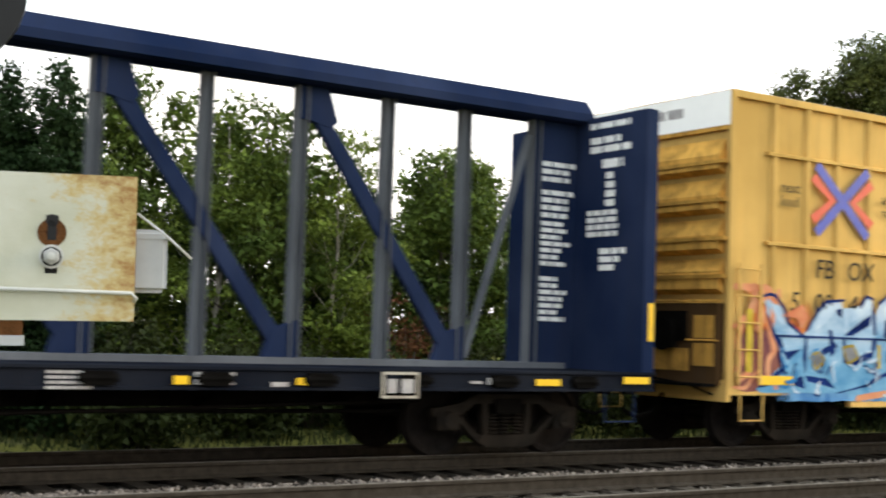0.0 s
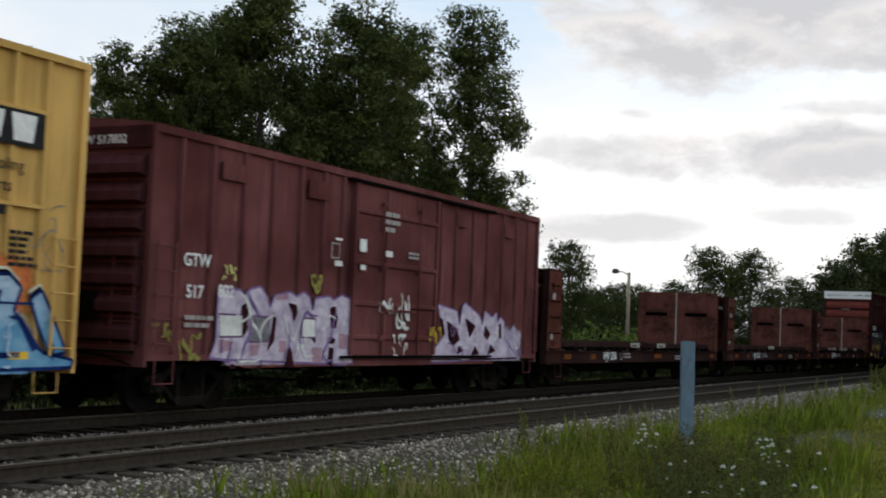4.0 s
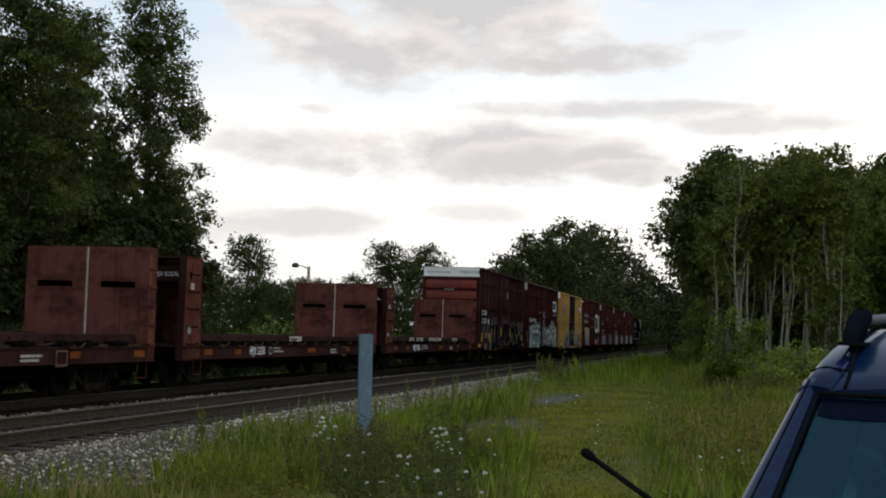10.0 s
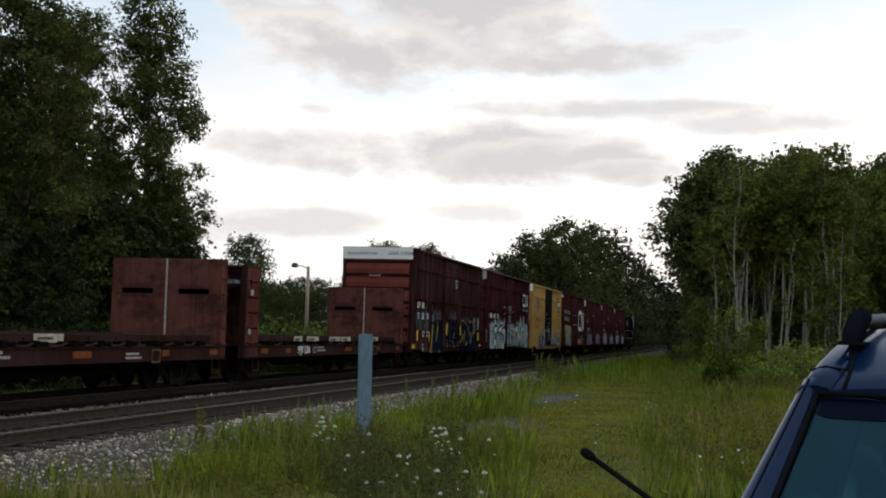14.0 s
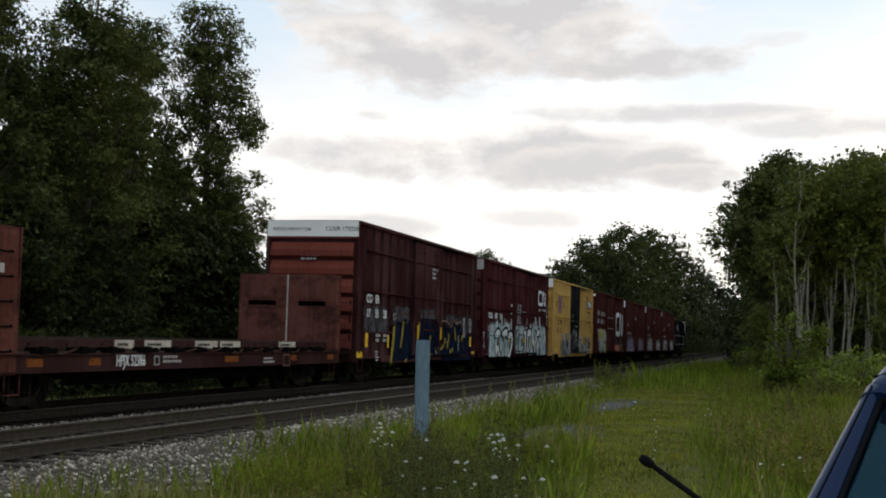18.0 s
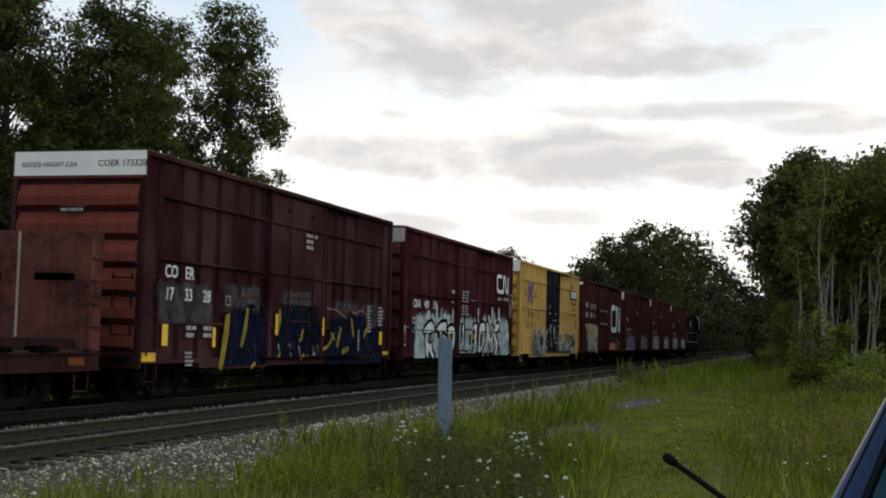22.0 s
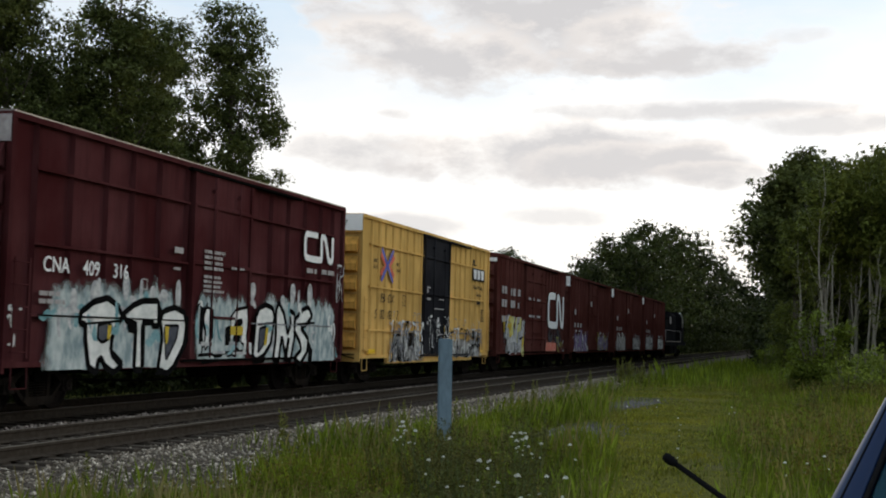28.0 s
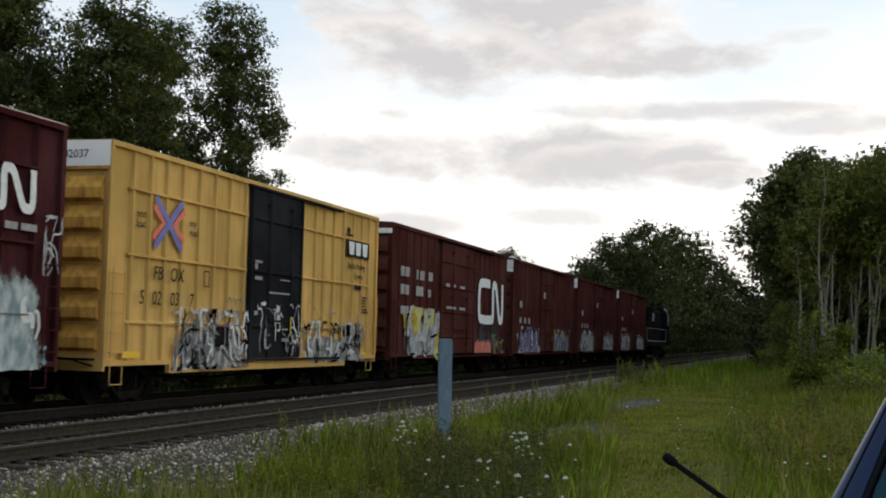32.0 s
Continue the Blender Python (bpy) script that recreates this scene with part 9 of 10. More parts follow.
# ---- wild flowers and weeds ----
def make_flowers():
    f = tagged(new("wildflower"), "white umbel wildflower on a thin green stem", "flower", group="wildflowers")
    bm = bmesh.new()
    tube(bm, [(0, 0, -0.05), (0.015, 0.01, 0.35), (0.0, 0.02, 0.72)], [0.005, 0.004, 0.003], 5)
    tube(bm, [(0.012, 0.008, 0.3), (0.08, 0.03, 0.52)], [0.003, 0.002], 4)
    part("stem", bm, M["stem"], f)
    rng = np.random.default_rng(3)
    for c, r, n in (((0.0, 0.02, 0.73), 0.027, 70), ((0.08, 0.03, 0.53), 0.014, 24)):
        a, q = rng.uniform(0, 2 * np.pi, n), r * np.sqrt(rng.random(n))
        p = np.stack([c[0] + q * np.cos(a), c[1] + q * np.sin(a), c[2] + 0.018 - q * q * 22 + rng.uniform(-0.006, 0.006, n)], 1)
        s = 0.006
        d1 = rng.normal(size=(n, 3)) * s
        d2 = rng.normal(size=(n, 3)) * s
        part("flower_head", quads_mesh("flower_head", np.stack([p - d1, p - d2, p + d1, p + d2], 1), M["petal"]), None, f)
    spots = []
    rnd = random.Random(8)
    for i in range(22):
        az, d = rnd.gauss(13.6, 2.2), 10.4 + 5.0 * rnd.random() ** 1.5
        spots.append((az, d, rnd.choice((0.5, 0.6, 0.7, 0.8, 0.95))))
    for i in range(8):
        spots.append((rnd.gauss(17.2, 0.35), rnd.uniform(16, 18), rnd.uniform(0.75, 0.95)))
        spots.append((rnd.gauss(12.2, 0.35), rnd.uniform(15, 17), rnd.uniform(0.7, 0.9)))
    for i in range(14):
        spots.append((rnd.uniform(-6, 8), rnd.uniform(14, 30), rnd.uniform(0.5, 0.8)))
    place(f, [(*polar(a, d), s) for a, d, s in spots], 5)
    # bushy grey-green weeds round the post
    w = tagged(new("weed"), "bushy grey-green weed with fine leaves", "weed", group="weeds")
    bm = bmesh.new()
    blobs = []
    for i in range(15):
        a = i * 2.4
        r = 0.10 + 0.022 * i
        tip = (r * math.cos(a), r * math.sin(a), 0.55 + 0.32 * math.sin(i * 1.7))
        tube(bm, [(tip[0] * 0.3, tip[1] * 0.3, -0.05), (tip[0] * 0.65, tip[1] * 0.65, tip[2] * 0.5), tip], [0.006, 0.005, 0.002], 4)
        for f in (0.3, 0.55, 0.8, 1.0):
            blobs.append((tip[0] * (0.4 + 0.6 * f), tip[1] * (0.4 + 0.6 * f), tip[2] * f, 0.085 - 0.05 * f, 0.085 - 0.05 * f, 0.10, 1))
    tagged(part("stem", bm, M["stem"], w), kind="stuff")
    part("foliage", quads_mesh("weed_foliage", leaves(blobs, 1500, 0.021, 5, 3, 1.4), M["leaf_weed"]), None, w)
    rnd = random.Random(18)
    place(w, [(*polar(rnd.gauss(14.2, 2.0), rnd.uniform(10.5, 20)), rnd.uniform(0.5, 0.95)) for _ in range(30)] + [(*polar(rnd.uniform(-7, 1), rnd.uniform(16, 40)), rnd.uniform(0.5, 0.9)) for _ in range(14)], 6)
    # upright leafy stalks: the meadow beyond the worn strip, the ballast's edge and one clump beside the track
    k = tagged(new("tall_weed"), "upright leafy meadow weed with a seeding top", "weed", group="tall weeds")
    bm = bmesh.new()
    tube(bm, [(0, 0, -0.05), (0.02, 0.01, 0.45), (0.05, 0.0, 1.0)], [0.007, 0.005, 0.002], 5)
    part("stem", bm, M["stem"], k)
    rng = np.random.default_rng(9)
    n = 190
    h = rng.random(n) ** 0.8
    a = rng.uniform(0, 2 * np.pi, n)
    out = np.stack([np.cos(a), np.sin(a), rng.uniform(0.1, 0.9, n)], 1)
    ln = (0.15 - 0.10 * h) * rng.uniform(0.5, 1.2, n)
    c = np.stack([0.05 * h, 0.01 * h, 0.05 + 0.95 * h], 1)
    side = np.cross(out, rng.normal(size=(n, 3)))
    side /= np.linalg.norm(side, axis=1)[:, None]
    side *= (ln * 0.14)[:, None]
    part("foliage", quads_mesh("stalk_leaves", np.stack([c, c + out * (ln * 0.5)[:, None] + side, c + out * ln[:, None] - np.array([0, 0, 0.02]), c + out * (ln * 0.5)[:, None] - side], 1), M["weed_olive"]), None, k)
    rnd = random.Random(28)
    spots = []
    while len(spots) < 150:
        y = 13 + 34 * rnd.random()
        x = -1.4 - 0.085 * (y - 15) + 0.9 + 0.05 * y + rnd.random() ** 0.8 * (3.0 + 0.18 * y)
        if mown(x, y) < 0.05 and noise2(x, y, 0.3) > -0.25:
            spots.append((x, y, rnd.uniform(0.55, 0.95)))
    spots += [(NEAR_TRACK + rnd.uniform(2.3, 4.6), rnd.uniform(12, 55), rnd.uniform(0.4, 0.9)) for _ in range(40)]
    spots += [(-7.3 + rnd.gauss(0, 0.25), 54 + rnd.gauss(0, 0.6), rnd.uniform(0.8, 1.15)) for _ in range(12)]
    place(k, spots, 16, tilt=7.0)


make_flowers()


# ---- crossing gate beside the camera ----
def make_crossing_gate():
    g = tagged(new("crossing_gate"), "white rust-stained level crossing gate with counterweight and signal lamp", "crossing gate")
    def enamel(nt, b):
        pos = node(nt, "SeparateXYZ", i0=node(nt, "TexCoord").outputs["Object"]).outputs
        big = node(nt, "TexNoise", Vector=coords(nt), Scale=5.0, Detail=5.0).outputs[0]
        spots = node(nt, "TexNoise", Vector=coords(nt, 1.0, 1.0, 1.5), Scale=22.0, Detail=8.0, Roughness=0.7).outputs[0]
        # rust creeps in from the free edge and from under the top
        near = maths(nt, "SUBTRACT", 1.0, maths(nt, "MULTIPLY", maths(nt, "SUBTRACT", 0.25, pos[0]), 3.4), True)
        high = maths(nt, "MULTIPLY", maths(nt, "SUBTRACT", pos[2], 0.27), 5.0, True)
        left = maths(nt, "MULTIPLY", maths(nt, "ADD", pos[0], 0.12), 5.0, True)
        where = maths(nt, "MAXIMUM", maths(nt, "MULTIPLY", near, 0.9), maths(nt, "MULTIPLY", high, left))
        r = maths(nt, "ADD", maths(nt, "MULTIPLY", spots, 1.1), maths(nt, "MULTIPLY", maths(nt, "SUBTRACT", where, 0.6), 0.55))
        c = blend(nt, ramp(nt, big, [(0.35, 0.0), (0.65, 1.0)]), (0.43, 0.43, 0.33, 1), (0.54, 0.54, 0.46, 1))
        c = blend(nt, ramp(nt, r, [(0.38, 0.0), (0.60, 0.75)]), c, (0.46, 0.31, 0.07, 1))
        c = blend(nt, ramp(nt, r, [(0.60, 0.0), (0.80, 0.9)]), c, (0.27, 0.12, 0.025, 1))
        setc(nt, b, "Base Color", c)
        setc(nt, b, "Roughness", 0.6)
        bumped(nt, b, spots, 0.3, 0.004)
    white = material("rust_stained_white_enamel", enamel)
    pale = plain("pale_grey_housing", (0.38, 0.39, 0.40), 0.5, 0.0, 0.1, 4.0)
    rust = plain("bare_rust", (0.11, 0.048, 0.02), 0.85, 0.1, 0.35, 14.0, 0.4)
    dark = plain("black_lamp_hood", (0.006, 0.006, 0.007), 0.45, 0.0, 0.2, 6.0)
    bright = plain("galvanised_bolt", (0.52, 0.52, 0.50), 0.55, 0.1, 0.1, 9.0)
    # plate: local x along it, z up, faces -y towards the camera
    bm = bmesh.new()
    # the plate has a keyhole slot; built from strips round it
    for x0, x1, z0, z1 in ((-0.62, -0.018, 0.0, 0.44), (0.018, 0.245, 0.0, 0.44), (-0.018, 0.018, 0.315, 0.44), (-0.018, 0.018, 0.0, 0.14)):
        box(bm, x0, x1, -0.02, 0.02, z0, z1)
    part("counterweight", bm, white, g, "white painted steel counterweight streaked with rust")
    bm = bmesh.new()
    lathe(bm, [(0.042, -0.0225), (0.042, -0.0205), (0.019, -0.0205), (0.019, -0.0225)], "y", 24, (0.0, 0, 0.262))
    part("rust_ring", bm, rust, g)
    bm = bmesh.new()
    lathe(bm, [(0.036, -0.0215), (0.036, -0.028), (0.001, -0.0285)], "y", 24, (0, 0, 0.19))
    washer = part("washer", bm, bright, g)
    # dark ring drawn for the shadowed gap between washer and nut
    bm = bmesh.new()
    lathe(bm, [(0.029, -0.0285), (0.029, -0.030), (0.001, -0.0305)], "y", 24, (0, 0, 0.19))
    part("dark_gap_ring", bm, dark, washer)
    bm = bmesh.new()
    lathe(bm, [(0.026, -0.030), (0.026, -0.044), (0.022, -0.046), (0.001, -0.0465)], "y", 6, (0, 0, 0.19))
    nut = part("nut", bm, plain("grey_nut_steel", (0.40, 0.40, 0.39), 0.5, 0.2, 0.15, 9.0), g)
    bm = bmesh.new()
    lathe(bm, [(0.012, -0.046), (0.012, -0.066), (0.001, -0.067)], "y", 14, (0, 0, 0.19))
    part("bolt_end", bm, bright, nut)
    bm = bmesh.new()
    box(bm, -0.03, 0.03, 0.0, 0.06, 0.13, 0.33)
    part("slot_core", bm, dark, g)
    bm = bmesh.new()
    lathe(bm, [(0.001, -0.0235), (0.019, -0.0235), (0.019, -0.021), (0.001, -0.021)], "y", 18, (0.0, 0, 0.298))
    box(bm, -0.013, 0.013, -0.0235, -0.021, 0.24, 0.298)
    part("keyhole", bm, dark, g)
    bm = bmesh.new()
    tube(bm, [(-0.9, -0.035, 0.105), (0.235, -0.035, 0.085), (0.248, -0.03, 0.07), (0.24, -0.0, 0.05)], 0.006, 8)
    part("brace_rod", bm, bright, g)
    bm = bmesh.new()
    box(bm, 0.235, 0.345, 0.03, 0.15, 0.09, 0.285)
    bmesh.ops.bevel(bm, geom=bm.edges[:], offset=0.014, segments=3, affect="EDGES")
    part("junction_box", bm, pale, g, "pale grey rounded junction box")
    bm = boxes((0.228, 0.35, 0.028, 0.152, 0.255, 0.262))
    part("box_seam", bm, pale, g)
    bm = bmesh.new()
    tube(bm, [(0.248, 0.0, 0.33), (0.33, 0.0, 0.27), (0.415, 0.0, 0.195)], 0.004, 6)
    part("guy_wire", bm, bright, g)
    bm = boxes((-0.19, -0.075, -0.02, 0.02, -0.045, 0.0))
    part("bracket", bm, rust, g)
    bm = boxes((-0.20, -0.07, -0.03, 0.03, -0.075, -0.045), (-0.3, -0.21, -0.03, 0.03, -0.05, -0.004))
    part("bracket_cap", bm, pale, g)
    # mast, base and signal lamp, to the side of the view
    bm = bmesh.new()
    tube(bm, [(-0.75, 0.12, -1.85), (-0.75, 0.12, 0.8), (-0.75, 0.12, 2.6)], [0.075, 0.07, 0.06], 14)
    part("mast", bm, pale, g)
    part("base", boxes((-1.05, -0.45, -0.18, 0.42, -2.1, -1.72)), plain("cast_concrete", (0.36, 0.35, 0.33), 0.9, 0.0, 0.15, 4.0, 0.4), g)
    bm = bmesh.new()
    lathe(bm, [(0.02, -0.03), (0.255, -0.025), (0.255, 0.0), (0.12, 0.02), (0.10, 0.12), (0.02, 0.14)], "y", 28, (-0.345, 0.0, 0.985))
    part("signal_lamp", bm, dark, g, "black round signal lamp hood")
    bm = bmesh.new()
    tube(bm, [(-0.75, 0.12, 0.985), (-0.345, 0.12, 0.985)], 0.03, 8)
    part("lamp_arm", bm, pale, g)
    d = 4.0
    x, y = polar(73.85, d)
    g.matrix_basis = pose(x, y, EYE[2] - 0.005, 0, -1.2, 73.85)


make_crossing_gate()


# ---- parked sport utility vehicle ----
def loft(bm, rings, close=True, caps=True):
    vs = [[bm.verts.new(p) for p in r] for r in rings]
    for a, b in zip(vs, vs[1:]):
        n = len(a)
        for i in range(n if close else n - 1):
            bm.faces.new((a[i], a[(i + 1) % n], b[(i + 1) % n], b[i])).smooth = True
    if caps and close:
        bm.faces.new(vs[0][::-1])
        bm.faces.new(vs[-1])


def make_suv():
    v = tagged(new("suv"), "dark blue sport utility vehicle with roof rails, parked on the grass", "car")

    def paint(nt, b):
        n = node(nt, "TexNoise", Vector=coords(nt), Scale=900.0, Detail=2.0).outputs[0]
        setc(nt, b, "Base Color", blend(nt, n, (0.003, 0.013, 0.046, 1), (0.005, 0.022, 0.075, 1)))
        setc(nt, b, "Metallic", 0.1)
        setc(nt, b, "Roughness", 0.3)
        setc(nt, b, "Specular IOR Level", 0.12)
        setc(nt, b, "Coat Weight", 0.22)
        setc(nt, b, "Coat Roughness", 0.04)
    body = material("dark_blue_metallic_paint", paint)

    def glassy(nt, b):
        setc(nt, b, "Base Color", (0.04, 0.17, 0.25, 1))
        setc(nt, b, "Specular IOR Level", 0.85)
        setc(nt, b, "Specular Tint", (0.26, 0.72, 0.90, 1))
        setc(nt, b, "Roughness", 0.04)
        setc(nt, b, "IOR", 1.42)
        setc(nt, b, "Transmission Weight", 0.93)
    glass = material("tinted_glass", glassy)
    # opaque dark panes added to keep sky light out of the cabin
    def dark_glassy(nt, b):
        setc(nt, b, "Base Color", (0.006, 0.010, 0.013, 1))
        setc(nt, b, "Specular IOR Level", 0.4)
        setc(nt, b, "Roughness", 0.05)
    blind_glass = material("opaque_dark_glass", dark_glassy)

    def band_glassy(nt, b):
        setc(nt, b, "Base Color", (0.002, 0.005, 0.016, 1))
        setc(nt, b, "Specular IOR Level", 0.03)
        setc(nt, b, "Roughness", 0.3)
    band = material("blue_sunshade_glass", band_glassy)
    rubber = plain("black_rubber_trim", (0.012, 0.012, 0.013), 0.6, 0.0, 0.15, 9.0)
    cabin = plain("dark_cabin_lining", (0.012, 0.014, 0.018), 0.8, 0.0, 0.2, 6.0)
    railgrey = plain("grey_roof_rail", (0.17, 0.17, 0.18), 0.45, 0.2, 0.12, 9.0)
    footmat = plain("dark_rail_foot", (0.008, 0.010, 0.015), 0.6, 0.0, 0.1, 9.0)
    chrome = plain("silver_trim", (0.5, 0.5, 0.52), 0.25, 0.8, 0.1, 9.0)
    # local frame: front towards -y, x to the viewer's right, z up from the ground
    # lower body: ring of half width and height along the length
    bm = bmesh.new()
    rings = []
    for y, hw, z0, z1 in ((-2.28, 0.60, 0.42, 0.78), (-2.2, 0.80, 0.32, 0.90), (-1.9, 0.88, 0.28, 1.00), (-1.3, 0.91, 0.26, 1.08), (-0.6, 0.92, 0.26, 1.13), (0.8, 0.92, 0.26, 1.15), (1.9, 0.91, 0.28, 1.15), (2.25, 0.86, 0.34, 1.12), (2.34, 0.74, 0.45, 1.05)):
        rings.append([(-hw * 0.9, y, z0), (hw * 0.9, y, z0), (hw, y, z0 + 0.2), (hw, y, z1 - 0.16), (hw * 0.93, y, z1 - 0.02), (hw * 0.75, y, z1 + 0.02), (-hw * 0.75, y, z1 + 0.02), (-hw * 0.93, y, z1 - 0.02), (-hw, y, z1 - 0.16), (-hw, y, z0 + 0.2)])
    loft(bm, rings)
    part("lower_body", bm, body, v)
    # roof skin with rounded shoulders
    bm = bmesh.new()
    rings = []
    for y, hw, z in ((-0.50, 0.59, 1.728), (-0.42, 0.60, 1.778), (-0.30, 0.60, 1.850), (-0.15, 0.605, 1.898), (0.1, 0.615, 1.942), (0.9, 0.63, 1.97), (1.6, 0.615, 1.94), (2.0, 0.60, 1.84)):
        top = [(-1.0, -0.075), (-0.985, -0.03), (-0.93, 0.0), (-0.80, 0.012), (-0.4, 0.026), (0, 0.03), (0.4, 0.026), (0.80, 0.012), (0.93, 0.0), (0.985, -0.03), (1.0, -0.075)]
        rings.append([(hw * a, y, z + b) for a, b in top] + [(hw * a * 0.97, y, z + b - 0.03) for a, b in top[::-1]])
    loft(bm, rings)
    part("roof", bm, body, v)
    # windscreen, its black border, side glass, tail glass
    gt, gb = (0.543, -0.50, 1.712), (0.632, -1.07, 1.10)

    def quad_panel(name, p, mat, thick, label=""):
        bm = bmesh.new()
        a = [Vector(q) for q in p]
        nrm = (a[1] - a[0]).cross(a[2] - a[0]).normalized() * thick
        f = [bm.verts.new(q) for q in a]
        k = [bm.verts.new(q - nrm) for q in a]
        bm.faces.new(f)
        bm.faces.new(k[::-1])
        for i in range(4):
            bm.faces.new((f[i], k[i], k[(i + 1) % 4], f[(i + 1) % 4]))
        return part(name, bm, mat, v, label)
    ws = quad_panel("windscreen", [(-gb[0], gb[1], gb[2]), (gb[0], gb[1], gb[2]), (gt[0], gt[1], gt[2]), (-gt[0], gt[1], gt[2])], glass, 0.008, "tinted windscreen")
    def on_glass(x, t, lift):
        """A place on the windscreen: share of its half width, share of its height, and how far proud of it."""
        w = gb[0] + (gt[0] - gb[0]) * t
        return (x * w, gb[1] + (gt[1] - gb[1]) * t - lift * 0.73, gb[2] + (gt[2] - gb[2]) * t + lift * 0.68)
    bm = bmesh.new()
    f = [bm.verts.new(on_glass(x, t, 0.003)) for x, t in ((-0.985, 0.90), (-0.90, 0.885), (0.90, 0.885), (0.985, 0.90), (0.985, 0.99), (-0.985, 0.99))]
    k = [bm.verts.new(Vector(on_glass(x, t, 0.001))) for x, t in ((-0.985, 0.90), (-0.90, 0.885), (0.90, 0.885), (0.985, 0.90), (0.985, 0.99), (-0.985, 0.99))]
    bm.faces.new(f)
    bm.faces.new(k[::-1])
    for i in range(6):
        bm.faces.new((f[i], k[i], k[(i + 1) % 6], f[(i + 1) % 6]))
    part("sunshade_band", bm, band, ws, "blue tinted band along the top of the glass")
    bm = bmesh.new()
    for s in (-1, 1):
        tube(bm, [(s * (gb[0] + 0.01), gb[1], gb[2] + 0.01), (s * (gt[0] + 0.012), gt[1] - 0.01, gt[2] + 0.01)], 0.009, 8)
    tube(bm, [(-gt[0] - 0.012, gt[1] - 0.012, gt[2] + 0.012), (gt[0] + 0.012, gt[1] - 0.012, gt[2] + 0.012)], 0.009, 8)
    part("windscreen_seal", bm, rubber, ws)
    for s in (-1, 1):
        # front pillar as a rounded beam with a door seam beside it
        bm = bmesh.new()
        rings = []
        for t in (0.0, 0.15, 0.35, 0.55, 0.75, 0.9, 1.0, 1.07):
            x = gb[0] + (gt[0] - gb[0]) * t
            y, z = gb[1] + (gt[1] - gb[1]) * t, gb[2] + (gt[2] - gb[2]) * t
            w = 0.165 - 0.072 * t
            rings.append([(s * (x + 0.014), y - 0.004, z + 0.004), (s * (x + 0.03), y - 0.016, z + 0.016), (s * (x + w * 0.45), y - 0.02, z + 0.022), (s * (x + w * 0.72), y - 0.014, z + 0.02), (s * (x + w * 0.92), y + 0.004, z + 0.010), (s * (x + w), y + 0.035, z - 0.008),
                          (s * (x + w + 0.004), y + 0.08, z - 0.03), (s * (x + w - 0.02), y + 0.11, z - 0.05), (s * (x + 0.014), y + 0.05, z - 0.03)])
        loft(bm, rings)
        fp = part("front_pillar", bm, body, v)
        bm = bmesh.new()
        pts = []
        for t in (0.0, 0.2, 0.4, 0.6, 0.8, 1.0, 1.06):
            w = 0.165 - 0.072 * t
            pts.append((s * (gb[0] + (gt[0] - gb[0]) * t + w * 0.60), gb[1] + (gt[1] - gb[1]) * t - 0.018, gb[2] + (gt[2] - gb[2]) * t + 0.0215))
        tube(bm, pts, 0.0035, 6)
        part("pillar_seam", bm, rubber, fp)
        bm = bmesh.new()
        tube(bm, [(s * (gb[0] + 0.155), gb[1] + 0.11, gb[2] - 0.02), (s * (gt[0] + 0.078), gt[1] + 0.10, gt[2] - 0.01), (s * 0.608, -0.2, 1.78), (s * 0.61, 0.1, 1.83), (s * 0.62, 0.9, 1.86), (s * 0.60, 1.9, 1.77)], 0.020, 8)
        part("door_frame", bm, body, v)
        # cant rail: carries the pillar's curve on along the roof
        bm = bmesh.new()
        rings = []
        for y, x, z in ((-0.505, 0.631, 1.738), (-0.43, 0.614, 1.790), (-0.36, 0.603, 1.828), (-0.20, 0.600, 1.878), (0.0, 0.605, 1.920), (0.3, 0.618, 1.948), (0.9, 0.634, 1.972), (1.6, 0.618, 1.944), (2.0, 0.604, 1.845)):
            rings.append([(s * (x - 0.115), y, z + 0.004), (s * (x - 0.07), y - 0.006, z + 0.012), (s * (x - 0.03), y - 0.004, z + 0.008), (s * (x - 0.008), y, z - 0.006), (s * x, y + 0.01, z - 0.032), (s * (x - 0.004), y + 0.02, z - 0.07), (s * (x - 0.05), y + 0.02, z - 0.08), (s * (x - 0.115), y + 0.01, z - 0.05)])
        loft(bm, rings)
        part("cant_rail", bm, body, v)
        # ditch moulding on the roof
        bm = bmesh.new()
        tube(bm, [(s * 0.61, -0.41, 1.798), (s * 0.555, -0.415, 1.814), (s * 0.475, -0.42, 1.804)], 0.004, 6)
        part("ditch_seam", bm, rubber, v)
        bm = bmesh.new()
        tube(bm, [(s * 0.467, -0.50, 1.742), (s * 0.47, -0.42, 1.792), (s * 0.485, -0.30, 1.866), (s * 0.50, -0.15, 1.913), (s * 0.52, 0.1, 1.957), (s * 0.525, 0.9, 1.984), (s * 0.515, 1.6, 1.954)], 0.007, 6)
        part("roof_moulding", bm, rubber, v)
        # roof rail on two feet
        bm = bmesh.new()
        tube(bm, [(s * 0.495, -0.10, 1.985), (s * 0.50, 0.8, 2.02), (s * 0.495, 1.6, 1.99)], 0.020, 10)
        rr = part("roof_rail", bm, railgrey, v)
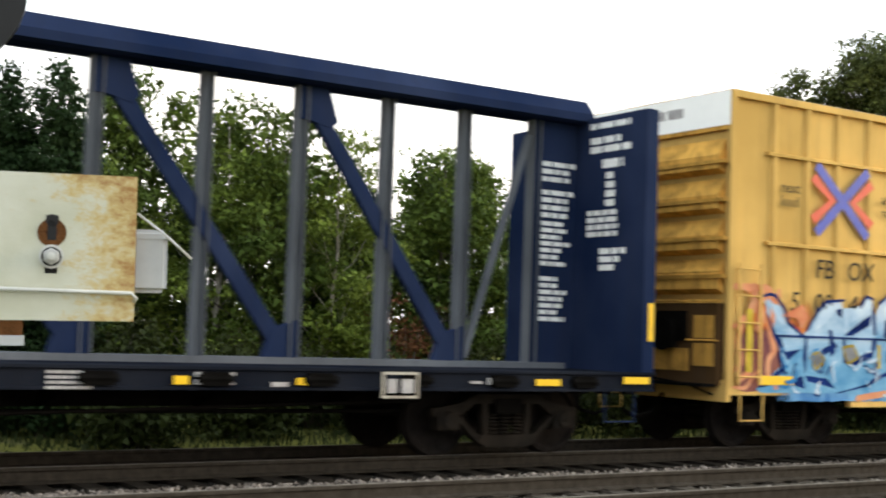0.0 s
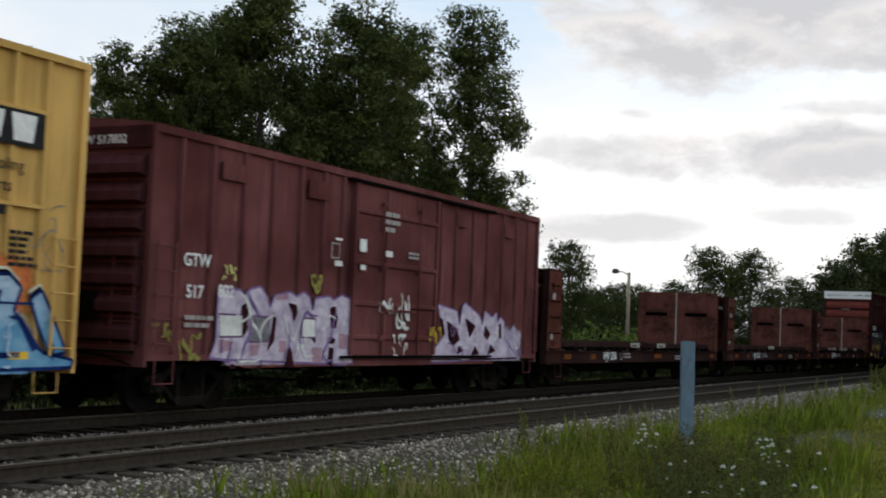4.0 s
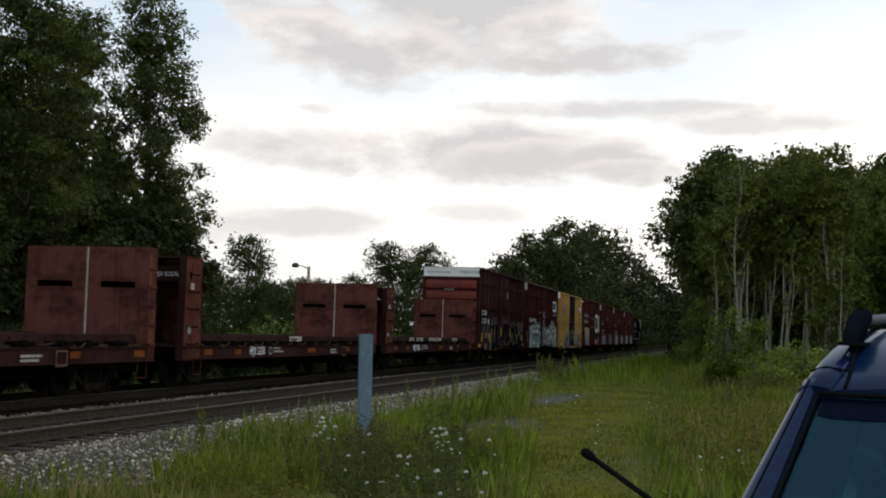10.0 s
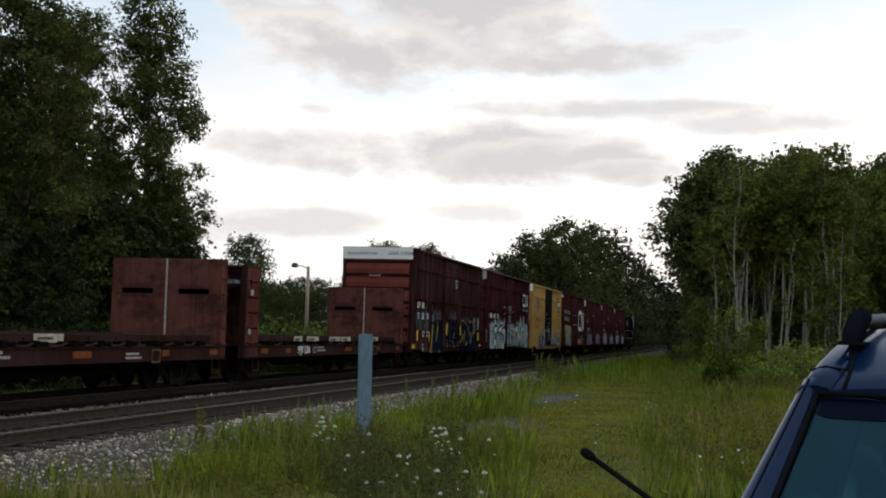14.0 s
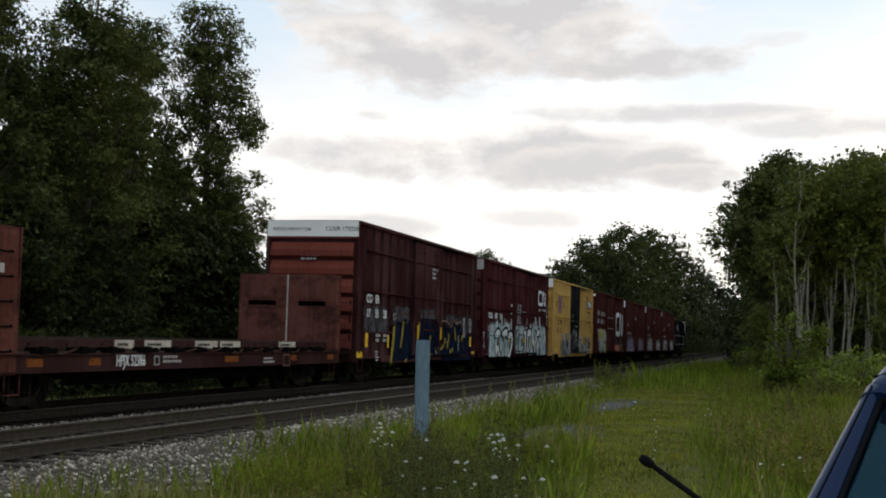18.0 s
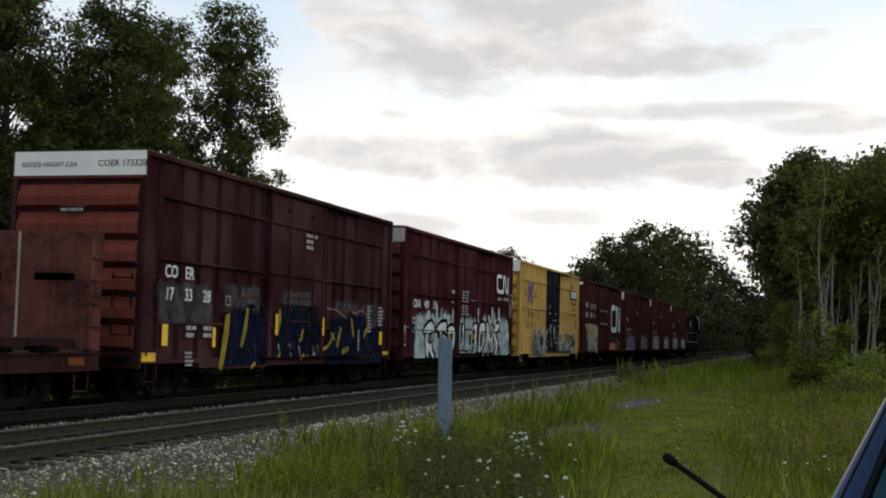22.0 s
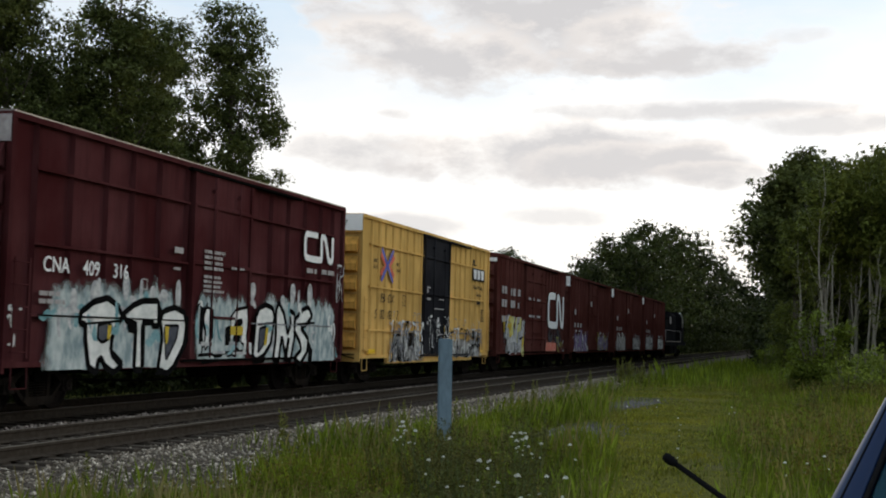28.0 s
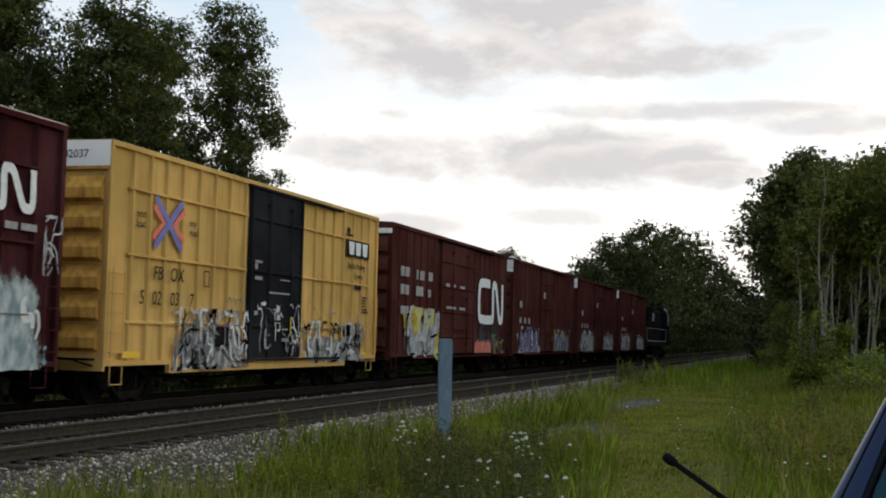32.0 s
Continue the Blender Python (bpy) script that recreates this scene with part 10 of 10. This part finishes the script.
        for y, e in ((-0.20, 1), (1.62, -1)):
            # tapered foot that leans in under the rail, on a thin pad
            bm = bmesh.new()
            rings = []
            for k, (a, z, w) in enumerate(((-0.13, 1.905, 0.030), (-0.105, 1.955, 0.029), (-0.055, 2.000, 0.026), (0.0, 2.020, 0.023), (0.10, 2.022, 0.020))):
                lo = 1.900 if k < 3 else (1.93 if k == 3 else 1.985)
                yy = y + e * a
                rings.append([(s * 0.495 - w, yy, lo), (s * 0.495 - w, yy, z - 0.012), (s * 0.495 - w * 0.5, yy, z), (s * 0.495 + w * 0.5, yy, z), (s * 0.495 + w, yy, z - 0.012), (s * 0.495 + w, yy, lo)])
            loft(bm, rings)
            part("rail_foot", bm, footmat, rr)
            part("rail_pad", boxes((s * 0.495 - 0.036, s * 0.495 + 0.036, y - 0.15, y + 0.12, 1.890, 1.904)), rubber, rr)
        for y0, y1, z0 in ((-0.75, 0.35, 1.12), (0.45, 1.45, 1.14)):
            q = [(s * (0.765 if y0 < 0 else 0.80), y0 - (0.02 if y0 < 0 else 0), z0), (s * 0.80, y1, z0), (s * 0.625, y1 - 0.02, 1.76), (s * 0.61, y0 + 0.45 if y0 < 0 else y0, 1.74)]
            quad_panel("side_window", q if s > 0 else q[::-1], blind_glass, 0.006)
        for y, w in ((0.40, 0.07), (1.55, 0.16), (2.02, 0.14)):
            bm = bmesh.new()
            extrude_poly(bm, [(s * 0.82, 1.12), (s * 0.625, 1.82), (s * 0.57, 1.82), (s * 0.76, 1.12)], "y", y - w / 2, y + w / 2)
            part("side_pillar", bm, body, v)
        bm = bmesh.new()
        box(bm, s * 0.99 - 0.10, s * 0.99 + 0.10, -0.98, -0.86, 1.10, 1.27)
        bmesh.ops.bevel(bm, geom=bm.edges[:], offset=0.03, segments=2, affect="EDGES")
        part("door_mirror", bm, body, v)
        bm = bmesh.new()
        lathe(bm, [(0.05, -0.11), (0.22, -0.11), (0.335, -0.10), (0.35, -0.06), (0.35, 0.06), (0.335, 0.10), (0.22, 0.11), (0.05, 0.11)], "x", 24)
        tyre = made("wheel", bm, rubber)
        bm = bmesh.new()
        lathe(bm, [(0.03, s * 0.10), (0.2, s * 0.10), (0.215, s * 0.118), (0.10, s * 0.13), (0.03, s * 0.125)], "x", 20)
        rim = made("rim", bm, chrome)
        for y in (-1.42, 1.42):
            w = part("wheel", tyre, None, v, at=(s * 0.82, y, 0.35))
            part("rim", rim, None, w)
        bm = bmesh.new()
        box(bm, s * 0.68 - 0.16, s * 0.68 + 0.16, -2.27, -2.12, 0.70, 0.84)
        bmesh.ops.bevel(bm, geom=bm.edges[:], offset=0.02, segments=2, affect="EDGES")
        part("headlight", bm, chrome, v)
        # wiper arms
        bm = bmesh.new()
        tube(bm, [(s * 0.45 - 0.3, -1.30, 1.105), (s * 0.45 + 0.2, -1.20, 1.17)], 0.010, 6)
        part("wiper", bm, rubber, v)
    quad_panel("tail_window", [(0.72, 2.30, 1.16), (-0.72, 2.30, 1.16), (-0.54, 2.03, 1.70), (0.54, 2.03, 1.70)], blind_glass, 0.006)
    part("grille", boxes((-0.42, 0.42, -2.31, -2.24, 0.55, 0.76)), rubber, v)
    part("bumper", boxes((-0.78, 0.78, -2.34, -2.2, 0.34, 0.52)), body, v)
    # cabin: floor, dashboard and seats seen dimly through the glass
    part("dashboard", boxes((-0.72, 0.72, -1.22, -0.75, 0.95, 1.10)), cabin, v)
    for x in (-0.38, 0.38):
        for y in (0.15, 1.05):
            bm = bmesh.new()
            box(bm, x - 0.24, x + 0.24, y, y + 0.14, 0.75, 1.38, 0.02)
            box(bm, x - 0.13, x + 0.13, y + 0.03, y + 0.12, 1.40, 1.60, 0.02)
            bmesh.ops.bevel(bm, geom=bm.edges[:], offset=0.025, segments=2, affect="EDGES")
            part("seat", bm, cabin, v)
    part("headliner", boxes((-0.54, 0.54, -0.40, 1.9, 1.70, 1.715)), cabin, v)
    # aerial that leans out over the wing
    m = pose(1.012, 4.86, -0.363, 0, 0, -20)
    inv = m.inverted()
    a, b = inv @ Vector((0.27, 3.5, 0.80)), inv @ Vector((-0.348, 3.28, 1.243))
    bm = bmesh.new()
    d = b - a
    tube(bm, [a, a + d * 0.5, a + d * 0.965], [0.0085, 0.0078, 0.007], 8)
    an = part("aerial", bm, rubber, v, "black rubber aerial with a thick tip")
    bm = bmesh.new()
    tube(bm, [a + d * 0.955, a + d * 0.97, a + d * 0.99, b], [0.010, 0.0125, 0.0125, 0.009], 8)
    part("aerial_tip", bm, rubber, an)
    bm = bmesh.new()
    tube(bm, [a - d * 0.12, a + d * 0.02], [0.02, 0.012], 8)
    part("aerial_base", bm, rubber, an)
    v.matrix_basis = m


make_suv()


# ---- post, yard lamp ----
def make_post():
    p = tagged(new("wooden_post"), "weathered blue painted square timber post in tall grass", "post")
    bm = bmesh.new()
    box(bm, -0.10, 0.10, -0.10, 0.10, -0.3, 1.80)
    bmesh.ops.bevel(bm, geom=bm.edges[:], offset=0.012, segments=2, affect="EDGES")
    part("shaft", bm, M["post_paint"], p)
    x, y = polar(15.75, 19.8)
    p.matrix_basis = pose(x, y, ground_height(x, y), 0.4, -0.6, 22)


def make_yard_lamp():
    l = tagged(new("yard_lamp"), "tall yard lamp with one dark arm head", "street lamp")
    bm = bmesh.new()
    tube(bm, [(0, 0, -0.3), (0, 0, 3), (0, 0, 5.75)], [0.13, 0.11, 0.09], 10)
    part("pole", bm, M["lamp_pole"], l)
    bm = bmesh.new()
    tube(bm, [(0, 0, 5.6), (-0.35, 0, 5.78), (-0.62, 0, 5.8)], [0.035, 0.03, 0.03], 6)
    part("arm", bm, M["lamp_pole"], l)
    bm = bmesh.new()
    lathe(bm, [(0.04, 0.24), (0.16, 0.22), (0.22, 0.08), (0.20, -0.02), (0.05, -0.05)], "z", 14, (-0.82, 0, 5.72))
    part("head", bm, M["lamp_head"], l)
    x, y = polar(18.45, 78)
    l.matrix_basis = pose(x, y, ground_height(x, y), 0, 0, 18)


make_post()
make_yard_lamp()


# ---- everything that moves ----
def motions():
    for car, u in CARS:
        walk(car, [(t, pose(FAR_TRACK, u + s, 0)) for t, s in TRAIN])
    # the wheels roll towards -y as the train comes on
    ts = [i * 0.16 for i in range(201)]
    way = [float(np.interp(t, [r[0] for r in TRAIN], [r[1] for r in TRAIN])) for t in ts]
    rolled = [(t, math.degrees(-(w - way[0]) / WHEEL_R)) for t, w in zip(ts, way)]
    for ax in AXLES:
        at = tuple(ax.location)
        walk(ax, [(t, pose(*at, a, 0, 0)) for t, a in rolled])


motions()
